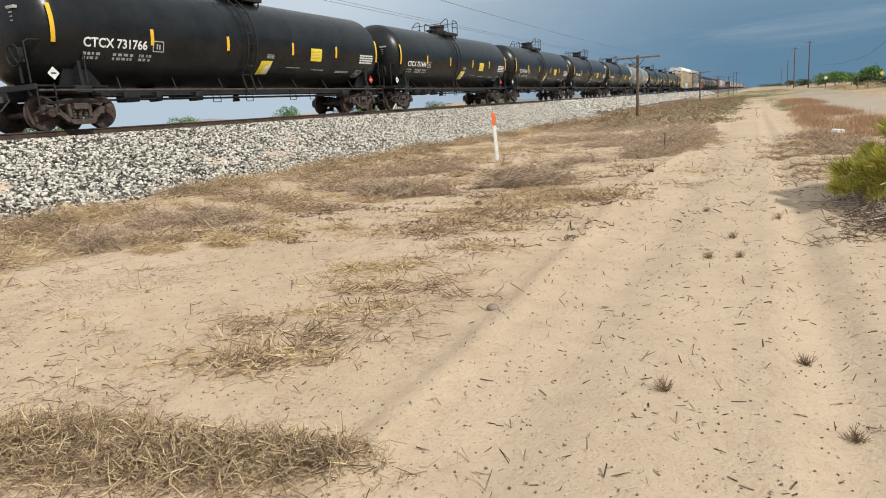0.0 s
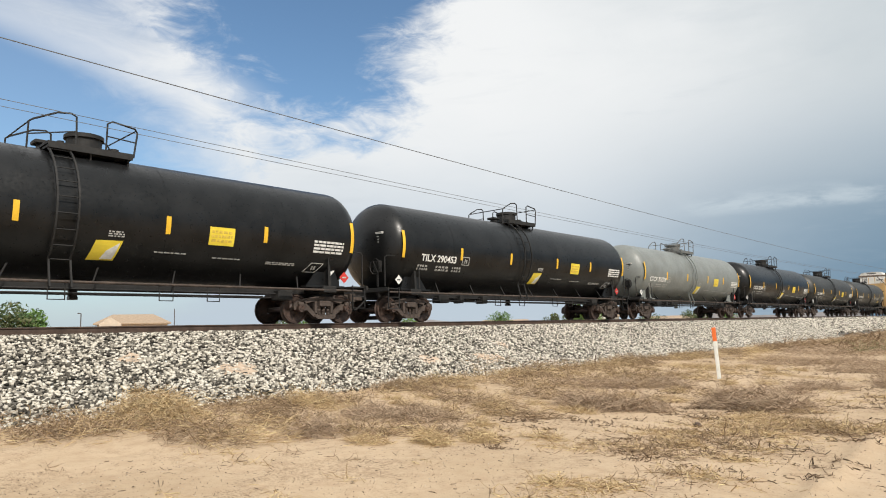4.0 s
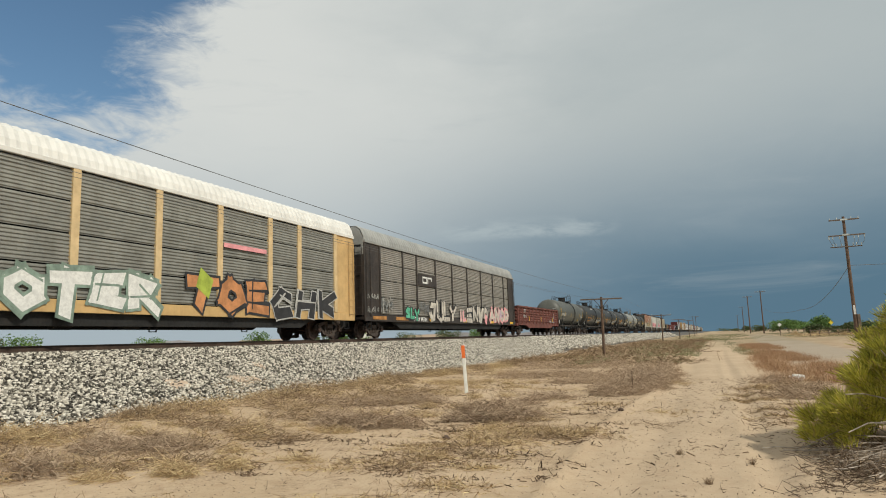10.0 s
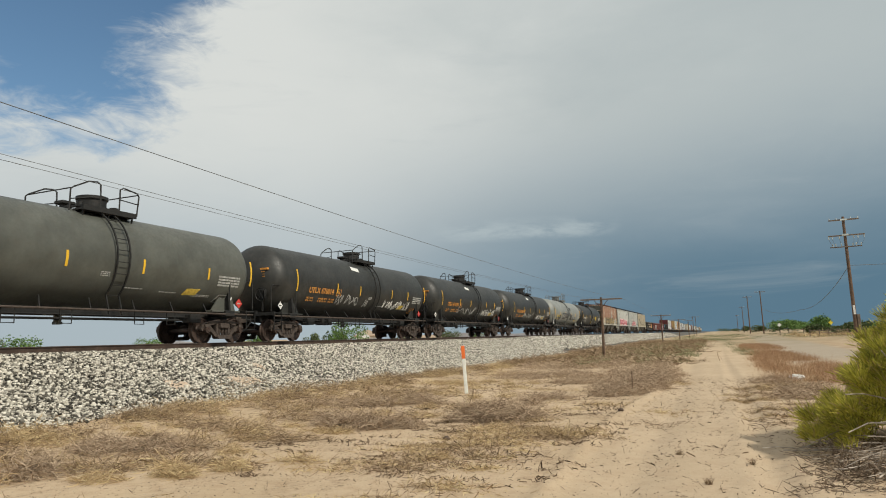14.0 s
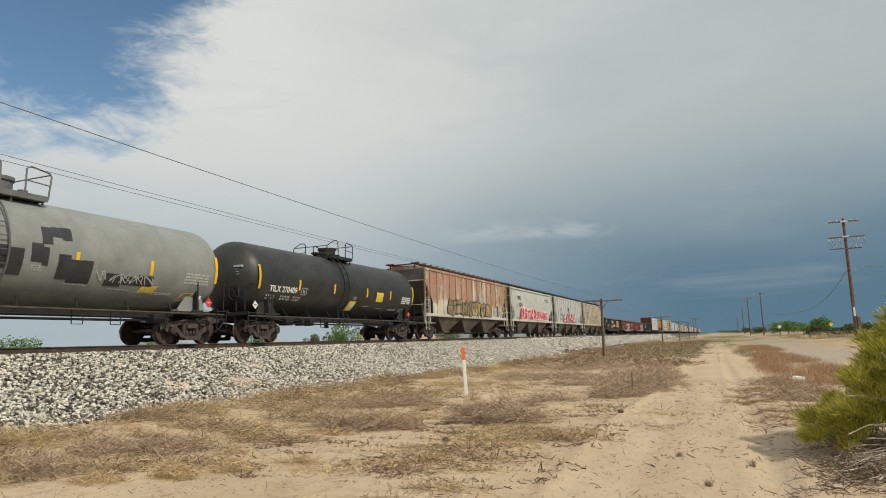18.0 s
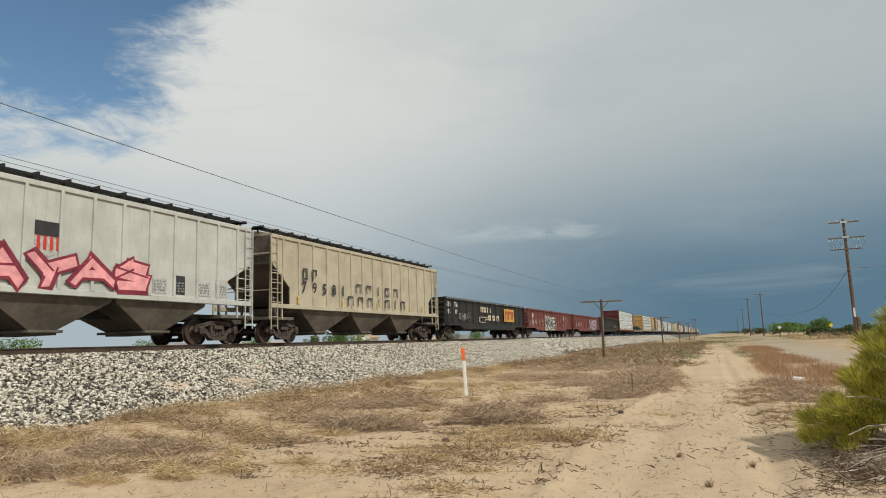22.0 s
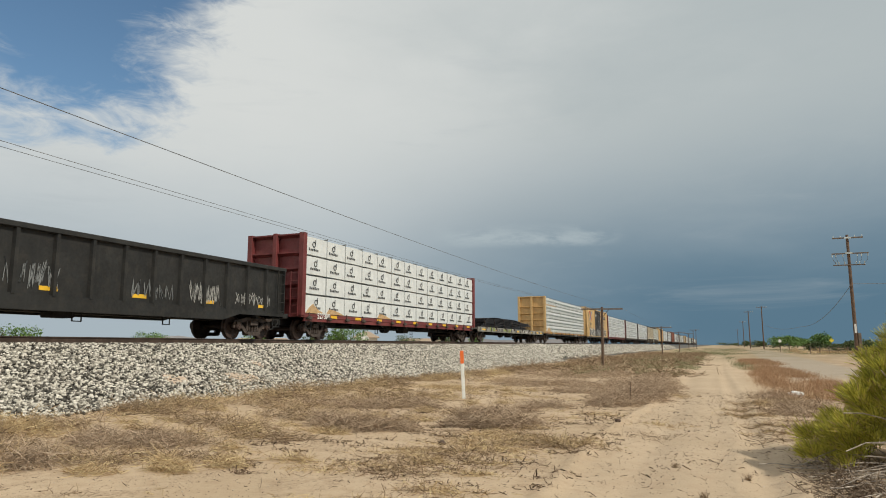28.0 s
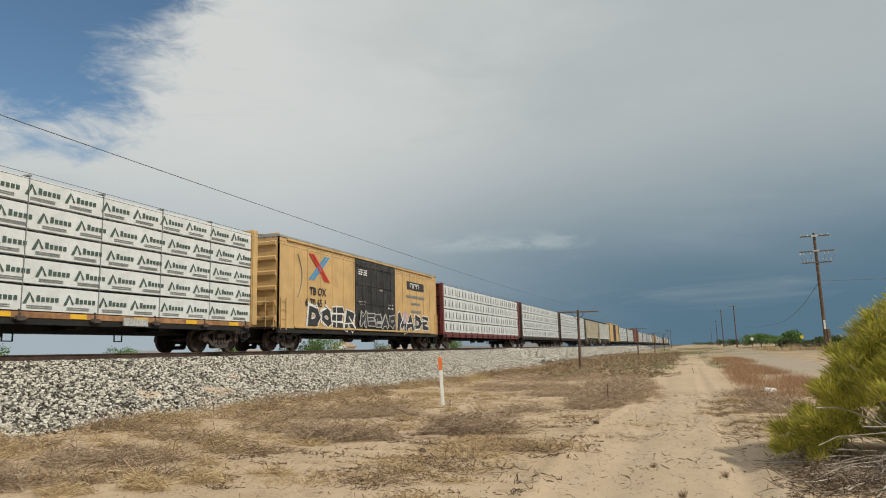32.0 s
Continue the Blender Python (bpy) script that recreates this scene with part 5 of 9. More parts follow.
def autorack(label, L, paint, roof_mat, panel_mat, dark_ends, seed, posts=None):
    """Enclosed car carrier: flat deck, end doors, ribbed screen panels between posts, arched roof."""
    car = thing("autorack", label, "autorack", "train")
    rng = np.random.RandomState(seed)
    hb, w, zt = L / 2 - 0.55, 1.50, 5.02
    underframe(car, L, 0.72, 1.0, 1.3)
    steps(car, L, 1.42)
    m = Mesh().box(-1.46, 1.46, -hb, hb, 0.98, 1.10)
    for s in (1, -1):
        m.box(*sorted((s * 1.44, s * 1.54)), -hb, hb, 0.88, 1.24, 0.01)
    part("deck", m, M("rack_brown" if dark_ends else "rack_yellow"), car, "deck side sill")
    part("lower_sill", Mesh().prism([(-hb + 3.4, 0.9), (-hb + 4.4, 0.52), (hb - 4.4, 0.52), (hb - 3.4, 0.9)], "x", 1.2, 1.36).prism([(-hb + 3.4, 0.9), (-hb + 4.4, 0.52), (hb - 4.4, 0.52), (hb - 3.4, 0.9)], "x", -1.36, -1.2), M("under"), car)
    # posts
    nb = 10
    edge = 1.75
    ysp = np.array(posts) if posts else np.linspace(-hb + edge, hb - edge, nb + 1)
    pwid = 0.13 if paint == "rack_yellow" else 0.07
    post = Mesh().box(-0.06, 0.06, -pwid, pwid, 1.24, zt, 0.012)
    data = post.data("post", M("rack_cream" if paint == "rack_yellow" else paint))
    for y in ysp:
        for s in (1, -1):
            part("post", data, None, car).location = (s * w, y, 0)
    # corrugated screens, four lifts in a bay
    lifts = np.linspace(1.26, zt - 0.06, 5)
    for a, b in zip(lifts[:-1], lifts[1:]):
        n = 8
        pts = [(0.0, a + 0.022)]
        for i in range(n):
            za = a + 0.03 + (b - a - 0.06) * i / n
            dz = (b - a - 0.06) / n
            pts += [(0.0, za + dz * 0.15), (0.028, za + dz * 0.35), (0.028, za + dz * 0.65), (0.0, za + dz * 0.85)]
        pts.append((0.0, b - 0.022))
        poly = pts + [(-0.03, b - 0.022), (-0.03, a + 0.022)]
        for p, q in zip(ysp[:-1], ysp[1:]):
            h = (q - p - 0.15) / 2
            data = Mesh().prism(poly, "y", -h, h).data("screen_panel", M(panel_mat))
            for s in (1, -1):
                part("screen_panel", data, None, car, at=pose(s * (w - 0.02), (p + q) / 2, 0, 0, 0, 0 if s > 0 else 180))
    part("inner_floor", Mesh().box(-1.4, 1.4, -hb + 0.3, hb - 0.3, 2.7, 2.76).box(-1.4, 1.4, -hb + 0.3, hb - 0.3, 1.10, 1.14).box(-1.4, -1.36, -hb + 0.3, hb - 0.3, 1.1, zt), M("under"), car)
    # solid side ends and end doors
    for d in (1, -1):
        for s in (1, -1):
            part("corner_panel", Mesh().box(*sorted((s * 1.44, s * 1.505)), *sorted((d * (hb - edge + 0.08), d * hb)), 1.24, zt, 0.01), M(paint), car)
        doors = Mesh()
        doors.prism([(-1.44, 1.2), (1.44, 1.2), (1.44, 4.35), (-1.44, 4.35)], "y", *sorted((d * (hb - 0.03), d * (hb + 0.02))))
        for x in (-0.36, 0.36):
            doors.cyl((x, d * (hb + 0.03), 1.2), (x, d * (hb + 0.03), 5.2), 0.03, 8)
        part("end_door", doors, M("rack_brown" if dark_ends else "rack_yellow"), car)
        up = Mesh().prism([(-1.46, 4.35), (1.46, 4.35), (1.46, zt + 0.16), (1.24, zt + 0.66), (1.0, zt + 0.83), (-1.0, zt + 0.83), (-1.24, zt + 0.66), (-1.46, zt + 0.16)], "y", *sorted((d * (hb - 0.04), d * (hb + 0.03))))
        part("end_cap", up, M(roof_mat), car, "pale upper end panel")
        slots = Mesh()
        for x, z, ww in ((-0.95, 4.62, 0.25), (0.55, 4.75, 0.8), (0.5, 3.15, 0.75), (-0.5, 5.70, 1.1)):
            slots.box(x, x + ww, *sorted((d * (hb + 0.03), d * (hb + 0.04))), z, z + 0.12)
        part("vent_slots", slots, M("under"), car)
        lad = ladder_mesh(1.20, d * (hb + 0.10), 1.1, 4.7, 0.42, "x", 0.36)
        part("ladder", lad, M(paint), car)
        lad = ladder_mesh(1.58, d * (hb - 0.32), 1.1, 4.8, 0.42, "y", 0.36)
        part("ladder", lad, M(paint), car)
    # roof: eave rail and ribbed arch
    part("eave_rail", Mesh().box(1.46, 1.57, -hb, hb, zt - 0.04, zt + 0.10, 0.01).box(-1.57, -1.46, -hb, hb, zt - 0.04, zt + 0.10, 0.01), M(roof_mat if not dark_ends else "rack_grey"), car)
    arch = [(1.52, zt + 0.08), (1.47, zt + 0.34), (1.30, zt + 0.68), (1.04, zt + 0.86), (0.0, zt + 0.94), (-1.04, zt + 0.86), (-1.30, zt + 0.68), (-1.47, zt + 0.34), (-1.52, zt + 0.08)]
    rings = []
    for i in range(int(2 * hb / 0.15) + 1):
        y = -hb + 0.15 * i
        k = 0.012 if (i // 1) % 2 else -0.012
        rings.append([(x * (1 + k * 0.6), y, z + k) for x, z in arch])
    part("roof", Mesh().loft(rings, cap=False, closed=False), M(roof_mat), car)
    part("roof_deck", Mesh().prism([(x * 0.97, z - 0.06) for x, z in arch], "y", -hb + 0.02, hb - 0.02), M(roof_mat), car)
    return car, hb, w, ysp


def gondola(label, L, paint, top_z, ribs, louvres=False, load=None):
    """Open gondola: sides with posts, top chord, ribbed ends, deeper belly between the trucks."""
    car = thing("gondola", label, "gondola", "train")
    hb, w = L / 2 - 0.75, 1.42
    underframe(car, L, 0.80, 1.05, 1.3)
    steps(car, L, 1.40)
    for s in (1, -1):
        m = Mesh().box(*sorted((s * (w - 0.05), s * w)), -hb, hb, 1.02, top_z)
        part("side_sheet", m, M(paint), car)
        m = Mesh()
        m.box(*sorted((s * (w - 0.08), s * (w + 0.13))), -hb - 0.03, hb + 0.03, top_z - 0.13, top_z + 0.02, 0.015)
        part("top_chord", m, M(paint), car)
        tc = L / 2 - 2.2
        m = Mesh().prism([(-hb, 1.10), (-hb, 0.92), (-tc + 1.3, 0.92), (-tc + 2.2, 0.68), (tc - 2.2, 0.68), (tc - 1.3, 0.92), (hb, 0.92), (hb, 1.10)], "x", *sorted((s * (w - 0.06), s * (w + 0.07))))
        part("side_sill", m, M(paint), car)
    ys = np.linspace(-hb + 0.06, hb - 0.06, ribs)
    rib = Mesh().prism([(-0.09, w - 0.01), (-0.05, w + 0.10), (0.05, w + 0.10), (0.09, w - 0.01)], "z", 1.08, top_z - 0.12)
    rib.v = [(v[1], v[0], v[2]) for v in rib.v]
    data = rib.data("side_post", M(paint))
    for y in ys:
        for s in (1, -1):
            o = part("side_post", data, None, car)
            o.matrix_basis = pose(0, y, 0, 0, 0, 0 if s > 0 else 180)
    if louvres:
        p = ys[1] - ys[0]
        m = Mesh()
        for i in range(5):
            z = 1.30 + i * (top_z - 1.58) / 4.8
            m.prism([(w - 0.01, z), (w + 0.085, z + 0.02), (w + 0.095, z + 0.08), (w - 0.01, z + 0.19)], "y", -p / 2 + 0.17, p / 2 - 0.17)
        data = m.data("stamped_rib", M(paint))
        for a, b in zip(ys[:-1], ys[1:]):
            for s in (1, -1):
                o = part("stamped_rib", data, None, car)
                o.matrix_basis = pose(0, (a + b) / 2, 0, 0, 0, 0 if s > 0 else 180)
    for d in (1, -1):
        m = Mesh().box(-w, w, *sorted((d * (hb - 0.05), d * hb)), 1.0, top_z)
        for i in range(4):
            z = 1.3 + i * (top_z - 1.5) / 4
            m.prism([(d * (hb - 0.01), z), (d * (hb + 0.09), z + 0.06), (d * (hb + 0.09), z + 0.18), (d * (hb - 0.01), z + 0.26)], "x", -w + 0.05, w - 0.05)
        part("end_sheet", m, M(paint), car)
        part("ladder", ladder_mesh(w + 0.16, d * (hb - 0.35), 1.0, top_z - 0.1, 0.42, "y", 0.38), M(paint), car)
        part("end_sill", Mesh().box(-1.45, 1.45, *sorted((d * (hb - 0.02), d * (hb + 0.35))), 0.86, 1.06, 0.02), M(paint), car)
    part("floor_plate", Mesh().box(-w + 0.05, w - 0.05, -hb, hb, 1.02, 1.10), M("under"), car)
    return car, hb, w


def hopper(label, L, paint, style, seed):
    """Covered hopper: sloped ends, three discharge bays, roof with hatches and running boards."""
    car = thing("covered_hopper", label, "hopper", "train")
    hb, w = L / 2 - 0.55, 1.50
    zt, zs = 4.42, 1.55
    ru, rs = 2.1, 1.15
    tc = L / 2 - 2.0
    cut = {"smooth": 1.5, "light": 1.45, "ribbed": 1.15}.get(style, 0.78)
    side = [(-hb + 0.15, zt), (-hb + 0.15, zt - cut), (-hb + rs + 0.25, zs + 0.75), (-hb + rs + 0.25, zs), (hb - rs - 0.25, zs), (hb - rs - 0.25, zs + 0.75), (hb - 0.15, zt - cut), (hb - 0.15, zt)]
    for s in (1, -1):
        if style == "smooth":
            # bowed side: slices bulging outwards
            cols = []
            for f, x in ((0.0, 1.34), (0.16, 1.43), (0.32, 1.485), (0.48, 1.515), (0.62, 1.52), (0.8, 1.49), (1.0, 1.42)):
                z = zs + (zt - zs) * f
                e = np.interp(z, [zs, zs + 0.75, zt - cut, zt], [hb - rs - 0.25, hb - rs - 0.25, hb - 0.15, hb - 0.15])
                cols.append([(s * x, -e, z), (s * x, e, z)])
            m = Mesh()
            m.loft([[c[0] for c in cols], [c[1] for c in cols]], cap=False, closed=False)
            m.loft([[(p[0] - s * 0.05, p[1], p[2]) for p in (c[0] for c in cols)], [(p[0] - s * 0.05, p[1], p[2]) for p in (c[1] for c in cols)]], cap=False, closed=False)
            part("side_sheet", m, M(paint), car, smooth=True)
        else:
            part("side_sheet", Mesh().prism(side, "x", *sorted((s * (w - 0.09), s * (w - 0.04)))), M(paint), car)
        m = Mesh().box(*sorted((s * (w - 0.14), s * (w + 0.03))), -hb + 0.1, hb - 0.1, zs - 0.14, zs + 0.04, 0.012)
        part("side_sill", m, M(paint), car)
        part("top_chord", Mesh().box(*sorted((s * (w - 0.14), s * (w + 0.02))), -hb + 0.12, hb - 0.12, zt - 0.1, zt + 0.05, 0.012), M(paint), car)
    if style != "smooth":
        n = 15
        for y in np.linspace(-hb + 0.9, hb - 0.9, n):
            e = hb - abs(y)
            z0 = zs if e >= rs + 0.25 else max(zs, np.interp(e, [0.15, rs + 0.25], [zt - cut, zs + 0.75]))
            for s in (1, -1):
                part("side_post", Mesh().box(*sorted((s * (w - 0.05), s * (w + 0.03))), y - 0.05, y + 0.05, z0, zt - 0.08, 0.012), M(paint), car)
    for d in (1, -1):
        # slope sheet, end wall, platform, corner posts, ladders
        m = Mesh().prism([(d * (hb - 0.12), zt), (d * (hb - 0.16), zt - cut - 0.02), (d * (hb - ru - 0.3), zs + 0.1), (d * (hb - ru - 0.36), zs + 0.1), (d * (hb - 0.22), zt - cut + 0.02), (d * (hb - 0.2), zt)], "x", -w + 0.1, w - 0.1)
        # dark bay colour paints in the shade of the down-facing sheet; rusty style excepted
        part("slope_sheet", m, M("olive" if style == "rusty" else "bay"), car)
        m = Mesh().box(-1.45, 1.45, *sorted((d * (hb - 1.7), d * hb)), zs - 0.62, zs - 0.50, 0.01).box(-0.35, 0.35, *sorted((d * (hb - ru - 1.2), d * hb)), 0.85, 1.1, 0.01)
        for x in (-0.9, 0.9):
            m.bar((x, d * (hb - 1.2), zs - 0.5), (x * 0.8, d * (hb - 1.0), zt - cut - 0.7), 0.08)
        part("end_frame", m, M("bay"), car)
        m = Mesh()
        for s in (1, -1):
            m.bar((s * 1.45, d * (hb - 0.05), zs - 0.6), (s * 1.45, d * (hb - 0.12), zt), 0.07)
            m.bar((s * 1.45, d * (hb - 0.85), zs - 0.6), (s * 1.45, d * (hb - 0.85), zt - 1.25), 0.06)
            for z in (zs + 0.1, zs + 0.5, zs + 0.9, zs + 1.3):
                m.bar((s * 1.47, d * (hb - 0.05), z), (s * 1.47, d * (hb - 0.85), z), 0.03)
        m.bar((-1.45, d * (hb - 0.08), zs + 0.6), (1.45, d * (hb - 0.08), zs + 0.6), 0.04)
        m.bar((-1.45, d * (hb - 0.08), zt - 0.75), (1.45, d * (hb - 0.08), zt - 0.75), 0.06)
        part("corner_frame", m, M(paint), car)
        part("ladder", ladder_mesh(1.52, d * (hb - 0.25), 0.55, zt, 0.42, "y", 0.38), M(paint), car)
        coupler(car, d * L / 2, d)
        truck(car, d * tc)
    # roof with hatches
    arch = [(w - 0.02, zt), (w - 0.05, zt + 0.06), (0.8, zt + 0.2), (0, zt + 0.26), (-0.8, zt + 0.2), (-w + 0.05, zt + 0.06), (-w + 0.02, zt)]
    part("roof", Mesh().prism(arch, "y", -hb + 0.12, hb - 0.12), M(paint), car)
    part("trough_hatch", Mesh().box(-0.32, 0.32, -hb + 0.8, hb - 0.8, zt + 0.22, zt + 0.29, 0.02), M(paint), car)
    m = Mesh()
    for s in (1, -1):
        for q in (0.62, 0.76, 0.90, 1.04):
            m.box(*sorted((s * q, s * (q + 0.09))), -hb - 0.1, hb + 0.1, zt + 0.30, zt + 0.33)
        for y in np.linspace(-hb, hb, 18):
            m.bar((s * 0.86, y, zt + 0.1), (s * 0.86, y, zt + 0.31), 0.05)
            m.box(*sorted((s * 0.6, s * 1.16)), y - 0.03, y + 0.03, zt + 0.40, zt + 0.31)
    m.box(-1.1, 1.1, -hb - 0.1, -hb + 0.3, zt + 0.30, zt + 0.33).box(-1.1, 1.1, hb - 0.3, hb + 0.1, zt + 0.30, zt + 0.33)
    part("running_board", m, M("rustdark" if style == "rusty" else "under"), car, "grated roof walkway")
    # discharge bays
    inner = hb - ru - 0.25
    pitch = 2 * inner / 3
    for i in range(3):
        c = -inner + pitch * (i + 0.5)
        m = Mesh()
        top = [(-w + 0.12, c - pitch / 2 + 0.02, zs), (w - 0.12, c - pitch / 2 + 0.02, zs), (w - 0.12, c + pitch / 2 - 0.02, zs), (-w + 0.12, c + pitch / 2 - 0.02, zs)]
        mid = [(-w + 0.16, c - pitch / 2 + 0.10, zs - 0.25), (w - 0.16, c - pitch / 2 + 0.10, zs - 0.25), (w - 0.16, c + pitch / 2 - 0.10, zs - 0.25), (-w + 0.16, c + pitch / 2 - 0.10, zs - 0.25)]
        bot = [(-0.75, c - 0.42, 0.48), (0.95, c - 0.42, 0.48), (0.95, c + 0.42, 0.48), (-0.75, c + 0.42, 0.48)]
        low = [(x, y, 0.34) for x, y, _ in bot]
        m.loft([top, mid, bot, low])
        m.box(-1.05, 1.1, c - 0.52, c + 0.52, 0.40, 0.48, 0.01)
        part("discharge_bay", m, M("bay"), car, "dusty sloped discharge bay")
    part("bay_sill", Mesh().box(-0.25, 0.25, -L / 2 + 0.5, L / 2 - 0.5, 0.85, 1.12), M("under"), car)
    return car, hb, w, zs, zt


def centerbeam(label, L, paint, wrap_mat, rows, cols, logo, seed, high=4.85, torn=False):
    """Centre-beam flat car: end bulkheads, spine beam, deck, and wrapped lumber packs strapped on both sides."""
    car = thing("centerbeam_car", label, "flat car", "train")
    rng = np.random.RandomState(seed)
    hb = L / 2 - 0.55
    underframe(car, L, 0.72, 1.0, 1.25)
    steps(car, L, 1.42)
    m = Mesh()
    for s in (1, -1):
        m.box(*sorted((s * 1.36, s * 1.46)), -hb, hb, 0.97, 1.14, 0.012)
    m.box(-1.4, 1.4, -hb, hb, 1.0, 1.10)
    part("deck", m, M("beam_rust" if paint == "beam_yellow" else paint), car)
    part("side_sill", Mesh().box(1.34, 1.43, -hb + 0.3, hb - 0.3, 0.80, 0.97).box(-1.43, -1.34, -hb + 0.3, hb - 0.3, 0.80, 0.97), M("under" if paint != "beam_red" else paint), car)
    for y in np.linspace(-hb + 2.4, hb - 1.6, 9) if logo != "leaf" else ():
        part("reflector_stripe", plate(1.46, y, y + 0.55, 0.99, 1.12), M("yellow"), car)
    winch = Mesh().box(1.45, 1.56, -0.13, 0.13, 0.88, 1.02, 0.02).cyl((1.50, -0.19, 0.95), (1.50, 0.19, 0.95), 0.035, 8).bar((1.47, 0, 1.0), (1.44, 0, 1.2), 0.05).data("winch", M("steel"))
    for y in np.linspace(-hb + 0.6, hb - 0.6, cols + 1):
        part("winch", winch, None, car).location = (0, y, 0)
    m = Mesh().box(-0.12, 0.12, -hb, hb, high - 0.25, high, 0.02)
    for y in np.linspace(-hb, hb, 14):
        m.box(-0.1, 0.1, y - 0.1, y + 0.1, 1.1, high, 0.01)
    part("centre_beam", m, M(paint), car)
    for d in (1, -1):
        m = Mesh()
        m.box(-1.45, 1.45, *sorted((d * (hb - 0.25), d * (hb - 0.18))), 1.05, high)
        part("bulkhead_plate", m, M(paint), car)
        for x in (-1.40, -0.05, 1.40):
            ww = 0.06 if abs(x) < 1 else 0.12
            part("bulkhead_post", Mesh().box(x - ww, x + ww, *sorted((d * (hb - 0.22), d * (hb + 0.06))), 1.05, high, 0.012), M(paint), car)
        for z in (1.75, 2.4, 3.1, 3.8, high - 0.1):
            part("bulkhead_rail", Mesh().prism([(d * (hb - 0.2), z - 0.12), (d * (hb - 0.2), z + 0.06), (d * (hb + 0.02), z + 0.06), (d * (hb + 0.02), z)], "x", -1.28, 1.28), M(paint), car)
        part("ladder", ladder_mesh(1.1, d * (hb + 0.06), 1.0, 3.0, 0.4, "x", 0.36), M(paint), car)
    # packs
    inner = hb - 0.28
    pw = 2 * inner / cols
    z0 = 1.14
    ph = (high - 0.1 - z0) / rows
    datas = []
    for v in range(3):
        m = Mesh()
        h, a = ph - 0.045, pw / 2 - 0.001
        ring = lambda x, e: [(x, -a + e, 0.03 + e), (x, a - e, 0.03 + e), (x, a - e, h * 0.5), (x, a - e, h - e), (x, 0.1 * a * v, h - e + 0.012 * v), (x, -a + e, h - e), (x, -a + e, h * 0.52)]
        m.loft([ring(0.16, 0.0), ring(1.38, 0.0), ring(1.42 + 0.004 * v, 0.005)])
        datas.append(m.data("lumber_pack", M(wrap_mat)))
    lm = []
    for v in range(2):
        m = Mesh()
        if logo == "peak":
            for q in (-0.25, 0.25):
                y = q * pw - 0.05 * v
                u = pw * 0.068
                m.prism([(y - 3.2 * u, ph * 0.30), (y - 2.6 * u, ph * 0.30), (y - 1.9 * u, ph * 0.66), (y - 2.2 * u, ph * 0.72)], "x", 1.44, 1.446)
                m.prism([(y - 2.1 * u, ph * 0.72), (y - 1.8 * u, ph * 0.62), (y - 1.1 * u, ph * 0.36), (y - 1.5 * u, ph * 0.36)], "x", 1.44, 1.446)
                for i in range(5):
                    m.box(1.44, 1.446, y - 0.8 * u + i * 0.85 * u, y - 0.8 * u + i * 0.85 * u + 0.6 * u, ph * 0.40, ph * (0.62 if i == 0 else 0.56))
        elif logo == "ring":
            y = 0.05 * pw * (v * 2 - 1)
            for i in range(10):
                a, b = 6.28319 * i / 10, 6.28319 * (i + 1) / 10
                r0, r1 = ph * 0.10, ph * 0.155
                m.prism([(y + r0 * math.cos(a), ph * 0.6 + r0 * math.sin(a)), (y + r1 * math.cos(a), ph * 0.6 + r1 * math.sin(a)), (y + r1 * math.cos(b), ph * 0.6 + r1 * math.sin(b)), (y + r0 * math.cos(b), ph * 0.6 + r0 * math.sin(b))], "x", 1.44, 1.446)
            m.box(1.44, 1.446, y + ph * 0.10, y + ph * 0.155, ph * 0.6, ph * 0.84)
            for i in range(6):
                m.box(1.44, 1.446, y - 0.24 * pw + i * 0.08 * pw, y - 0.24 * pw + i * 0.08 * pw + 0.05 * pw, ph * 0.26, ph * (0.36 if i % 3 else 0.40))
        else:
            for q in (-0.25, 0.25):
                y = q * pw + 0.06 * v
                m.prism([(y - 0.09, ph * 0.35), (y + 0.09, ph * 0.35), (y + 0.05, ph * 0.72), (y - 0.02, ph * 0.8)], "x", 1.44, 1.446)
                m.box(1.44, 1.446, y - 0.14, y + 0.14, ph * 0.24, ph * 0.30)
        lm.append(m.data("printed_mark", M("green_print" if logo == "peak" else "ink")))
    small = Mesh()
    for q in (-0.25, 0.25):
        for i in range(2):
            small.box(1.44, 1.445, q * pw - pw * 0.17, q * pw + pw * 0.14, ph * (0.14 + 0.07 * i), ph * (0.17 + 0.07 * i))
    sm = small.data("printed_lines", M("grey_print"))
    back = Mesh()
    for r in range(rows):
        slip = rng.uniform(-0.12, 0.12) * pw
        for c in range(cols):
            y = -inner + pw * (c + 0.5)
            p = part("lumber_pack", datas[rng.randint(3)], None, car)
            p.location = (rng.uniform(-0.004, 0.006), y, z0 + r * ph)
            part("printed_mark", lm[rng.randint(2)], None, p, at=pose(0, slip, 0))["kind"] = "stuff"
            if logo == "peak":
                part("printed_lines", sm, None, p, at=pose(0, slip, 0))["kind"] = "stuff"
            if torn == "arch" and (r, c) == (0, 0):
                arc = [(-pw * 0.36 + pw * 0.80 * q / 12, ph * (0.06 + 0.62 * max(0.0, math.sin(3.1416 * q / 12)) ** 0.7)) for q in range(13)]
                part("torn_wrap", Mesh().prism(arc + [(pw * 0.44, ph * 0.04), (-pw * 0.36, ph * 0.04)], "x", 1.40, 1.456), M("wood"), p, "bare boards where the wrap is torn")
                for o in (0.0, 0.05):
                    part("wrap_fold", Mesh().tube([(1.455, a + 0.02 * math.sin(9 * k), b + o + 0.015 * math.cos(7 * k)) for k, (a, b) in enumerate(arc)], 0.035, 6), M(wrap_mat), p, "crumpled edge of the torn wrap")
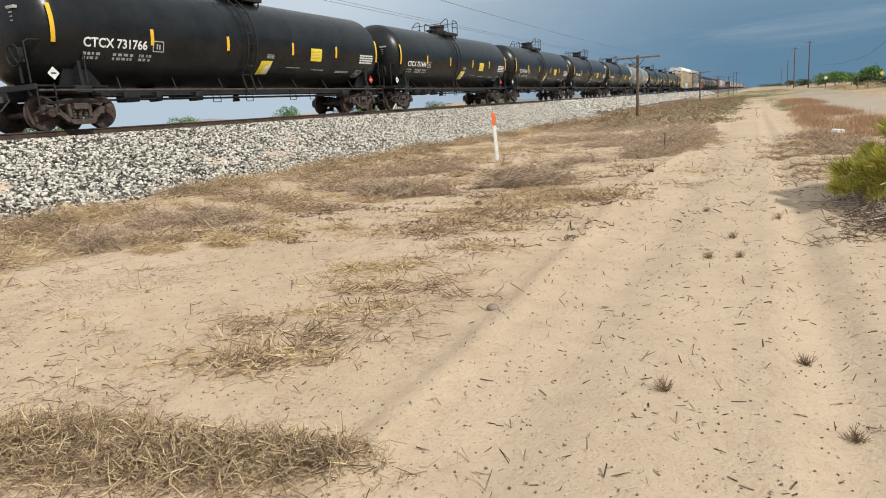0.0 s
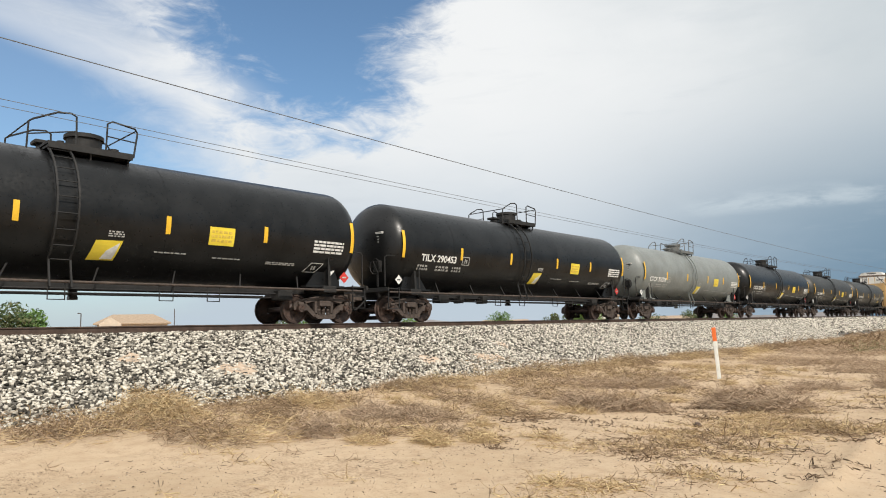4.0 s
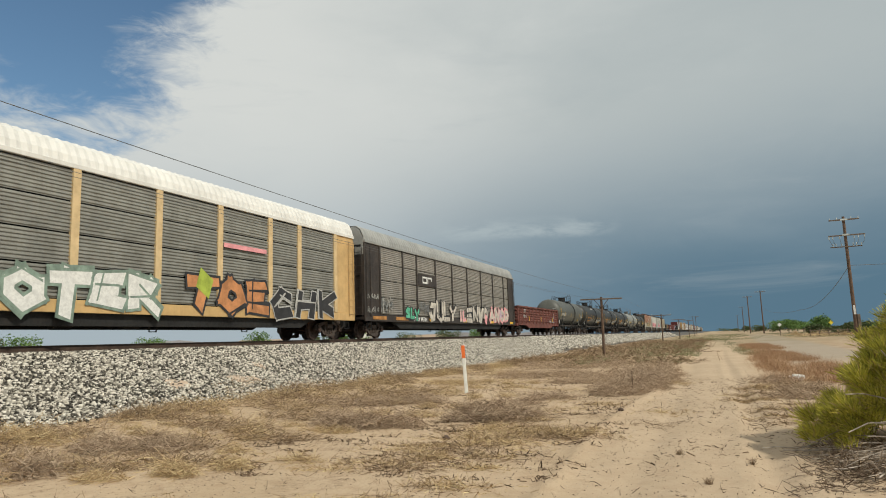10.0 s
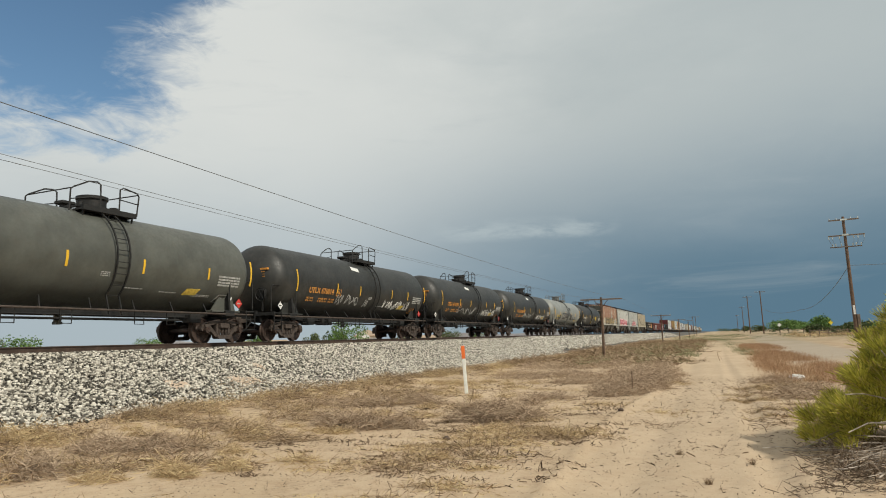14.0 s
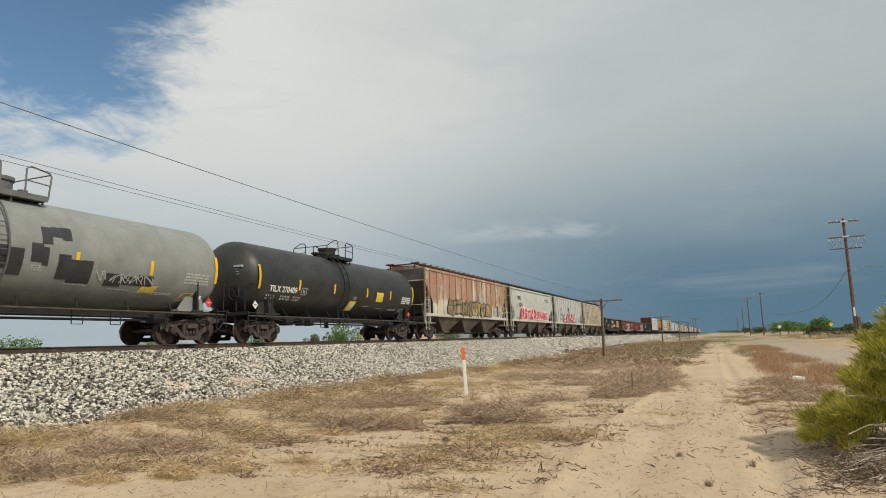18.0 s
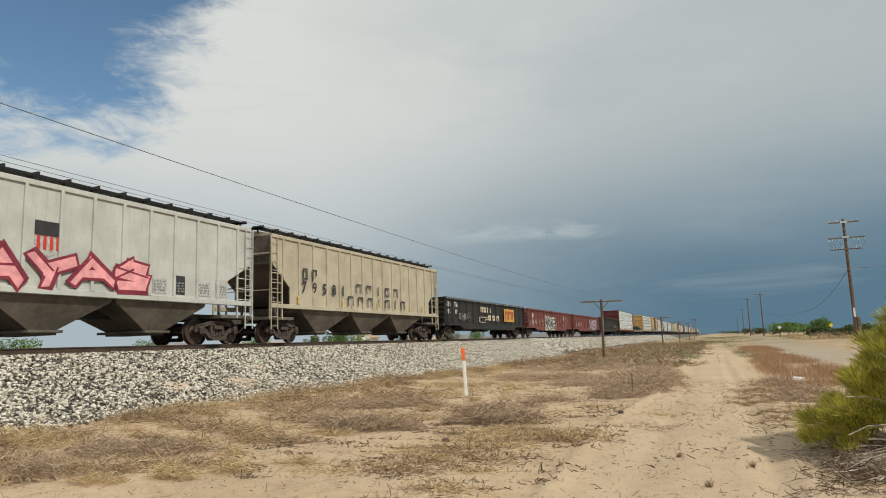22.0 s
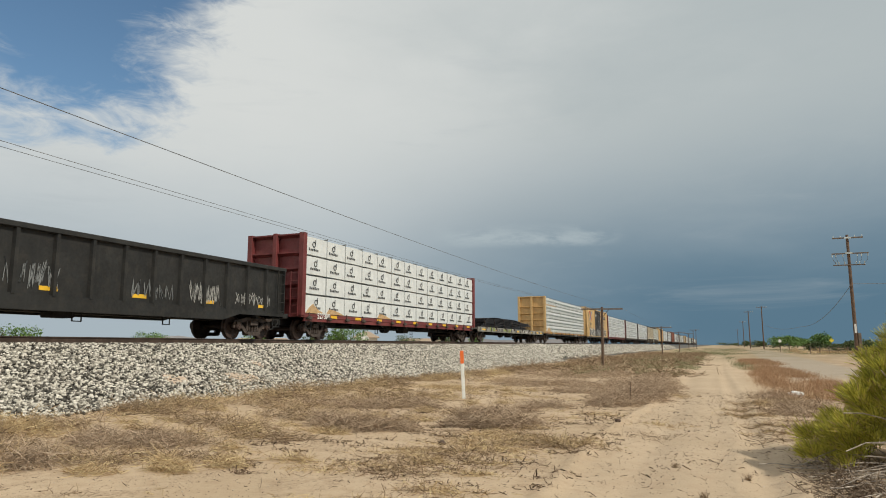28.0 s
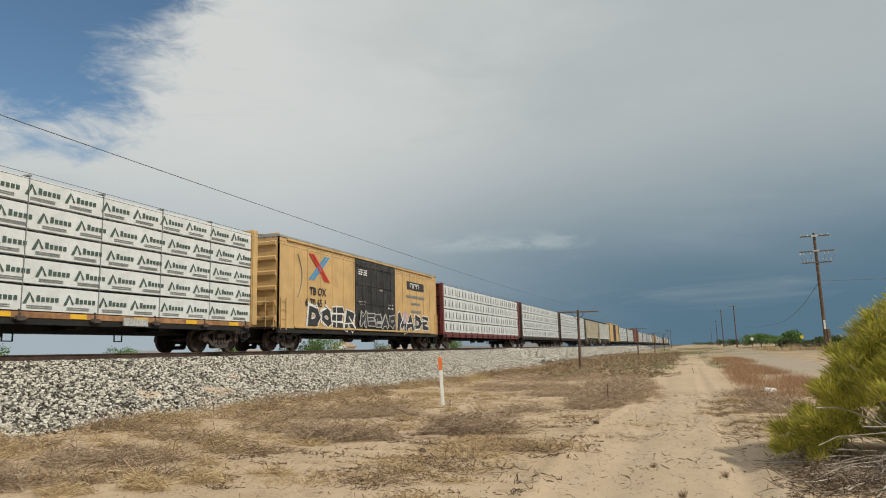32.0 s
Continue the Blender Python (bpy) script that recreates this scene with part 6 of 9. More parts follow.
            if torn == "low" and r == 0 and c in (0, 1, 4):
                part("torn_wrap", Mesh().prism([(-pw * 0.45, ph * 0.03), (pw * 0.5, ph * 0.03), (pw * 0.15, ph * 0.20), (-pw * 0.12, ph * (0.5 if c == 0 else 0.28)), (-pw * 0.3, ph * 0.3)], "x", 1.40, 1.455), M("wood"), p, "bare boards where the wrap is torn")
            if torn == "arch" and r == rows - 2 and c in (0, 1):
                part("torn_wrap", Mesh().prism([(-pw * 0.48, ph * 0.90), (pw * 0.48, ph * (0.84 if c else 0.88)), (pw * 0.48, ph * (1.0 if c == 0 else 0.93)), (-pw * 0.1, ph * 1.02), (-pw * 0.48, ph * 0.97)], "x", 1.38, 1.458), M("wood"), p, "bare boards where the wrap is torn")
            back.box(-1.42, -0.16, y - pw / 2 + 0.015, y + pw / 2 - 0.015, z0 + r * ph + 0.03, z0 + (r + 1) * ph - 0.03)
    part("rear_lumber_stack", back, M(wrap_mat), car, "lumber packs on the other side")["kind"] = "stuff"
    # straps and stakes between columns
    m = Mesh()
    for y in np.linspace(-inner + pw, inner - pw, cols - 1):
        m.box(1.455, 1.460, y - 0.009, y + 0.009, 1.05, high - 0.12)
        m.box(0.1, 1.46, y - 0.05, y + 0.05, high - 0.12, high - 0.07)
    part("tie_down_straps", m, M("grey_print"), car)
    return car


def flat_car(label, L):
    """Low flat car loaded with stacked dark steel plate."""
    car = thing("flat_car", label, "flat car", "train")
    hb = L / 2 - 0.55
    underframe(car, L, 0.70, 0.95, 1.25)
    steps(car, L, 1.40)
    m = Mesh().box(-1.42, 1.42, -hb, hb, 0.98, 1.10)
    for s in (1, -1):
        m.box(*sorted((s * 1.38, s * 1.48)), -hb, hb, 0.78, 1.14, 0.012)
    part("deck", m, M("flat_grey"), car)
    for y in np.linspace(-hb + 0.4, hb - 0.4, 15):
        part("stake_pocket", Mesh().box(1.48, 1.58, y - 0.09, y + 0.09, 0.86, 1.10, 0.015), M("flat_grey"), car)
    rng = np.random.RandomState(9)
    z = 1.16
    for i in range(9):
        a, b = -hb + 1.0 + rng.uniform(0, 1.0) + 0.12 * i, hb - 4.4 + rng.uniform(-1.6, 0.9) - 0.1 * i
        m = Mesh()
        n = 14
        wob = rng.uniform(-0.02, 0.04)
        rings = []
        for q in range(n + 1):
            y = a + (b - a) * q / n
            zz = z + wob * math.sin(q * 0.9) + (0.16 * math.sin(3.1416 * min(1.0, q / n * 1.3)) - 0.10 * (q / n) ** 2) * i / 9
            rings.append([(-1.25, y, zz), (1.28, y, zz), (1.28, y, zz + 0.045), (-1.25, y, zz + 0.045)])
        m.loft(rings)
        part("steel_plate", m, M("plate"), car)
        z += 0.085
    for y in np.linspace(-hb + 2.0, hb - 5.6, 6):
        m = Mesh().bar((1.40, y, 1.0), (1.33, y - 0.22, z - 0.04), 0.045)
        m.box(1.42, 1.56, y - 0.14, y + 0.14, 1.02, 1.18, 0.02)
        part("load_strap", m, M("steel"), car)
        part("timber_blocks", Mesh().box(-1.2, 1.32, y - 0.05, y + 0.05, 1.1, 1.17), M("wood"), car)
    return car, hb


def boxcar(label, L, paint, door_mat, seed, doors=True):
    """Box car: ribbed sides, corrugated ends, double plug doors, roof."""
    car = thing("boxcar", label, "boxcar", "train")
    hb, w, z0, zt = L / 2 - 0.80, 1.50, 0.98, 5.02
    underframe(car, L, 0.70, 1.0, 1.3)
    steps(car, L, 1.44)
    dw = 2.55
    for s in (1, -1):
        for a, b in ((-hb, -dw), (dw, hb)):
            part("side_sheet", Mesh().box(*sorted((s * (w - 0.06), s * w)), a, b, z0, zt), M(paint), car)
            for y in np.linspace(a + 0.1, b - 0.1, 7):
                part("side_post", Mesh().box(*sorted((s * w, s * (w + 0.028))), y - 0.05, y + 0.05, z0 + 0.1, zt - 0.15, 0.008), M(paint), car)
        for a, b in ((-dw + 0.01, -0.02), (0.02, dw - 0.01)):
            d = part("plug_door", Mesh().box(*sorted((s * (w - 0.02), s * (w + 0.05))), a, b, z0 + 0.12, zt - 0.16, 0.012), M(door_mat), car)
            m = Mesh()
            for z in np.linspace(z0 + 0.5, zt - 0.5, 4):
                m.box(*sorted((s * (w + 0.05), s * (w + 0.085))), a + 0.1, b - 0.1, z - 0.05, z + 0.05, 0.008)
            part("door_rib", m, M(door_mat), d)
            m = Mesh()
            for q in (0.3, 0.7):
                y = a + (b - a) * q
                m.cyl((s * (w + 0.12), y, z0 + 0.2), (s * (w + 0.12), y, zt - 0.25), 0.022, 6)
            part("lock_rod", m, M(door_mat), d)
        part("door_track", Mesh().box(*sorted((s * w, s * (w + 0.1))), -hb + 1.2, hb - 1.2, z0 + 0.02, z0 + 0.11, 0.01).box(*sorted((s * w, s * (w + 0.08))), -hb + 0.6, hb - 0.6, zt - 0.14, zt - 0.05, 0.01), M(paint), car)
        part("side_sill", Mesh().box(*sorted((s * (w - 0.12), s * (w + 0.01))), -hb, hb, 0.76, z0, 0.01), M("under"), car)
    for d in (1, -1):
        part("end_sheet", Mesh().box(-w, w, *sorted((d * (hb - 0.05), d * hb)), z0, zt + 0.12), M(paint), car)
        for i in range(6):
            z = z0 + 0.25 + i * 0.66
            part("end_rib", Mesh().prism([(d * (hb - 0.01), z), (d * (hb + 0.10), z + 0.10), (d * (hb + 0.10), z + 0.22), (d * (hb - 0.01), z + 0.30)], "x", -w + 0.12, w - 0.12), M(paint), car)
        part("ladder", ladder_mesh(w + 0.07, d * (hb - 0.3), 0.9, 2.3, 0.42, "y", 0.38), M(paint), car)
        part("ladder", ladder_mesh(1.15, d * (hb + 0.14), 0.9, 2.3, 0.42, "x", 0.38), M(paint), car)
        part("end_platform", Mesh().box(-1.4, 1.4, *sorted((d * hb, d * (hb + 0.4))), 0.96, 1.02), M("under"), car)
    part("roof", Mesh().prism([(w + 0.04, zt - 0.03), (w + 0.04, zt + 0.05), (0, zt + 0.2), (-w - 0.04, zt + 0.05), (-w - 0.04, zt - 0.03)], "y", -hb - 0.02, hb + 0.02), M("rack_grey" if paint != "box_red" else paint), car)
    return car, hb, w


def word_bars(car, text, x, y0, y1, z0, z1, mat, weight=0.2, gap=0.1):
    """A brand word as plain upright blocks of letter size."""
    m = Mesh()
    n = len(text)
    w = (y1 - y0) / n
    for i, c in enumerate(text):
        if c == " ":
            continue
        a, b, t = y0 + i * w + gap * w, y0 + (i + 1) * w - gap * w, min(w, z1 - z0) * weight
        if c == "I":
            m.box(x, x + 0.005, (a + b) / 2 - t / 2, (a + b) / 2 + t / 2, z0, z1)
        elif c == "o":
            for q in (z0, z1 - t):
                m.box(x, x + 0.005, a, b, q, q + t)
            for q in (a, b - t):
                m.box(x, x + 0.006, q, q + t, z0, z1)
        else:
            m.box(x, x + 0.005, a, a + t, z0, z1)
            m.box(x, x + 0.006, a, b, z1 - t, z1)
            m.box(x, x + 0.005, b - t, b, z0 + (z1 - z0) * (0.45 if i % 2 else 0.0), z1)
    part("brand_shapes", m, M(mat), car, "painted blocks of letter size")


CARS = []          # (car, place of its middle along the track at the start)


def place(car, a, b):
    CARS.append((car, (a + b) / 2))
    return car


def build_train():
    R, zc = 1.53, 2.62
    wrap = (R + 0.006, zc)
    tank = lambda a, b, label, paint, mark, tm="white", seed=0, **k: place(tank_car(label, b - a, paint, mark, tm, seed, *((1.62, 2.74) if seed < 6 else (1.585, 2.68) if seed < 8 else (R, zc)), **k), a, b)
    tank(10.7, 29.57, "glossy black tank car with white lettering and yellow strips", "black", "CTCX 731766", seed=1)
    tank(29.57, 47.87, "glossy black tank car with white lettering and yellow strips", "black", "CTCX 731444", seed=2)
    tank(47.87, 65.81, "glossy black tank car with white lettering and yellow strips", "black", "TILX 319183", seed=3)
    tank(65.81, 83.76, "glossy black tank car with white lettering and yellow strips", "black", "TILX 190403", seed=4)
    tank(83.58, 101.92, "glossy black tank car with white lettering and yellow strips", "black", "TILX 290453", seed=5)
    tank(102.1, 119.31, "clean grey tank car with pale lettering", "grey", "CTCX 303209", seed=6)
    tank(119.31, 137.54, "glossy black tank car with white lettering and yellow strips", "black", "CTCX 302749", seed=7)
    tank(137.54, 155.62, "faded black tank car with yellow strips", "sootblack", "TILX 193909", seed=8)
    c = tank(155.62, 174.13, "faded black tank car with a white spray tag", "sootblack", "CTCX 733119", seed=9, sooty=True)
    scribble(c, 0, 1.6, 4.6, zc - 0.75, zc - 0.35, "dimwhite", 6, 31, wrap)

    # car carriers
    c, hb, w, ysp = autorack("yellow autorack with white roof, grey screens and graffiti", 28.59, "rack_yellow", "rack_white", "rack_panel", False, 1, [-12.0, -9.75, -7.85, -4.85, -1.9, 1.15, 4.05, 7.0, 9.05, 12.0])
    place(c, 174.13, 202.72)
    graffiti(c, w + 0.065, -12.1, -6.6, 0.95, 2.3, "paint_dark", "paint_pale_green", 4, 2, label="black sprayed graffiti letters", word="ZKWU", edge_w=0.075)
    graffiti(c, w + 0.065, -5.3, 1.2, 0.85, 2.15, "white", "paint_sage", 5, 3, "paint_pale_green", label="white and green sprayed graffiti letters", word="POTER", edge_w=0.09)
    graffiti(c, w + 0.065, 2.4, 6.9, 0.90, 2.35, "paint_orange", "paint_dark", 3, 4, "paint_lime", label="orange and lime sprayed graffiti letters", word="TOE", edge_w=0.09)
    graffiti(c, w + 0.067, 6.9, 12.0, 0.85, 2.15, "paint_dark", "dimwhite", 3, 5, "grey_print", label="black and white sprayed graffiti letters", word="CHK")
    scribble(c, 1.46, -13.6, -12.4, 1.5, 2.3, "paint_rose", 3, 6)
    part("red_stripe", plate(w + 0.065, 4.2, 6.7, 3.45, 3.62), M("paint_rose"), c)
    part("number_panel", plate(w + 0.045, -9.0, -6.6, 0.90, 1.22), M("under"), c)
    side_text("BNSF 300252", 0.30, w + 0.056, -7.8, 1.06, M("white"), c)
    c, hb, w, ysp = autorack("dark brown autorack with grey roof and heavy graffiti", 28.5, "rack_brown", "rack_grey", "rack_panel2", True, 2, [-11.99, -9.14, -7.2, -4.27, -1.35, 1.65, 4.7, 7.65, 10.6, 11.95])
    place(c, 202.72, 231.22)
    part("logo_panel", plate(w + 0.065, -7.12, -4.38, 3.15, 3.88), M("rack_brown"), c, "dark panel with a white two-letter mark")
    word_bars(c, "oX", w + 0.076, -6.5, -5.0, 3.30, 3.72, "white", 0.24, 0.04)
    for i, (a, b, zl, f, e, sh, n) in enumerate(((-8.95, -7.1, 1.8, "paint_green", "paint_dark", "paint_pale_green", "SLY"), (-5.5, -0.9, 2.3, "paint_bone", "paint_dark", "paint_pale_green", "JULY"), (-0.3, 1.0, 1.9, "paint_rose", "paint_bone", "white", "IL"), (1.2, 6.1, 2.25, "paint_bone", "paint_dark", "paint_rose", "ENVO"), (6.4, 11.7, 2.3, "paint_bone", "paint_rose", "paint_lilac", "ANOD"))):
        graffiti(c, w + 0.065, a, b, 0.95, zl, f, e, len(n), 40 + i, sh, word=n)
    for k, (a, b, z0, z1, mt) in enumerate(((-13.4, -12.2, 2.0, 2.3, "dimwhite"), (-13.4, -12.2, 1.25, 1.6, "dimwhite"), (-12.0, -10.5, 1.2, 2.2, "dimwhite"), (-12.0, -10.4, 1.5, 2.0, "grey_print"), (-7.0, -5.6, 1.4, 2.1, "grey_print"))):
        scribble(c, w + (0.025 if b < -12.1 else 0.065), a, b, z0, z1, mt, 5, 170 + k, r=0.022)
    side_text("TTGX 993301", 0.34, w + 0.06, -6.86, 1.06, M("white"), c)
    for y, q in ((-12.9, 1.5), (-10.2, 1.6), (-5.5, 0.9), (0.6, 0.9), (6.5, 0.9), (12, 0.9)):
        part("reflector_stripe", plate(w + 0.055, y, y + q, 0.98, 1.16), M("yellow" if y > -6 else "rust_orange"), c)

    # red stamped-side gondola
    c, hb, w = gondola("weathered oxide-red gondola with stamped side ribs", 17.84, "oxide", 2.70, 13, True)
    place(c, 231.22, 249.05)
    side_text("542916", 0.34, w + 0.095, -hb + 2.2, 1.75, M("dimwhite"), c)
    word_bars(c, "XX", w + 0.095, -hb + 1.9, -hb + 2.7, 2.10, 2.42, "dimwhite")
    for y in (-4.5, 0.2, 5.3):
        part("reflector_stripe", plate(w + 0.105, y, y + 0.10, 1.35, 1.80), M("yellow"), c)
    part("data_panel", bars_block(Mesh(), w + 0.07, hb - 2.3, hb - 1.8, 1.7, 2.3, 4, np.random.RandomState(3)), M("dimwhite"), c)
    scribble(c, w + 0.105, 3.5, 6.5, 1.2, 1.5, "dimwhite", 4, 61)

    tank(249.05, 264.92, "dull dark-grey tank car with white lettering and thin yellow strips", "olive", "GATX 56558", "white", seed=10, sooty=True, strips=[(-6.55, 1.0), (-4.25, 0.50), (-0.95, 0.46), (1.75, 0.46), (4.65, 0.40), (6.95, 0.95)], ladder_y=0.85, dome_y=0.9, text_y=-5.40, text_z=-0.30)
    for i, (a, b, mk, sd) in enumerate(((264.92, 281.62, "UTLX 676014", 11), (281.62, 297.91, "UTLX 676034", 12), (297.91, 315.76, "UTLX 676024", 13))):
        c = tank(a, b, "sooty black tank car with orange stencils and white tags", "sootblack", mk, "orangetext", seed=sd, sooty=True, strips=[(-6.2, 0.98), (-2.9, 0.46), (-0.7, 0.46), (2.85, 0.46), (4.9, 0.46), (7.3, 0.98)], ladder_y=0.95, dome_y=0.9, text_y=-4.25, text_z=-0.40)
        scribble(c, 0, 2.1, 5.2, zc - 1.15, zc - 0.62, "white", 8, 70 + i, wrap, 0.022)
        scribble(c, 0, -3.0, 0.2, zc - 1.1, zc - 0.55, "dimwhite", 4, 80 + i, wrap, 0.022)
        part("dome_placard", bend(Mesh().prism([(-1.2, zc + 0.90), (-0.5, zc + 0.82), (-0.4, zc + 1.05), (-1.1, zc + 1.15)], "x", 0, 0.006), *wrap), M("white"), c)
    c = tank(315.76, 332.74, "pale grey tank car with blacked-out patches and tags", "lightgrey", "UTLX 41449", "goldtext", seed=14, sooty=True)
    rng = np.random.RandomState(15)
    for i, (y, z, a, h) in enumerate(((-5.6, -0.85, 1.5, 0.55), (-3.2, -0.75, 2.2, 0.75), (-1.2, -0.70, 1.2, 0.75), (0.5, 0.25, 0.9, 0.45), (1.0, -0.8, 1.1, 0.6), (2.6, -0.85, 1.8, 0.35), (0.2, -0.35, 0.5, 0.5))):
        m = Mesh()
        for q in range(3):
            yy, ww = y + a * q / 3, a / 3
            m.box(0, 0.006, yy, yy + ww + 0.002, zc + z + rng.uniform(-0.12, 0.12), zc + z + h + rng.uniform(-0.12, 0.12))
        part("buff_patch", bend(m, *wrap), M("paint_dark"), c, "black painted-over patch")
    scribble(c, 0, -3.2, -0.9, zc - 0.8, zc - 0.1, "dimwhite", 5, 91, (R + 0.013, zc), 0.016)
    scribble(c, 0, 2.3, 4.4, zc - 0.85, zc - 0.5, "dimwhite", 5, 92, (R + 0.013, zc), 0.016)
    tank(332.74, 349.59, "black tank car with white lettering and yellow strips", "sootblack", "TILX 270409", seed=16)

    # covered hoppers
    c, hb, w, zs, zt = hopper("rust-streaked covered hopper with ochre graffiti", 18.69, "rust", "rusty", 1)
    place(c, 349.59, 368.28)
    graffiti(c, w + 0.035, -5.0, 4.1, zs + 0.02, zs + 1.15, "paint_ochre", "paint_dark", 10, 21, "paint_straw", label="ochre and dark sprayed graffiti letters")
    for y in (-hb + 2.1, 1.3, 4.35, 7.1):
        part("reflector_stripe", plate(w + 0.05, y, y + 0.1, zs + 0.25, zs + 1.0), M("yellow"), c)
    for k, (a, b) in enumerate(((4.9, 5.5), (5.75, 6.3), (6.45, 6.95))):
        part("data_panel", plate(w - 0.03, a, b, zs + 0.15, zs + 0.75 + 0.25 * (k == 1)), M("dimwhite" if k != 1 else "paint_dark"), c)
        part("data_lines", bars_block(Mesh(), w - 0.018, a + 0.05, b - 0.05, zs + 0.22, zs + 0.65, 5, np.random.RandomState(5 + k)), M("grey_print"), c)
    ring = Mesh().tube([(w + 0.035, 1.85 + 0.42 * math.cos(0.5236 * q), zs + 1.45 + 0.42 * math.sin(0.5236 * q)) for q in range(13)], 0.025, 4)
    part("ring_mark", ring, M("dimwhite"), c, "faded round emblem outline")
    c, hb, w, zs, zt = hopper("smooth-sided pale grey covered hopper with pink graffiti", 17.37, "hopper_grey", "smooth", 2)
    place(c, 368.28, 385.65)
    xs = 1.535
    side_text("CMO", 0.46, xs + 0.004, -5.3, zt - 0.85, M("paint_dark"), c)
    side_text("112130", 0.46, xs + 0.002, -5.0, zt - 1.5, M("paint_dark"), c)
    graffiti(c, xs, -4.9, 0.6, zs + 0.02, zs + 1.15, "paint_crimson_mid", "paint_pale", 5, 22, "paint_pink", label="crimson sprayed graffiti letters edged in white", word="MSTKO", edge_w=0.10)
    graffiti(c, xs, 1.0, 5.2, zs + 0.05, zs + 1.0, "paint_crimson_mid", "paint_pale", 5, 23, "paint_pink", label="crimson sprayed graffiti letters edged in white", word="SNARE", edge_w=0.09)
    part("data_panel", bars_block(Mesh(), xs - 0.02, 4.6, 6.4, zt - 0.9, zt - 0.5, 2, np.random.RandomState(6)), M("grey_print"), c)
    part("reflector_stripe", plate(w - 0.02, -hb + 2.6, -hb + 4.1, zs - 0.02, zs + 0.06, 0.06), M("yellow"), c)
    c, hb, w, zs, zt = hopper("ribbed light grey covered hopper with pink graffiti", 17.59, "hopper_light", "light", 3)
    place(c, 385.65, 403.24)
    word_bars(c, "XX", w + 0.014, -5.4, -4.4, zt - 1.55, zt - 1.15, "paint_dark")
    side_text("90 03", 0.5, w + 0.016, -4.75, zt - 1.95, M("paint_dark"), c)
    graffiti(c, w + 0.035, -3.7, 3.2, zs + 0.02, zs + 1.0, "paint_rose", "paint_crimson", 5, 24, "paint_pale", label="rose sprayed graffiti letters", word="LAYAS", edge_w=0.08)
    yk = -0.35
    sh = Mesh().prism([(yk - 0.40, zt - 1.30), (yk - 0.40, zt - 1.65), (yk - 0.26, zt - 1.88), (yk, zt - 2.0), (yk + 0.26, zt - 1.88), (yk + 0.40, zt - 1.65), (yk + 0.40, zt - 1.30)], "x", w - 0.04, w - 0.025)
    part("shield_mark", sh, M("dimwhite"), c, "shield emblem with a dark band and red bars")
    part("shield_band", plate(w - 0.022, yk - 0.40, yk + 0.40, zt - 1.42, zt - 1.02), M("paint_dark"), c)
    for q in range(4):
        part("shield_bar", plate(w - 0.022, yk - 0.33 + 0.19 * q, yk - 0.24 + 0.19 * q, zt - 1.80, zt - 1.42), M("red"), c)
    for k, (a, b) in enumerate(((3.3, 3.9), (4.2, 4.7), (5.2, 5.9), (6.2, 6.8))):
        part("data_panel", plate(w - 0.03, a, b, zs + 0.12, zs + 0.6 + 0.15 * (k % 2)), M("paint_dark" if k == 1 else "dimwhite"), c)
        part("data_lines", bars_block(Mesh(), w - 0.018, a + 0.04, b - 0.04, zs + 0.18, zs + 0.55, 4, np.random.RandomState(25 + k)), M("grey_print"), c)
    part("data_panel", bars_block(Mesh(), w + 0.012, -5.4, -4.0, zs + 0.35, zs + 0.55, 2, np.random.RandomState(7)), M("grey_print"), c)
    part("reflector_stripe", plate(w + 0.012, -hb + 2.0, -hb + 2.1, zs + 0.3, zs + 1.2), M("yellow"), c)
    c, hb, w, zs, zt = hopper("ribbed beige covered hopper with large dark lettering", 18.63, "hopper_beige", "ribbed", 4)
    place(c, 403.24, 421.87)
    word_bars(c, "XXIoX", w + 0.035, -2.1, 3.1, zt - 2.05, zt - 1.58, "paint_dark", 0.16, 0.26)
    word_bars(c, "XXXIXIX", w + 0.035, -2.9, 4.0, zt - 2.70, zt - 2.23, "paint_dark", 0.16, 0.24)
    word_bars(c, "oX", w + 0.035, -6.7, -5.2, zt - 1.70, zt - 1.20, "paint_dark", 0.16, 0.26)
    for q, ch in enumerate("79581"):
        side_text(ch, 0.66, w + 0.037, -6.4 + 0.82 * q, zt - 2.05, M("paint_dark"), c)
    for y in (-6.9, -3.2, 0.4, 4.4, 6.2):
        part("reflector_stripe", plate(w + 0.035, y, y + 0.09, zs + 0.1, zs + 0.45), M("goldtext"), c)

    # gondolas
    c, hb, w = gondola("black ribbed gondola with white and orange lettering", 21.16, "gon_black", 2.82, 15)
    place(c, 421.87, 443.03)
    x = w + 0.012
    ys = np.linspace(-hb + 0.06, hb - 0.06, 15)
    for q, txt in enumerate((("GN", "295"), ("TX", "17"))):
        side_text(txt[0], 0.46, x, (ys[q] + ys[q + 1]) / 2, 2.35, M("white"), c)
        side_text(txt[1], 0.42, x, (ys[q] + ys[q + 1]) / 2, 1.85, M("white"), c)
    word_bars(c, "XoII", x + 0.095, -2.79, -0.01, 1.98, 2.40, "cream", 0.36, 0.14)
    word_bars(c, "ooX", x + 0.095, -1.11, 2.06, 1.38, 1.80, "cream", 0.36, 0.20)
    part("brand_panel", plate(x + 0.095, 3.35, 6.37, 1.35, 2.45), M("brand_orange"), c, "faded orange brand panel")
    word_bars(c, "XXX", x + 0.107, 3.60, 6.12, 1.55, 2.25, "brand_red", 0.3)
    ring = [(-3.0, 1.62), (-0.6, 1.58), (-0.6, 1.42), (-1.7, 1.46), (-1.75, 1.20), (-3.05, 1.24)]
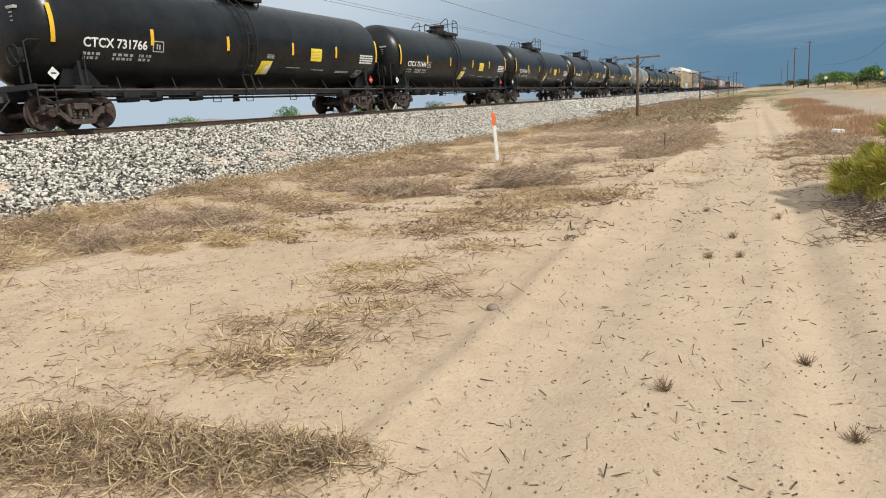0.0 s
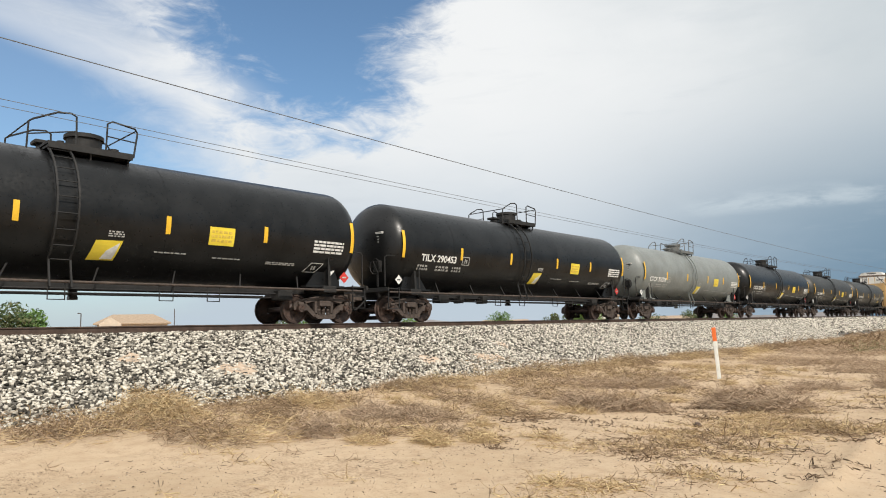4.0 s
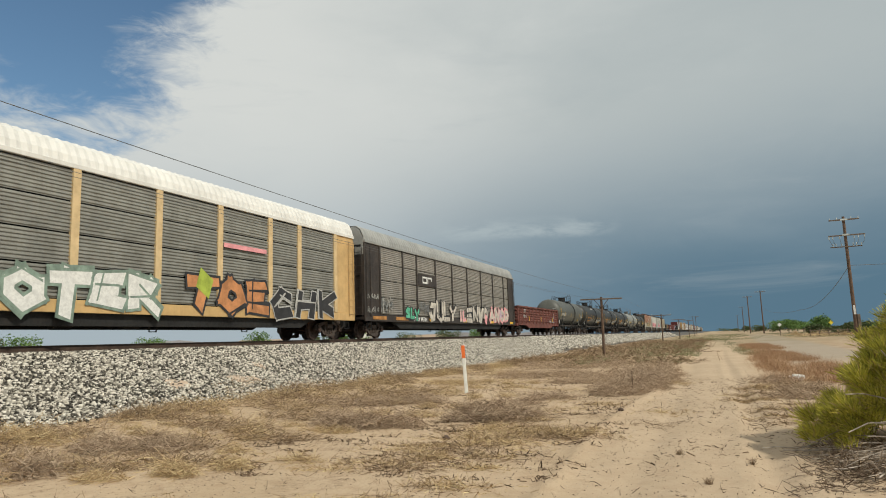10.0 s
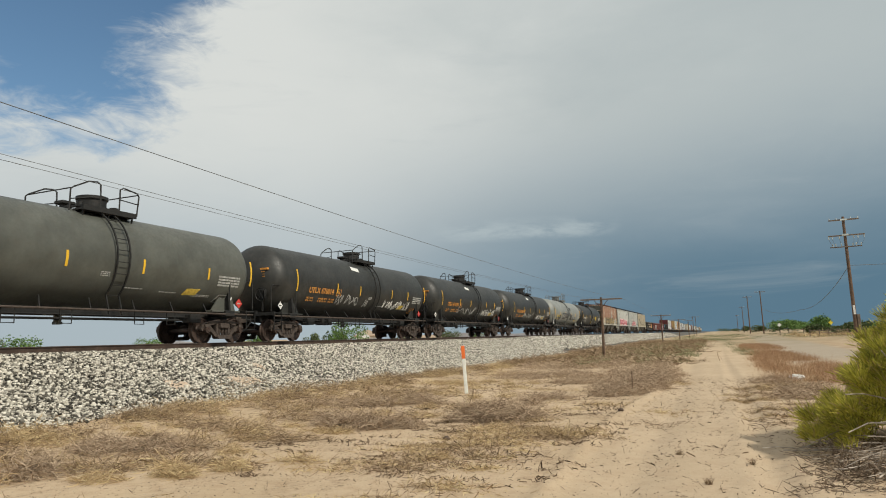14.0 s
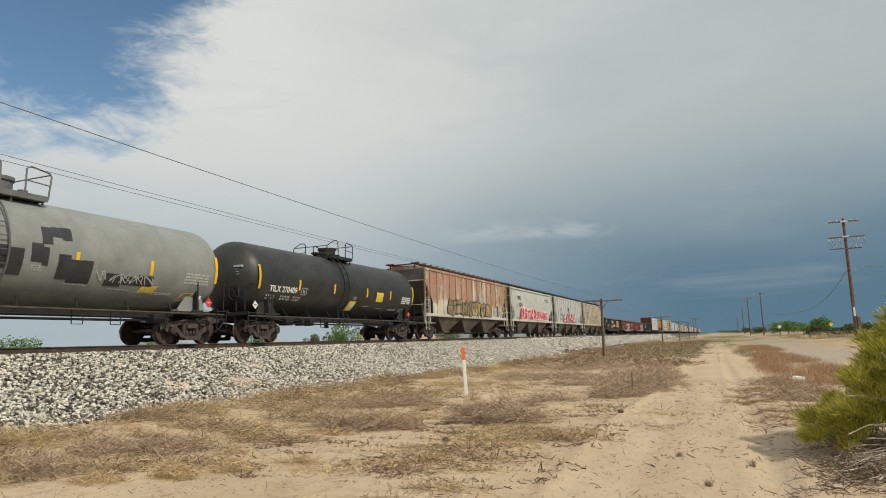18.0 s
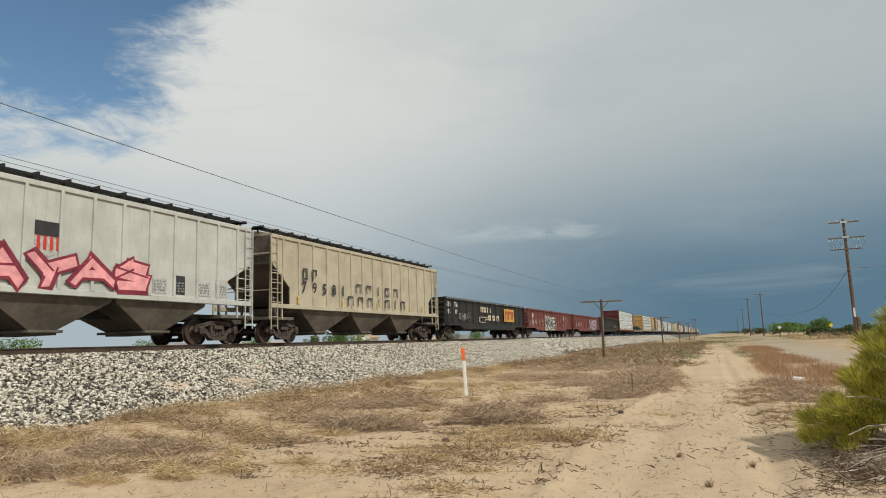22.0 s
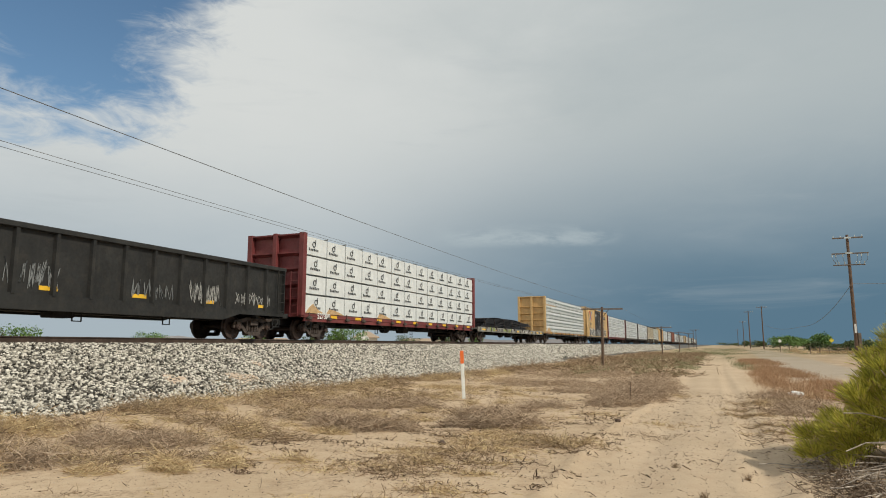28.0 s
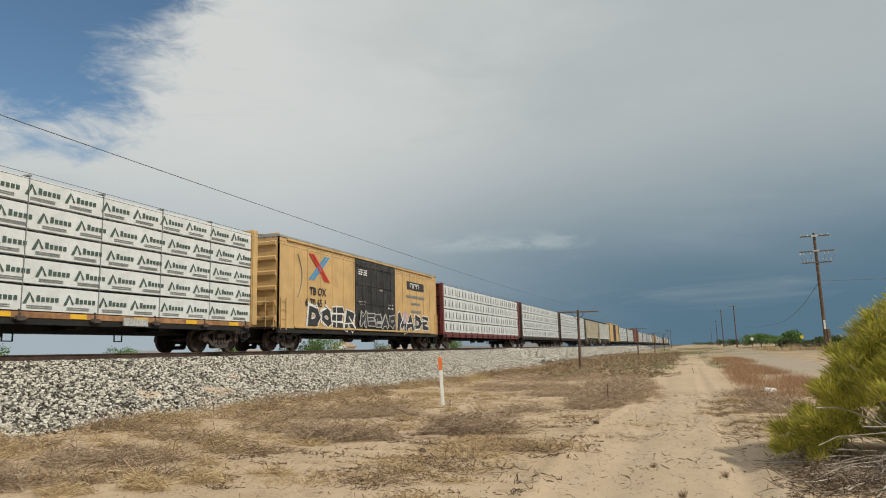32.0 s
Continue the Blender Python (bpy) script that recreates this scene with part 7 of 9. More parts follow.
    part("outline_mark", Mesh().tube([(x + 0.10, a, b) for a, b in ring + ring[:1]], 0.03, 4), M("cream"), c, "white outlined block")
    for y in np.linspace(-hb + 3.6, hb - 3.6, 9):
        part("cross_bearer", Mesh().prism([(y - 0.55, 0.98), (y + 0.55, 0.98), (y + 0.28, 0.62), (y - 0.28, 0.62)], "x", 0.9, 1.40), M("under"), c)
    m = Mesh()
    for y in np.arange(-hb + 0.3, hb - 0.2, 0.45):
        m.box(w + 0.13, w + 0.136, y, y + 0.14, 2.72, 2.80)
    part("chord_marks", m, M("dimwhite"), c)
    scribble(c, x + 0.1, -hb + 2.2, -hb + 5.0, 1.2, 1.8, "dimwhite", 4, 95)
    for i, (a, b, num, f, e, sh) in enumerate(((443.03, 465.18, "96 34 4", "paint_dark", "white", "grey_print"), (465.18, 486.57, "96 36 3", "paint_lilac", "paint_dark", "white"))):
        c, hb, w = gondola("red gondola with white lettering and graffiti", b - a, "upred", 2.78, 17)
        place(c, a, b)
        x = w + 0.012
        word_bars(c, "oX", x, -8.62, -7.95, 1.93, 2.33, "white", 0.24, 0.06)
        ys = np.linspace(-hb + 0.06, hb - 0.06, 17)
        for q, txt in enumerate(num.split()):
            side_text(txt, 0.60, x, (-8.3, -7.3, -6.4)[q], 1.50, M("white"), c)
        graffiti(c, x + 0.095, -3.5 if i == 0 else 1.0, 1.0 if i == 0 else 7.0, 0.8, 2.15 if i == 0 else 2.5, f, e, 4 if i == 0 else 5, 96 + i, sh, word="NOME" if i == 0 else "SIDEO", edge_w=0.09)
        rng = np.random.RandomState(50 + i)
        m = Mesh()
        for y in (-5.6, -4.6):
            bars_block(m, x, y, y + 0.6, 1.5, 1.85, 2, rng)
        bars_block(m, x, hb - 3.3, hb - 2.7, 2.05, 2.35, 3, rng)
        bars_block(m, x, hb - 3.2, hb - 2.4, 1.25, 1.75, 4, rng)
        part("data_panel", m, M("dimwhite"), c)
        part("emblem", plate(x, hb - 4.5, hb - 4.0, 1.85, 2.35), M("dimwhite"), c)
        scribble(c, x + 0.02, -hb + 0.8, -hb + 2.4, 0.95, 1.75, "dimwhite", 7, 110 + i)
        scribble(c, x + 0.10, -6.6, -5.6, 1.15, 1.5, "grey_print", 4, 115 + i)
        for k in range(6):
            scribble(c, x + 0.02, 1.4 + 1.3 * k, 2.2 + 1.3 * k, 1.0 + 0.3 * (k % 3), 1.5 + 0.3 * (k % 3), "grey_print" if k % 3 else "dimwhite", 4, 120 + 10 * i + k, r=0.012)
        for y in np.linspace(-hb + 2.6, hb - 1.5, 6):
            part("reflector_stripe", plate(x, y, y + 0.5, 1.22, 1.32), M("goldtext"), c)
    c, hb, w = gondola("plain black gondola with a blue number panel", 22.29, "gon_black", 2.92, 19)
    place(c, 486.57, 508.86)
    x = w + 0.105
    part("number_panel", plate(x, -hb + 1.75, -hb + 3.1, 2.2, 2.65), M("sign_blue"), c, "blue number panel")
    part("number_panel", plate(x, -hb + 1.75, -hb + 3.1, 1.65, 2.12), M("sign_blue"), c, "blue number panel")
    side_text("CHTT", 0.42, x + 0.012, -hb + 2.42, 2.42, M("white"), c)
    side_text("723009", 0.42, x + 0.012, -hb + 2.42, 1.88, M("white"), c)
    for y in np.linspace(-hb + 0.8, hb - 1.6, 7):
        part("reflector_stripe", plate(w + 0.004, y, y + 0.55, 1.22, 1.34), M("yellow"), c)
    for k, (a, b) in enumerate(((-4.4, -2.6), (-1.4, 0.2), (2.6, 4.4), (5.0, 6.6), (7.4, 9.6))):
        scribble(c, w + 0.02, a, b, 1.15, 1.7 + 0.2 * (k % 2), "dimwhite" if k > 2 else "grey_print", 8, 130 + k, r=0.010)

    # lumber, plate, box car
    place(centerbeam("maroon centre-beam flat car stacked with white lumber packs", 23.46, "beam_red", "wrap", 4, 13, "ring", 1, 4.72, torn="low"), 508.86, 532.33)
    side_text("527309", 0.36, 1.475, -9.4, 1.05, M("white"), CARS[-1][0])
    c, hb = flat_car("grey flat car loaded with dark steel plates", 21.65)
    place(c, 532.33, 553.5)
    scribble(c, 1.482, -7.5, -6.1, 0.80, 1.12, "paint_lime", 4, 141, r=0.035)
    scribble(c, 1.482, -3.8, -1.2, 0.80, 1.10, "paint_lime", 7, 142, r=0.03)
    part("number_panel", plate(1.482, -5.45, -3.88, 0.79, 1.10), M("flat_grey"), c)
    side_text("CW 6206", 0.36, 1.496, -4.65, 0.945, M("paint_dark"), c)
    scribble(c, 1.482, 2.5, 4.2, 0.82, 1.0, "white", 5, 143, r=0.025)
    for y, q in ((-9.3, 1.05), (-5.9, 0.3), (0.4, 0.5), (5.4, 0.7), (7.2, 1.0), (8.8, 0.9)):
        part("reflector_stripe", plate(1.484, y, y + q, 0.90, 1.02), M("yellow"), c)
    c = centerbeam("yellow centre-beam flat car stacked with printed lumber packs", 23.79, "beam_yellow", "wrap", 5, 9, "peak", 2, 4.95, torn="arch")
    place(c, 553.5, 577.77)
    part("number_panel", plate(1.485, 4.6, 5.6, 0.84, 1.08, 0.04), M("dimwhite"), c)
    side_text("TTZX", 0.34, 1.475, -7.6, 1.05, M("white"), c)
    c, hb, w = boxcar("yellow boxcar with black double doors and graffiti", 20.75, "box_yellow", "door_black", 1)
    place(c, 577.77, 598.52)
    x = w + 0.032
    for s, mt in ((1, "sign_blue"), (-1, "red")):
        m = Mesh()
        for o in (-0.14, 0.14):
            m.prism([(-6.3 + s * -0.75 + o, 3.3), (-6.3 + s * -0.75 + o + 0.2, 3.3), (-6.3 + s * 0.75 + o + 0.2, 4.55), (-6.3 + s * 0.75 + o, 4.55)], "x", x + (0 if s > 0 else 0.002), x + 0.006 + (0 if s > 0 else 0.003))
        part("crossed_bands", m, M(mt), c, "crossed painted bands")
    side_text("TB OX", 0.5, x + 0.003, -6.35, 2.75, M("paint_dark"), c)
    side_text("6 70 65 1", 0.5, x + 0.004, -6.5, 2.2, M("paint_dark"), c)
    for i, (a, b) in enumerate(((-7.3, -2.7), (2.9, 8.0))):
        graffiti(c, x + 0.002, a, b, 1.0, 2.15, "paint_dark", "white", 4, 150 + i, "paint_lilac", word=("DOER", "MADE")[i], label="black and white sprayed graffiti letters")
    graffiti(c, w + 0.15, -2.3, 2.3, 1.2, 2.0, "paint_dark", "dimwhite", 5, 160)
    part("brand_panel", plate(x, 4.4, 7.2, 3.75, 4.25), M("paint_dark"), c, "black brand panel with white shapes")
    word_bars(c, "XXX", x + 0.01, 4.8, 6.4, 3.85, 4.15, "white")
    for z, q in ((3.3, 3.0), (2.85, 1.6), (2.35, 1.6)):
        m = Mesh()
        bars_block(m, x, 5.8 - q / 2, 5.8 + q / 2, z - 0.12, z + 0.12, 1, np.random.RandomState(int(z * 10)))
        part("slogan_lines", m, M("grey_print"), c)
    m = Mesh()
    for i in range(9):
        a = 0.35 * i
        m.cyl((x, -8.1 + 0.35 * math.sin(a), 2.4 + 0.22 * i), (x, -8.1 + 0.35 * math.sin(a + 0.35), 2.62 + 0.22 * i), 0.02, 5)
    part("line_drawing", m, M("grey_print"), c)
    for k in range(4):
        m = Mesh()
        bars_block(m, w + 0.052, (-2.2, 0.4, -2.2, 1.5)[k], (-1.2, 0.9, -1.4, 2.2)[k], (4.0, 3.3, 2.4, 2.3)[k], (4.35, 3.4, 2.6, 2.6)[k], 3, np.random.RandomState(200 + k))
        part("door_print", m, M("white"), c)

    # the tail, farther away throughout
    mk = lambda q, L: centerbeam("centre-beam flat car stacked with white lumber packs", L, ("beam_red", "steel", "steel")[q % 3], "wrap", 4, 14, "leaf", 10 + q, 4.72)
    y = 598.52
    for q, L in enumerate((24.02, 22.67, 23.9)):
        place(mk(q, L), y, y + L)
        y += L
    order = ["hb", "hg", "by", "c", "c", "br", "c", "c", "hg", "c", "hb", "by", "c", "c", "hg", "hg", "t", "t", "c", "by", "c", "c", "hb", "hg"]
    made = {}
    for k in order:
        L = {"h": 18.2, "b": 20.6, "c": 23.6, "t": 18.2}[k[0]]
        if k not in made:
            if k == "hb":
                made[k] = hopper("beige covered hopper far along the train", L, "hopper_beige", "ribbed", 30)[0]
            elif k == "hg":
                made[k] = hopper("pale grey covered hopper far along the train", L, "hopper_light", "light", 31)[0]
            elif k == "by":
                made[k] = boxcar("yellow boxcar far along the train", L, "box_yellow", "door_black", 32)[0]
            elif k == "br":
                made[k] = boxcar("brown boxcar far along the train", L, "box_red", "box_red", 33)[0]
            elif k == "t":
                made[k] = tank_car("black tank car far along the train", L, "sootblack", "", seed=40)
            else:
                made[k] = mk(5, L)
            car = made[k]
        else:
            car = copy_thing(made[k], pose(0, 0, 0))
            for o in car.children_recursive:
                if o.name.startswith("wheelset"):
                    WHEELS.append((o, 1 if o.location.y > 0 else -1))
        place(car, y, y + L)
        y += L


def motions():
    """The train rolls by; every wheelset turns with it."""
    stops = [0, 0.5] + [float(i) for i in range(1, 33)]
    for car, mid in CARS:
        walk(car, [(t, pose(TRACK_X, mid - travelled(t), RAIL_Z)) for t in stops])
    lead = {}
    for w, s in WHEELS:
        if s not in lead:
            walk(w, [(f / FPS, pose(0, s * 0.89, 0.46, math.degrees(travelled(f / FPS) / 0.46), 0, 0)) for f in range(0, 32 * FPS + 1)])
            lead[s] = w
        else:
            w.rotation_mode = "QUATERNION"
            keys = w.animation_data_create()
            keys.action = lead[s].animation_data.action
            keys.action_slot = lead[s].animation_data.action_slot


# ---- plants, poles, far things ----
def blades(name, x, y, z, h, w, mat, label, seed, lean=0.6, category="grass"):
    """Many thin bent blades joined into one; arrays give each blade's foot, length and width."""
    rng = np.random.RandomState(seed)
    n = len(x)
    a = rng.uniform(0, 6.283, n)
    l = rng.uniform(0.15, 1.0, n) * lean
    dx, dy = np.cos(a) * l * h, np.sin(a) * l * h
    b = rng.uniform(0, 6.283, n)
    wx, wy = np.cos(b) * w * 0.5, np.sin(b) * w * 0.5
    up = h * np.sqrt(np.maximum(0.08, 1 - np.minimum(l, 0.95) ** 2))
    p0 = np.stack([x - wx, y - wy, z], -1)
    p1 = np.stack([x + wx, y + wy, z], -1)
    p2 = np.stack([x + dx * 0.45 + wx * 0.7, y + dy * 0.45 + wy * 0.7, z + up * 0.62], -1)
    p3 = np.stack([x + dx * 0.45 - wx * 0.7, y + dy * 0.45 - wy * 0.7, z + up * 0.62], -1)
    p4 = np.stack([x + dx + wx * 0.15, y + dy + wy * 0.15, z + up], -1)
    p5 = np.stack([x + dx - wx * 0.15, y + dy - wy * 0.15, z + up], -1)
    v = np.stack([p0, p1, p2, p3, p4, p5], 1).reshape(-1, 3)
    k = (np.arange(n) * 6)[:, None]
    f = np.concatenate([k + np.array([[0, 1, 2, 3]]), k + np.array([[3, 2, 4, 5]])], 0)
    me = bpy.data.meshes.new(name)
    fill_mesh(me, v, f)
    me.materials.append(mat)
    return tagged(new(name, me), label, category, kind="stuff")


def patches(rng, spots, per):
    """Scatter per-area points around spots (x, y, rx, ry, weight)."""
    X, Y = [], []
    for x, y, rx, ry, wgt in spots:
        n = int(per * wgt)
        X.append(x + rng.normal(0, 0.5, n) * rx)
        Y.append(y + rng.normal(0, 0.5, n) * ry)
    return np.concatenate(X), np.concatenate(Y)


def surface(x, y):
    return np.maximum(ground_z(x, y), np.where((x < -12.4) & (x > -24.2), bank_z(x, y), -9))


def tangle(name, spots, per, mat, label, seed, width=0.006, category="weeds", length=(0.12, 0.38), disc=False):
    """Mats of dead brush: thin curved strands thrown about in low domes (x, y, rx, ry, height, weight)."""
    rng = np.random.RandomState(seed)
    A, B, C, W = [], [], [], []
    for x, y, rx, ry, hh, wgt in spots:
        n = int(per * wgt)
        u, v = rng.normal(0, 0.42, n), rng.normal(0, 0.42, n)
        if disc:
            # a clump with a clear lobed edge
            a, q = rng.uniform(0, 6.283, n), np.sqrt(rng.uniform(0, 1, n))
            edge = 0.72 + 0.12 * np.sin(3 * a + x * 7) + 0.09 * np.sin(7 * a + y * 5)
            u, v = q * edge * np.cos(a), q * edge * np.sin(a)
        px, py = x + u * rx, y + v * ry
        dome = np.maximum(0.05, 1 - np.hypot(u, v) ** 2) * (1 + 0.25 * np.sin(px * 5) * np.cos(py * 6))
        pz = surface(px, py) + hh * dome * rng.uniform(0, 1, n) ** 1.4
        a = rng.uniform(0, 6.283, n)
        e = rng.normal(0.12, 0.45, n)
        l = rng.uniform(*length, n)
        d = np.stack([np.cos(a) * np.cos(e), np.sin(a) * np.cos(e), np.sin(e)], -1) * l[:, None]
        p = np.stack([px, py, pz], -1)
        q = p + d * 0.5 + rng.normal(0, 0.03, (n, 3))
        r = p + d - np.array([0, 0, 1.0]) * (l * rng.uniform(-0.1, 0.35, n))[:, None]
        for t in (q, r):
            t[:, 2] = np.maximum(t[:, 2], surface(t[:, 0], t[:, 1]) + 0.004)
        A.append(p), B.append(q), C.append(r)
    p, q, r = np.concatenate(A), np.concatenate(B), np.concatenate(C)
    n = len(p)
    w = np.cross(r - p, rng.normal(size=(n, 3)))
    w /= np.linalg.norm(w, axis=1)[:, None] + 1e-9
    w *= width * rng.uniform(0.5, 1.2, n)[:, None] * 0.5
    v = np.stack([p - w, p + w, q + w, q - w, r + w * 0.5, r - w * 0.5], 1).reshape(-1, 3)
    k = (np.arange(n) * 6)[:, None]
    f = np.concatenate([k + np.array([[0, 1, 2, 3]]), k + np.array([[3, 2, 4, 5]])], 0)
    me = bpy.data.meshes.new(name)
    fill_mesh(me, v, f)
    me.materials.append(mat)
    return tagged(new(name, me), label, category, kind="stuff")


def build_grass():
    rng = np.random.RandomState(11)
    # wiry dead brush along the foot of the bank, thick and matted
    spots = []
    for i in range(105):
        y = 2.5 + 62 * rng.uniform(0, 1) ** 1.3
        x = -11.35 + rng.normal(0, 0.48) + (0.045 * (y - 20) if y > 20 else 0)
        spots.append((x, y, rng.uniform(0.5, 1.0), rng.uniform(0.5, 1.5), rng.uniform(0.10, 0.36), rng.uniform(0.4, 1.1)))
    # low tongues reaching out over the sand
    spots += [(-9.7, 5.0, 1.3, 0.8, 0.24, 3), (-9.9, 6.6, 1.5, 0.8, 0.34, 4), (-8.3, 6.8, 1.5, 0.4, 0.14, 2), (-7.3, 7.5, 1.3, 0.35, 0.10, 1.4), (-8.6, 8.6, 1.8, 0.45, 0.18, 2.2), (-7.2, 9.7, 1.4, 0.4, 0.15, 1.6), (-9.2, 10.6, 1.8, 0.6, 0.26, 2.6), (-8.4, 12.4, 1.6, 0.6, 0.24, 2.2), (-9.6, 13.8, 1.8, 0.8, 0.3, 2.6), (-8.3, 16.4, 1.8, 0.7, 0.36, 3.0), (-9.0, 18.5, 1.8, 1.0, 0.3, 2.2)]
    # rounded bushes of dead brush in front of the marker post and by the wheel tracks
    bushes = [(-7.1, 11.6, 0.8, 0.45, 0.30, 1.6), (-6.4, 11.4, 0.9, 0.45, 0.34, 2.2), (-5.7, 11.7, 0.6, 0.40, 0.28, 1.2), (-4.7, 12.7, 0.7, 0.42, 0.34, 1.8), (-4.1, 12.6, 0.8, 0.45, 0.38, 2.2), (-3.6, 13.1, 0.5, 0.35, 0.24, 0.9), (-2.6, 18.8, 1.1, 1.3, 0.42, 4), (-2.1, 20.5, 1.2, 1.5, 0.45, 5), (-2.3, 23.2, 1.5, 2.0, 0.5, 6), (-1.9, 26.0, 1.0, 2.2, 0.4, 3), (-3.2, 26.0, 1.6, 2.6, 0.36, 4), (-4.5, 23.2, 1.4, 0.9, 0.3, 2.2), (-5.7, 26.8, 1.6, 1.2, 0.34, 2.6), (-7.4, 26.1, 1.6, 1.4, 0.3, 2.6), (-8.0, 33.5, 2.2, 2.4, 0.4, 3), (-5.0, 34, 2.0, 2.0, 0.35, 3), (-2.8, 33, 1.2, 4, 0.3, 2.4), (-5.6, 44, 2.4, 4, 0.4, 3), (-4.8, 15.6, 1.2, 0.5, 0.16, 1.2), (-4.1, 17.0, 1.0, 0.5, 0.16, 1.2)]
    bushes += [(-9.2, 14.9, 1.0, 0.6, 0.26, 1.6), (-8.2, 15.4, 1.0, 0.5, 0.24, 1.5), (-7.2, 15.9, 0.9, 0.5, 0.24, 1.4), (-9.2, 8.0, 1.0, 0.55, 0.26, 2.0), (-8.3, 8.3, 0.9, 0.5, 0.24, 1.8), (-8.6, 6.3, 0.6, 0.5, 0.24, 1.6), (1.6, 17.6, 0.9, 0.8, 0.14, 1.2), (1.9, 19.5, 1.0, 1.2, 0.2, 1.6), (1.5, 22.0, 0.8, 1.2, 0.22, 1.4)]
    tangle("wiry_brush", bushes, 620, M("greybrush"), "rounded wiry clumps of grey-brown dead brush", 31, 0.008, "weeds", (0.12, 0.36), True)
    far = [(rng.uniform(-11.4, -2.0), rng.uniform(34, 130), rng.uniform(1.0, 2.4), rng.uniform(1.2, 3.5), rng.uniform(0.15, 0.45), rng.uniform(0.5, 1.1)) for _ in range(170)]
    tangle("far_brush", far, 120, M("brownweed"), "dead brush on the distant flat beside the bank", 18, 0.03, "weeds", (0.25, 0.7))
    tangle("pale_brush", [(x + rng.normal(0, 0.3), y + rng.normal(0, 0.4), rx, ry, hh * 0.9, wgt) for x, y, rx, ry, hh, wgt in spots], 110, M("straw"), "pale dry grass mixed through the dead brush", 25, 0.008, disc=True)
    tangle("dead_brush", spots, 300, M("brownweed"), "matted brown dead brush along the foot of the bank", 12, 0.009, "weeds", (0.10, 0.32), True)
    # straw-coloured mats
    spots = [(-11.4, 5.0, 1.0, 0.9, 0.5, 8), (-11.2, 8.0, 0.8, 0.7, 0.25, 3), (-11.9, 12.5, 0.7, 1.8, 0.12, 3), (-11.8, 16.0, 0.7, 2.0, 0.12, 3), (-11.6, 21, 0.8, 2.6, 0.12, 4), (-11.2, 27, 0.8, 3.0, 0.14, 4), (-10.6, 33, 0.8, 3.0, 0.14, 4), (-9.0, 22.5, 2.0, 1.0, 0.10, 2.5), (-8.4, 28, 1.8, 1.2, 0.10, 2)]
    tangle("straw_mats", spots, 430, M("straw"), "tangled mats of straw-coloured dead grass", 19, 0.007, "grass")
    # flat litter in a band beside the berm of the wheel tracks, the sand between left bare
    band = []
    for _ in range(120):
        y = 2.9 + 11 * rng.uniform(0, 1) ** 1.2
        band.append((-3.0 - 0.06 * y + rng.normal(0, 0.42), y, rng.uniform(0.25, 0.75), rng.uniform(0.12, 0.32), 0.018, rng.uniform(0.3, 1.0)))
    band += [(rng.normal(-4.3, 0.5), rng.uniform(7.4, 10), 0.5, 0.22, 0.018, 0.7) for _ in range(14)]
    band += [(rng.normal(-2.8, 0.35), rng.normal(10.9, 0.6), 0.8, 0.3, 0.05, 1.5) for _ in range(18)]
    band += [(-3.3, 3.7, 1.2, 0.5, 0.02, 1.0), (-2.7, 4.3, 0.9, 0.45, 0.02, 0.8), (-3.6, 3.1, 1.2, 0.4, 0.02, 0.9), (-4.0, 2.5, 1.1, 0.3, 0.02, 0.8), (-1.1, 14.4, 0.7, 0.6, 0.02, 1.3), (-1.1, 12.4, 0.6, 0.5, 0.02, 1.2), (-1.2, 22.4, 0.7, 0.9, 0.06, 2)]
    band += [(rng.uniform(-10.5, -2.2), rng.uniform(14, 40), rng.uniform(0.5, 1.3), rng.uniform(0.2, 0.6), 0.02, rng.uniform(0.4, 1.1)) for _ in range(130)]
    band += [(rng.uniform(-9, -4.6), rng.uniform(2.4, 12), 0.4, 0.12, 0.012, rng.uniform(0.08, 0.22)) for _ in range(40)]
    # shaded twig litter between the wheel tracks and the shrub
    side = [(rng.uniform(0.5, 2.0), rng.uniform(11.5, 21), 0.7, 0.3, 0.02, 0.9) for _ in range(36)] + [(rng.uniform(1.0, 2.6), rng.uniform(16, 26), 0.9, 0.6, 0.10, 1.4) for _ in range(16)]
    tufts = [(-6.5, 6.7, 0.45, 0.25, 0.16, 2.2), (-6.1, 7.3, 0.4, 0.25, 0.12, 1.6), (-7.3, 6.2, 0.6, 0.25, 0.10, 1.4)] + [(rng.uniform(-10.8, -5.0), rng.uniform(6, 24), rng.uniform(0.25, 0.6), rng.uniform(0.15, 0.35), rng.uniform(0.05, 0.14), rng.uniform(0.4, 1.1)) for _ in range(46)]
    tangle("straw_tufts", tufts, 260, M("straw"), "small tufts of straw-coloured grass on the sand", 62, 0.007, "grass", (0.08, 0.24), True)
    tangle("grass_litter", band[::2] + side[::3], 110, M("straw"), "thin straw litter lying on the sand", 20, 0.008, "litter", (0.05, 0.2))
    tangle("stalk_litter", band[1::2] + side, 70, M("brownweed"), "dark broken stalks lying on the sand", 23, 0.009, "litter", (0.05, 0.22))
    clumps = [(rng.uniform(-7.2, -1.9), 7.0 + 9 * rng.uniform(0, 1), rng.uniform(0.25, 0.8), rng.uniform(0.08, 0.22), 0.012, rng.uniform(0.3, 1.0)) for _ in range(120)]
    clumps += [(rng.uniform(-10.4, -2.4), rng.uniform(14, 30), rng.uniform(0.4, 1.2), rng.uniform(0.15, 0.4), 0.02, rng.uniform(0.4, 1.2)) for _ in range(90)]
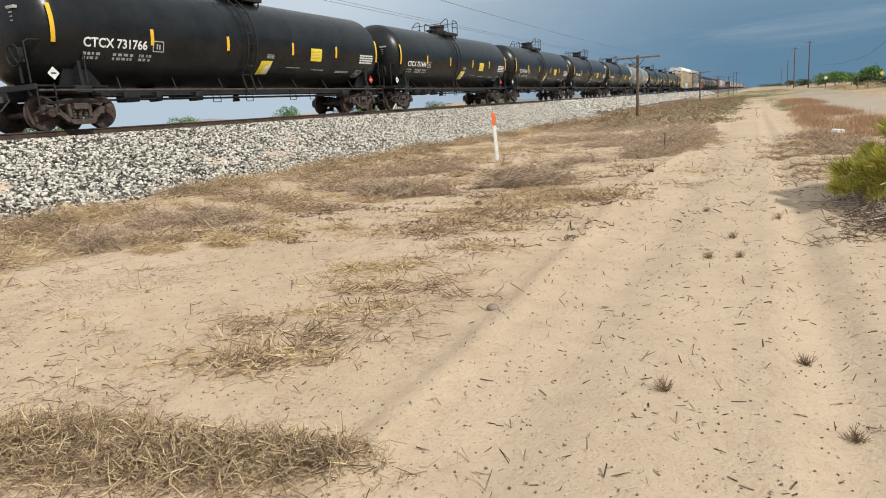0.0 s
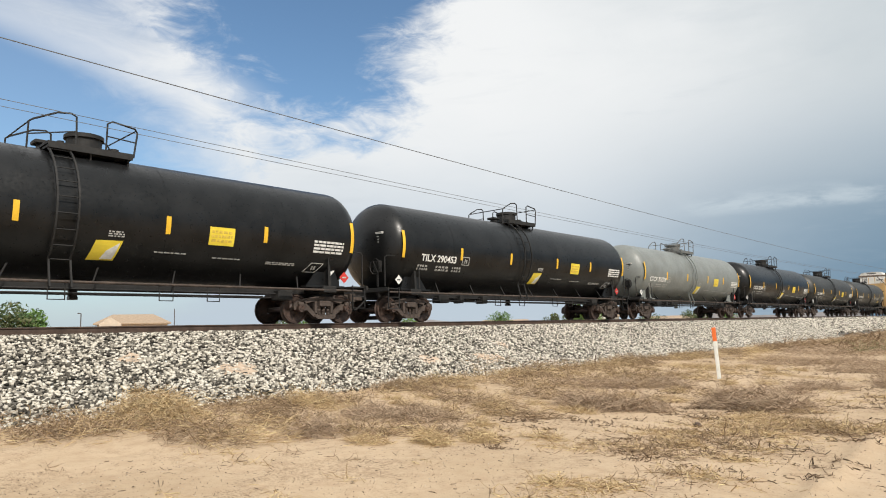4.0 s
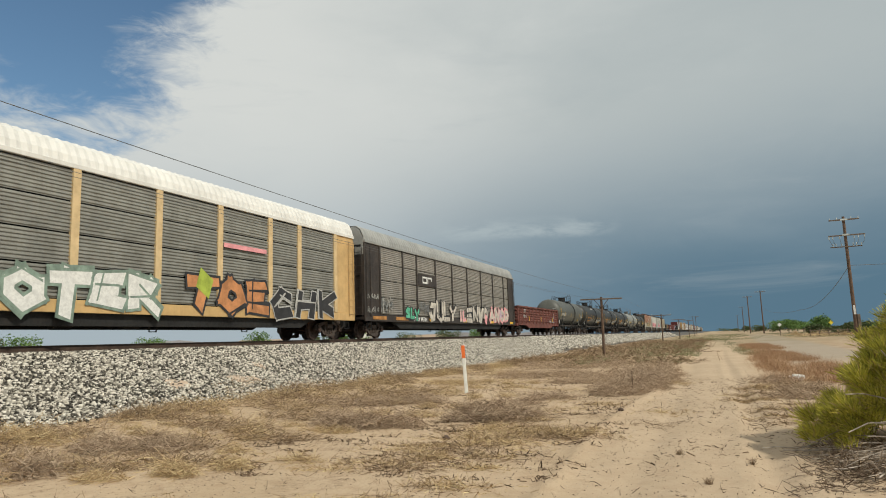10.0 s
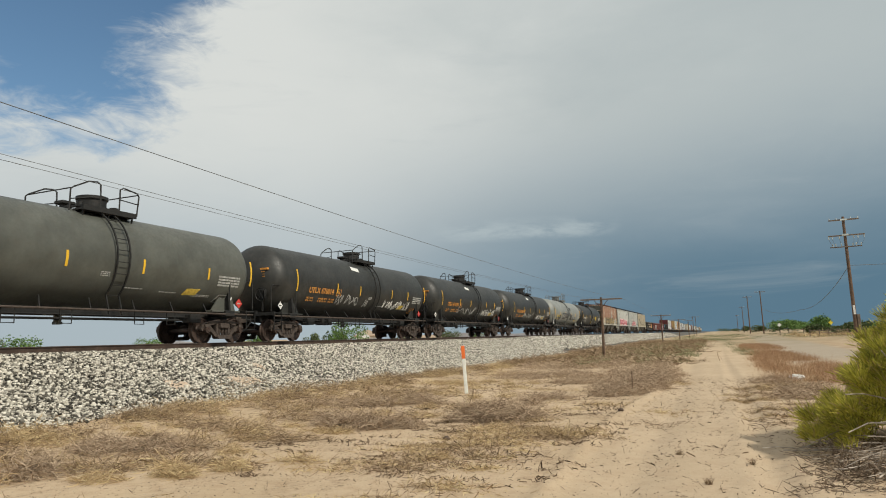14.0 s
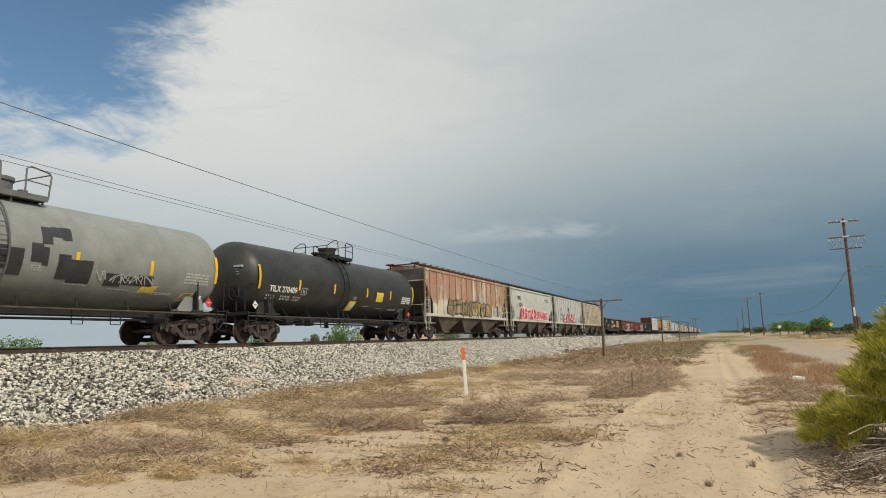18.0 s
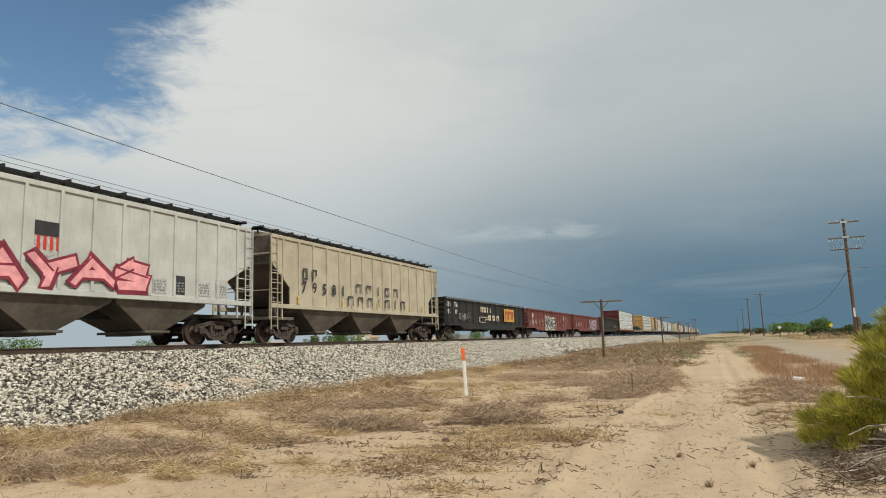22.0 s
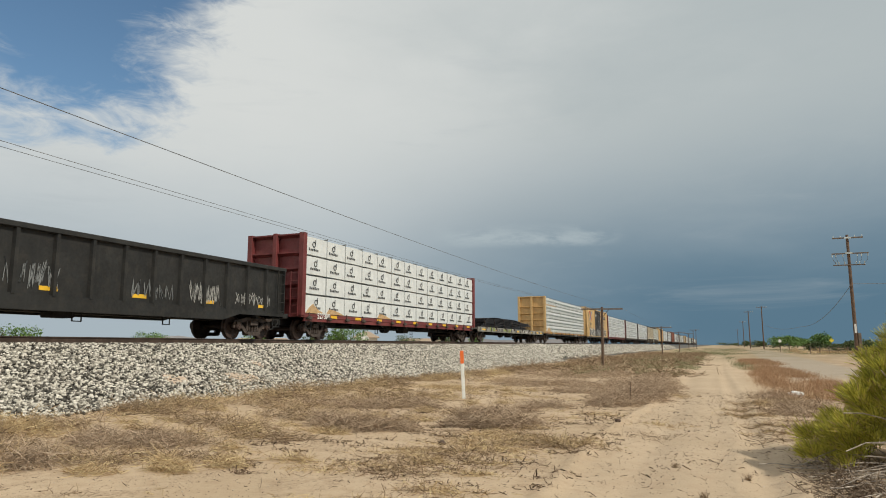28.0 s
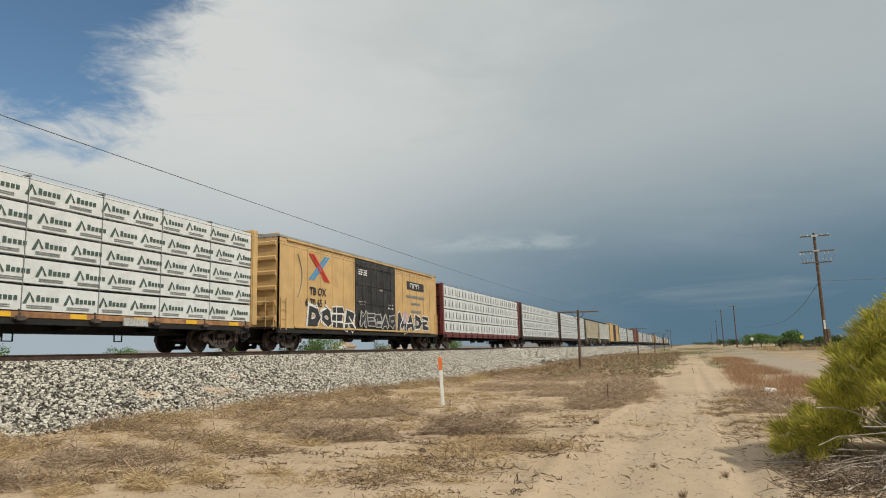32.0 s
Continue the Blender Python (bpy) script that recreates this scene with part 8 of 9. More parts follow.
    clumps += [(rng.uniform(-1.3, 0.6), rng.uniform(9, 24), rng.uniform(0.2, 0.5), rng.uniform(0.08, 0.25), 0.01, rng.uniform(0.05, 0.22)) for _ in range(50)]
    tangle("dark_stalks", clumps, 34, M("darkstalk"), "dark broken stalks and bits of bark scattered in drifts on the sand", 63, 0.013, "litter", (0.03, 0.11), True)
    # single twigs and bark bits on the wheel tracks and the bare sand
    n = 1500
    x, y = rng.uniform(-1.7, 1.5, n), 1.7 + 24 * rng.uniform(0, 1, n) ** 1.6
    x2, y2 = rng.uniform(-9, -1.8, 1100), 1.8 + 12 * rng.uniform(0, 1, 1100)
    x, y = np.concatenate([x, x2]), np.concatenate([y, y2])
    tangle("twigs", [(a, b, 0.01, 0.01, 0.004, 1) for a, b in zip(x, y)], 1, M("twig"), "dark twigs and bark bits lying on the sand", 41, 0.008, "litter", (0.006, 0.022))
    n = 34
    x, y = rng.uniform(-1.7, 1.5, n), 5.5 + 20 * rng.uniform(0, 1, n)
    tangle("sticks", [(a, b, 0.01, 0.01, 0.006, 1) for a, b in zip(x, y)], 1, M("twig"), "short dead sticks lying on the wheel tracks", 42, 0.014, "litter", (0.05, 0.14))
    near = [(-2.75, 2.12, 1.0, 0.30, 0.11, 8), (-3.4, 1.95, 0.8, 0.36, 0.13, 6), (-2.0, 2.32, 0.5, 0.13, 0.06, 2.4)]
    tangle("mown_mat", near, 420, M("brownweed"), "matted brown dead grass at the edge of the sand", 43, 0.005, "grass", (0.05, 0.16))
    tangle("pale_mat", near, 330, M("straw"), "pale dry stems through the matted dead grass", 44, 0.005, "grass", (0.05, 0.18))
    # reddish grass and weeds on the other side of the wheel tracks
    spots = [(rng.uniform(1.7, 4.0) + 0.012 * q, 22 + q, 0.7, 1.8, 1.0) for q in rng.uniform(0, 55, 75)]
    x, y = patches(rng, spots, 620)
    k = x > 1.3 + 0.012 * (y - 20) + rng.normal(0, 0.35, len(x))
    x, y = x[k], y[k]
    blades("reddish_grass", x, y, ground_z(x, y) - 0.01, rng.uniform(0.08, 0.34, len(x)), np.full(len(x), 0.010), M("rustgrass"), "reddish-brown dry grass beside the wheel tracks", 15, 1.1)
    # low olive weeds in clumps across the end of the wheel tracks and beyond
    spots = [(rng.uniform(-8.5, 2.2), 47 + 100 * rng.uniform(0, 1) ** 1.4, rng.uniform(0.7, 1.6), rng.uniform(0.5, 1.3), rng.uniform(0.2, 0.5)) for _ in range(190)]
    spots += [(rng.uniform(-9.5, -1.5), rng.uniform(36, 85), rng.uniform(0.4, 1.0), rng.uniform(0.4, 1.0), rng.uniform(0.25, 0.6)) for _ in range(80)]
    spots += [(rng.uniform(-10.5, 8), rng.uniform(120, 300), 2.2, 4, 0.6) for _ in range(110)] + [(rng.uniform(11, 60), rng.uniform(62, 230), rng.uniform(1, 3), rng.uniform(1, 3), 0.6) for _ in range(150)]
    spots += [(rng.uniform(-60, -26), rng.uniform(5, 120), 4, 5, 1) for _ in range(60)]
    x, y = patches(rng, spots, 230)
    k = ~((x < -11.5) & (x > -25)) & ~((np.abs(x - 0.2 + 0.004 * y) < 1.3 + rng.normal(0, 0.25, len(x))) & (y < 120))
    x, y = x[k], y[k]
    blades("sparse_weeds", x, y, ground_z(x, y) - 0.01, rng.uniform(0.08, 0.34, len(x)), np.full(len(x), 0.03), M("greenweed"), "low grey-green desert weeds in the distance", 16, 1.2, "weeds")
    tangle("roadside_scrub", [(rng.uniform(12, 30), rng.uniform(70, 150), rng.uniform(1, 2.5), rng.uniform(0.8, 2), rng.uniform(0.3, 0.9), rng.uniform(0.5, 1.2)) for _ in range(60)], 160, M("straw"), "dry yellow scrub along the far dirt road", 61, 0.04, "weeds", (0.25, 0.7))
    # pebbles
    n = 16000
    x, y = rng.uniform(-9, 2.5, n), 1.6 + 22 * rng.uniform(0, 1, n) ** 1.7
    stones("pebbles", x, y, ground_z(x, y) + 0.003, rng.uniform(0.004, 0.015, n), M("pebble"), "small pebbles and clods scattered on the sand", 17)
    # single weeds in the wheel tracks
    for i, (wx, wy) in enumerate(((-0.58, 9.5), (-0.39, 6.75), (-0.11, 6.9), (0.30, 4.2), (0.28, 9.0), (-0.2, 7.9), (0.45, 3.3), (-0.42, 3.5))):
        m = Mesh()
        r2 = np.random.RandomState(300 + i)
        for _ in range(70):
            a, l, o = r2.uniform(0, 6.283), r2.uniform(0.01, 0.075), r2.uniform(0, 0.035)
            m.cyl((o * math.cos(a * 3), o * math.sin(a * 3), -0.01), (l * math.cos(a), l * math.sin(a), r2.uniform(0.015, 0.08)), 0.0022, 3, 0.001)
        t = part("weed_tuft", m, M("brownweed"), None)
        t.location = (wx, wy, float(ground_z(wx, wy)))
        tagged(t, "small dry weed tuft in the wheel tracks", "weed", "weed tufts")


def lump(rx, ry, rz, seed, n=10):
    rng = np.random.RandomState(seed)
    m = Mesh()
    rings = []
    for i in range(1, n):
        b = -1.5708 + 3.14159 * i / n
        rings.append([(rx * math.cos(b) * math.cos(a) * rng.uniform(0.85, 1.1), ry * math.cos(b) * math.sin(a) * rng.uniform(0.85, 1.1), rz * math.sin(b)) for a in np.linspace(0, 6.28319, 13)[:-1]])
    return m.loft(rings)


def build_small_things():
    for (x, y, r, mat, name, label, seed) in ((-4.22, 10.25, 0.07, "clod", "dirt_clod", "dark lump of dried earth on the sand", 1), (-1.87, 4.70, 0.055, "rock", "rock", "small brown half-buried rock", 2), (-2.75, 39.2, 0.20, "paleclod", "rock", "pale rock among weeds", 3), (-2.3, 39.8, 0.15, "paleclod", "rock", "pale rock among weeds", 4), (-1.9, 13.9, 0.06, "clod", "dirt_clod", "dark lump of dried earth beside the wheel tracks", 5), (-1.7, 23.5, 0.09, "rock", "rock", "pale rock beside the wheel tracks", 6)):
        o = part(name, lump(r, r * 0.8, r * 0.7, seed), M(mat), None, smooth=True)
        o.location = (x, y, float(ground_z(x, y)) + r * 0.3)
        tagged(o, label, "rock" if name == "rock" else "clod")
    o = part("litter", Mesh().box(-0.20, 0.17, -0.13, 0.13, 0, 0.13, 0.03).box(-0.13, 0.23, -0.08, 0.07, 0.08, 0.20, 0.03), M("litter"), None)
    o.matrix_basis = pose(2.18, 23.2, float(ground_z(2.18, 23.2)) - 0.01, 4, 8, 25)
    tagged(o, "crumpled white plastic litter lying in dry grass", "litter")
    # marker post: flat curved blade, white with an orange head
    p = thing("marker_post", "white fibreglass marker post with an orange head, standing in sand", "post")
    p.matrix_basis = pose(-7.0, 18.7, float(ground_z(-7.0, 18.7)), 0, -2.5, 20)
    sec = [(-0.05, 0.0), (-0.03, 0.012), (0.03, 0.012), (0.05, 0.0), (0.03, -0.006), (-0.03, -0.006)]
    part("blade", Mesh().prism(sec, "z", -0.05, 1.03), M("post_white"), p)
    part("head", Mesh().prism([(a * 1.05, b * 1.1) for a, b in sec], "z", 1.03, 1.41), M("post_orange"), p, "orange upper band")
    # thin wooden stakes
    for x, y, h in ((-11.3, 19.5, 0.45), (-2.2, 18.6, 0.62)):
        s = part("stake", Mesh().cyl((0, 0, -0.05), (0.02, 0.01, h), 0.018, 6, 0.012), M("pole"), None)
        s.location = (x, y, float(surface(np.array(x), np.array(y))))
        tagged(s, "thin weathered stake stuck in the ground", "stake", "stakes")


T_POLES = [(-7.6, -7.0, 4.3), (-7.6, 49.0, 4.35), (-7.5, 106.0, 4.4), (-7.6, 160.0, 4.6), (-7.5, 216.0, 5.2), (-7.6, 270.0, 7.4), (-7.6, 308.0, 8.2)]


def wire_run(name, pts_list, r, label, parent=None):
    """A sagging wire along a list of supports."""
    line = []
    for (a, b, sag) in pts_list:
        n = 22
        for i in range(n + 1):
            f = i / n
            p = (a[0] + (b[0] - a[0]) * f, a[1] + (b[1] - a[1]) * f, a[2] + (b[2] - a[2]) * f - sag * 4 * f * (1 - f))
            if not line or (Vector(p) - Vector(line[-1])).length > 0.01:
                line.append(p)
    m = Mesh().tube(line, r, 5)
    o = part(name, m, M("wire"), None)
    return tagged(o, label, "wire", "wires")


def build_poles():
    for i, (x, y, h) in enumerate(T_POLES):
        p = thing("telegraph_pole", "old weathered wooden pole with a single crossarm", "pole", "line poles")
        p.matrix_basis = pose(x, y, float(ground_z(x, y)), 0, 0.8 if i == 1 else 0, 0)
        part("shaft", Mesh().cyl((0, 0, -0.3), (0, 0, h), 0.105, 12, 0.085), M("pole"), p, smooth=True)
        part("crossarm", Mesh().box(-1.5, 1.5, -0.16, -0.07, h - 0.20, h - 0.10, 0.01), M("pole_grey"), p)
        part("brace", Mesh().bar((0.5, -0.14, h - 0.2), (0.05, -0.13, h - 0.75), 0.035).bar((-0.5, -0.14, h - 0.2), (-0.05, -0.13, h - 0.75), 0.035), M("steel"), p)
        if i != 1:
            for q in (-1.35, 1.35):
                part("insulator", Mesh().cyl((q, -0.11, h - 0.09), (q, -0.11, h + 0.06), 0.035, 8, 0.02), M("insulator"), p)
    for q, sag, r in ((1.22, 0.34, 0.0050), (-0.62, 0.24, 0.0040), (-0.95, 0.20, 0.0040)):
        runs = []
        for (x0, y0, h0), (x1, y1, h1) in zip(T_POLES[:2], T_POLES[1:3]):
            runs.append(((x0 + q, y0, h0 - 0.08 + 0.12), (x1 + q, y1, h1 - 0.08), sag))
        wire_run("overhead_wire", runs, r, "thin sagging overhead wire along the line poles")
    # power poles on the far side of the dirt road
    spec = [(14.4, 85.0, 13.6), (14.0, 230.0, 13.4), (11.7, 265.0, 13.6), (13.7, 375.0, 13.4), (16.8, 575.0, 13.4)]
    for i, (x, y, h) in enumerate(spec):
        p = thing("power_pole", "tall brown wooden power pole with crossarms and insulators", "pole", "power poles")
        p.location = (x, y, float(ground_z(x, y)))
        part("shaft", Mesh().cyl((0, 0, -0.3), (0, 0, h), 0.21, 12, 0.14), M("pole"), p, smooth=True)
        part("crossarm", Mesh().box(-1.5, 1.5, -0.26, -0.14, h - 0.45, h - 0.30, 0.01), M("pole_grey"), p)
        caps = Mesh()
        for q in (-1.4, -0.7, 0.7, 1.4):
            caps.cyl((q, -0.2, h - 0.30), (q, -0.2, h - 0.08), 0.06, 8, 0.03)
        part("insulators", caps, M("insulator"), p, smooth=True)
        if i == 0:
            part("pole_band", Mesh().box(-0.35, 0.35, -0.30, -0.24, h - 0.46, h - 0.28, 0.01), M("insulator"), p)
            part("pole_band", Mesh().box(-0.35, 0.35, -0.30, -0.24, h - 2.2, h - 2.0, 0.01), M("insulator"), p)
            part("lower_crossarm", Mesh().box(-1.7, 1.9, -0.26, -0.14, h - 2.22, h - 2.08, 0.01), M("pole_grey"), p)
            part("third_crossarm", Mesh().box(-1.6, 1.5, -0.22, -0.12, h - 3.5, h - 3.38, 0.01), M("pole_grey"), p)
            cut = Mesh()
            for q in (-1.65, -1.3, -0.6, 0.8, 1.2, 1.8):
                cut.cyl((q, -0.2, h - 2.1), (q, -0.2, h - 2.5), 0.06, 8).cyl((q * 0.8, -0.2, h - 3.4), (q * 0.8, -0.2, h - 3.05), 0.05, 8)
            part("cutouts", cut, M("insulator"), p, "small grey fuse cutouts")
            lp = Mesh()
            for q in (-1.65, -1.3, -0.6, 0.8, 1.2, 1.8):
                lp.tube([(q, -0.22, h - 2.5), (q * 0.95, -0.4, h - 2.9), (q * 0.8, -0.24, h - 3.3)], 0.02, 5)
            part("jumper_wires", lp, M("wire"), p)
            part("marker_plate", Mesh().box(-0.10, 0.10, -0.24, -0.20, 2.6, 3.6), M("white"), p)
            part("pole_box", Mesh().box(0.2, 0.5, -0.2, 0.1, 0.8, 2.6, 0.03), M("pole_grey"), p)
    z0 = 0.3
    wire_run("power_wire", [((14.4, 85, z0 + 8.05), (60.0, 92, z0 + 9.2), 0.5)], 0.025, "dark service wire leaving the power pole")
    wire_run("power_wire", [((14.4, 85, z0 + 8.0), (13.4, 124.0, z0 + 4.3), 1.2), ((13.4, 124.0, z0 + 4.3), (14.0, 230.0, z0 + 8), 1.0)], 0.03, "dark wire sagging away from the power pole")


def leaf_cloud(centres, radii, n, size, seed, flat=0.8):
    """Leaf clumps: small bent quads spread in and on uneven lobes."""
    rng = np.random.RandomState(seed)
    V, F = [], []
    tot = sum(r ** 2 for r in radii)
    out_v, cnt = [], 0
    for c, r in zip(centres, radii):
        k = int(n * r * r / tot)
        d = rng.normal(size=(k, 3))
        d /= np.linalg.norm(d, axis=1)[:, None]
        rad = r * rng.uniform(0.35, 1.0, k) ** 0.5 * (1 + 0.25 * np.sin(d[:, 0] * 7 + seed) * np.cos(d[:, 2] * 6))
        p = np.array(c) + d * rad[:, None] * np.array([1, 1, flat])
        u = rng.normal(size=(k, 3))
        u /= np.linalg.norm(u, axis=1)[:, None]
        w = np.cross(u, rng.normal(size=(k, 3)))
        w /= np.linalg.norm(w, axis=1)[:, None]
        s = size * rng.uniform(0.5, 1.2, k)[:, None]
        out_v.append(np.stack([p - u * s, p + w * s * 0.45, p + u * s, p - w * s * 0.45], 1).reshape(-1, 3))
    v = np.concatenate(out_v)
    me = bpy.data.meshes.new("crown")
    fill_mesh(me, v, np.arange(len(v)).reshape(-1, 4))
    return me


def tree(x, y, h, wdt, seed, mat="leaf_tree", n=1800, leaf=0.22, label="leafy green desert tree", low=0.15):
    rng = np.random.RandomState(seed)
    t = thing("tree", label, "tree", "trees")
    t.location = (x, y, float(ground_z(x, y)))
    m = Mesh().cyl((0, 0, -0.2), (0.1, 0, h * 0.45), h * 0.035, 8, h * 0.022)
    cs, rs = [], []
    for i in range(11):
        a = rng.uniform(0, 6.283)
        q = wdt * 0.5 * rng.uniform(0.15, 0.72)
        z = h * rng.uniform(low + 0.15, 0.82)
        cs.append((q * math.cos(a), q * math.sin(a), z))
        rs.append(wdt * rng.uniform(0.13, 0.24))
        m.cyl((0.05, 0, h * 0.25), cs[-1], h * 0.014, 6, h * 0.004)
    part("trunk", m, M("bark"), t)
    me = leaf_cloud(cs, rs, n, leaf, seed, min(1.0, h / wdt * 1.4))
    me.materials.append(M(mat))
    part("crown", me, None, t)
    return t


def polar(az, d):
    a = radians(az)
    return -math.sin(a) * d, math.cos(a) * d


def build_far():
    # trees beyond the dirt road
    for i, (az, d, h, w, mat) in enumerate(((-5.2, 210, 4.6, 12, "leaf_tree"), (-4.6, 230, 4.4, 8, "leaf_dark"), (-6.2, 215, 3.6, 9, "leaf_tree"), (-7.4, 170, 5.2, 5.0, "leaf_tree"), (-7.2, 160, 2.2, 5, "leaf_dark"), (-2.3, 420, 4.5, 9, "leaf_dark"), (-3.2, 300, 3.4, 7, "leaf_dark"),
                                            (-9.2, 130, 2.6, 6, "leaf_dark"), (-10.4, 110, 3.0, 6, "leaf_dark"), (-11.4, 105, 3.6, 6, "leaf_tree"), (-12.6, 100, 3.2, 7, "leaf_dark"), (-8.4, 190, 2.4, 8, "leaf_dark"), (-1.4, 620, 4.0, 14, "leaf_dark"), (-0.9, 800, 5.0, 24, "leaf_dark"))):
        x, y = polar(az, d)
        tree(x, y, h * (0.85 if az > -8 else 0.62), w, 400 + i, mat, 1900, 0.26)
    # shrubs beyond the railway
    for i, (az, d, h, w) in enumerate(((30.7, 120, 5.2, 8.5), (31.6, 125, 4.0, 5), (37.9, 170, 5.6, 7.0), (76.5, 75, 5.0, 6.0), (75.0, 78, 4.2, 4.5), (33.6, 150, 4.0, 5), (55.0, 130, 4.6, 9), (57.0, 128, 4.2, 6), (46, 180, 4.4, 9), (22.0, 190, 4.6, 9), (19.4, 220, 5.4, 8), (25.5, 240, 5.0, 14))):
        x, y = polar(az, d)
        tree(x, y, h, w, 440 + i, "leaf_tree" if i % 2 == 0 else "leaf_dark", 1500, 0.24, "green tree behind the railway bank")
    # houses beyond the railway
    for i, (az, d, wd, wall, wh) in enumerate(((68.0, 130, 11, "stucco", 3.4), (28.9, 185, 6.0, "farwall", 3.4), (37.5, 330, 26, "stucco", 3.0), (24.0, 340, 24, "stucco", 3.0))):
        x, y = polar(az, d)
        hse = thing("house", "low pale stucco house with a tan pitched roof", "house", "houses")
        hse.matrix_basis = pose(x, y, float(ground_z(x, y)), 0, 0, az)
        part("wall", Mesh().box(-wd / 2, wd / 2, -4, 4, 0, wh, 0.03), M(wall), hse)
        eave = lambda z, e: [(-wd / 2 - e, -4 - e, z), (wd / 2 + e, -4 - e, z), (wd / 2 + e, 4 + e, z), (-wd / 2 - e, 4 + e, z)]
        ridge = [(-wd / 2 + 2.2, -0.05, wh + 1.7), (wd / 2 - 2.2, -0.05, wh + 1.7), (wd / 2 - 2.2, 0.05, wh + 1.7), (-wd / 2 + 2.2, 0.05, wh + 1.7)]
        part("roof", Mesh().loft([eave(wh - 0.1, 0.6), eave(wh + 0.1, 0.6), ridge]), M("roof"), hse)
        part("gable", Mesh().prism([(-wd / 2 + 0.3, wh - 0.6), (-wd / 2 + 3.7, wh - 0.6), (-wd / 2 + 3.7, wh), (-wd / 2 + 2.0, wh + 1.2), (-wd / 2 + 0.3, wh)], "y", -4.7, -2.5), M(wall), hse, "pale gabled porch front")
        for q in (-0.28, 0.05, 0.3):
            wn = part("window", Mesh().box(q * wd - 0.7, q * wd + 0.7, -4.05, -3.98, 1.0, 2.3, 0.02), M("farwall"), hse)
            part("pane", Mesh().box(q * wd - 0.6, q * wd + 0.6, -4.07, -4.04, 1.1, 2.2), M("glass"), wn)
    # street lamp beyond the railway
    x, y = polar(71.6, 105)
    s = thing("street_lamp", "thin grey street lamp with a short arm", "lamp")
    s.location = (x, y, 0.2)
    part("mast", Mesh().cyl((0, 0, 0), (0, 0, 4.6), 0.07, 8), M("steel"), s)
    part("arm", Mesh().cyl((0, 0, 4.55), (-0.9, 0, 4.65), 0.05, 6), M("steel"), s)
    part("lamp_head", Mesh().box(-1.1, -0.6, -0.12, 0.12, 4.58, 4.7, 0.02), M("steel"), s)
    x, y = polar(65.0, 95)
    s = thing("mast", "slim grey metal mast behind the railway", "pole")
    s.location = (x, y, 0.2)
    part("shaft", Mesh().cyl((0, 0, 0), (0, 0, 4.8), 0.05, 8), M("steel"), s)
    # road signs and fence along the far road
    for az, d, mt in ((-8.05, 140, "signyellow"), (-4.6, 150, "white")):
        x, y = polar(az, d)
        s = thing("road_sign", "small road sign on a post beside the dirt road", "sign")
        s.location = (x, y, float(ground_z(x, y)))
        part("post", Mesh().cyl((0, 0, 0), (0, 0, 2.2), 0.04, 6), M("steel"), s)
        part("sign_plate", Mesh().prism([(-0.4, 2.1), (0, 1.7), (0.4, 2.1), (0, 2.5)], "y", -0.05, -0.02), M(mt), s)
    f = thing("fence", "low wooden fence along the far dirt road", "fence")
    post = Mesh().cyl((0, 0, -0.2), (0, 0, 1.1), 0.06, 6).data("post", M("pole_grey"))
    for i in range(26):
        x, y = 13 + i * 1.3, 112 + i * 0.6
        part("post", post, None, f).location = (x, y, float(ground_z(x, y)))
    part("rail", Mesh().bar((13, 112, 1.15), (45.5, 127, 1.15), 0.07).bar((13, 112, 0.8), (45.5, 127, 0.8), 0.07), M("pole_grey"), f)
    # low hills on the skyline
    m = Mesh()
    rng = np.random.RandomState(77)
    a0, a1, n = 10, 95, 90
    lo, hi = [], []
    for i in range(n + 1):
        a = a0 + (a1 - a0) * i / n
        x, y = polar(a, 3000)
        z = 18 + 14 * math.sin(i * 0.21) + 9 * math.sin(i * 0.53 + 1) + rng.uniform(-3, 3)
        lo.append((x, y, -5))
        hi.append((x, y, max(6, z)))
    m.loft([lo, hi, [(p[0] * 1.1, p[1] * 1.1, 0) for p in hi]], cap=False, closed=False)
    hills = part("distant_hills", m, material("hazy_far_hills", (0.30, 0.30, 0.32), 1.0, vary=0.15, scale=0.01, bump=0), None)
    tagged(hills, "low hazy hills on the skyline", "hills", kind="structure")


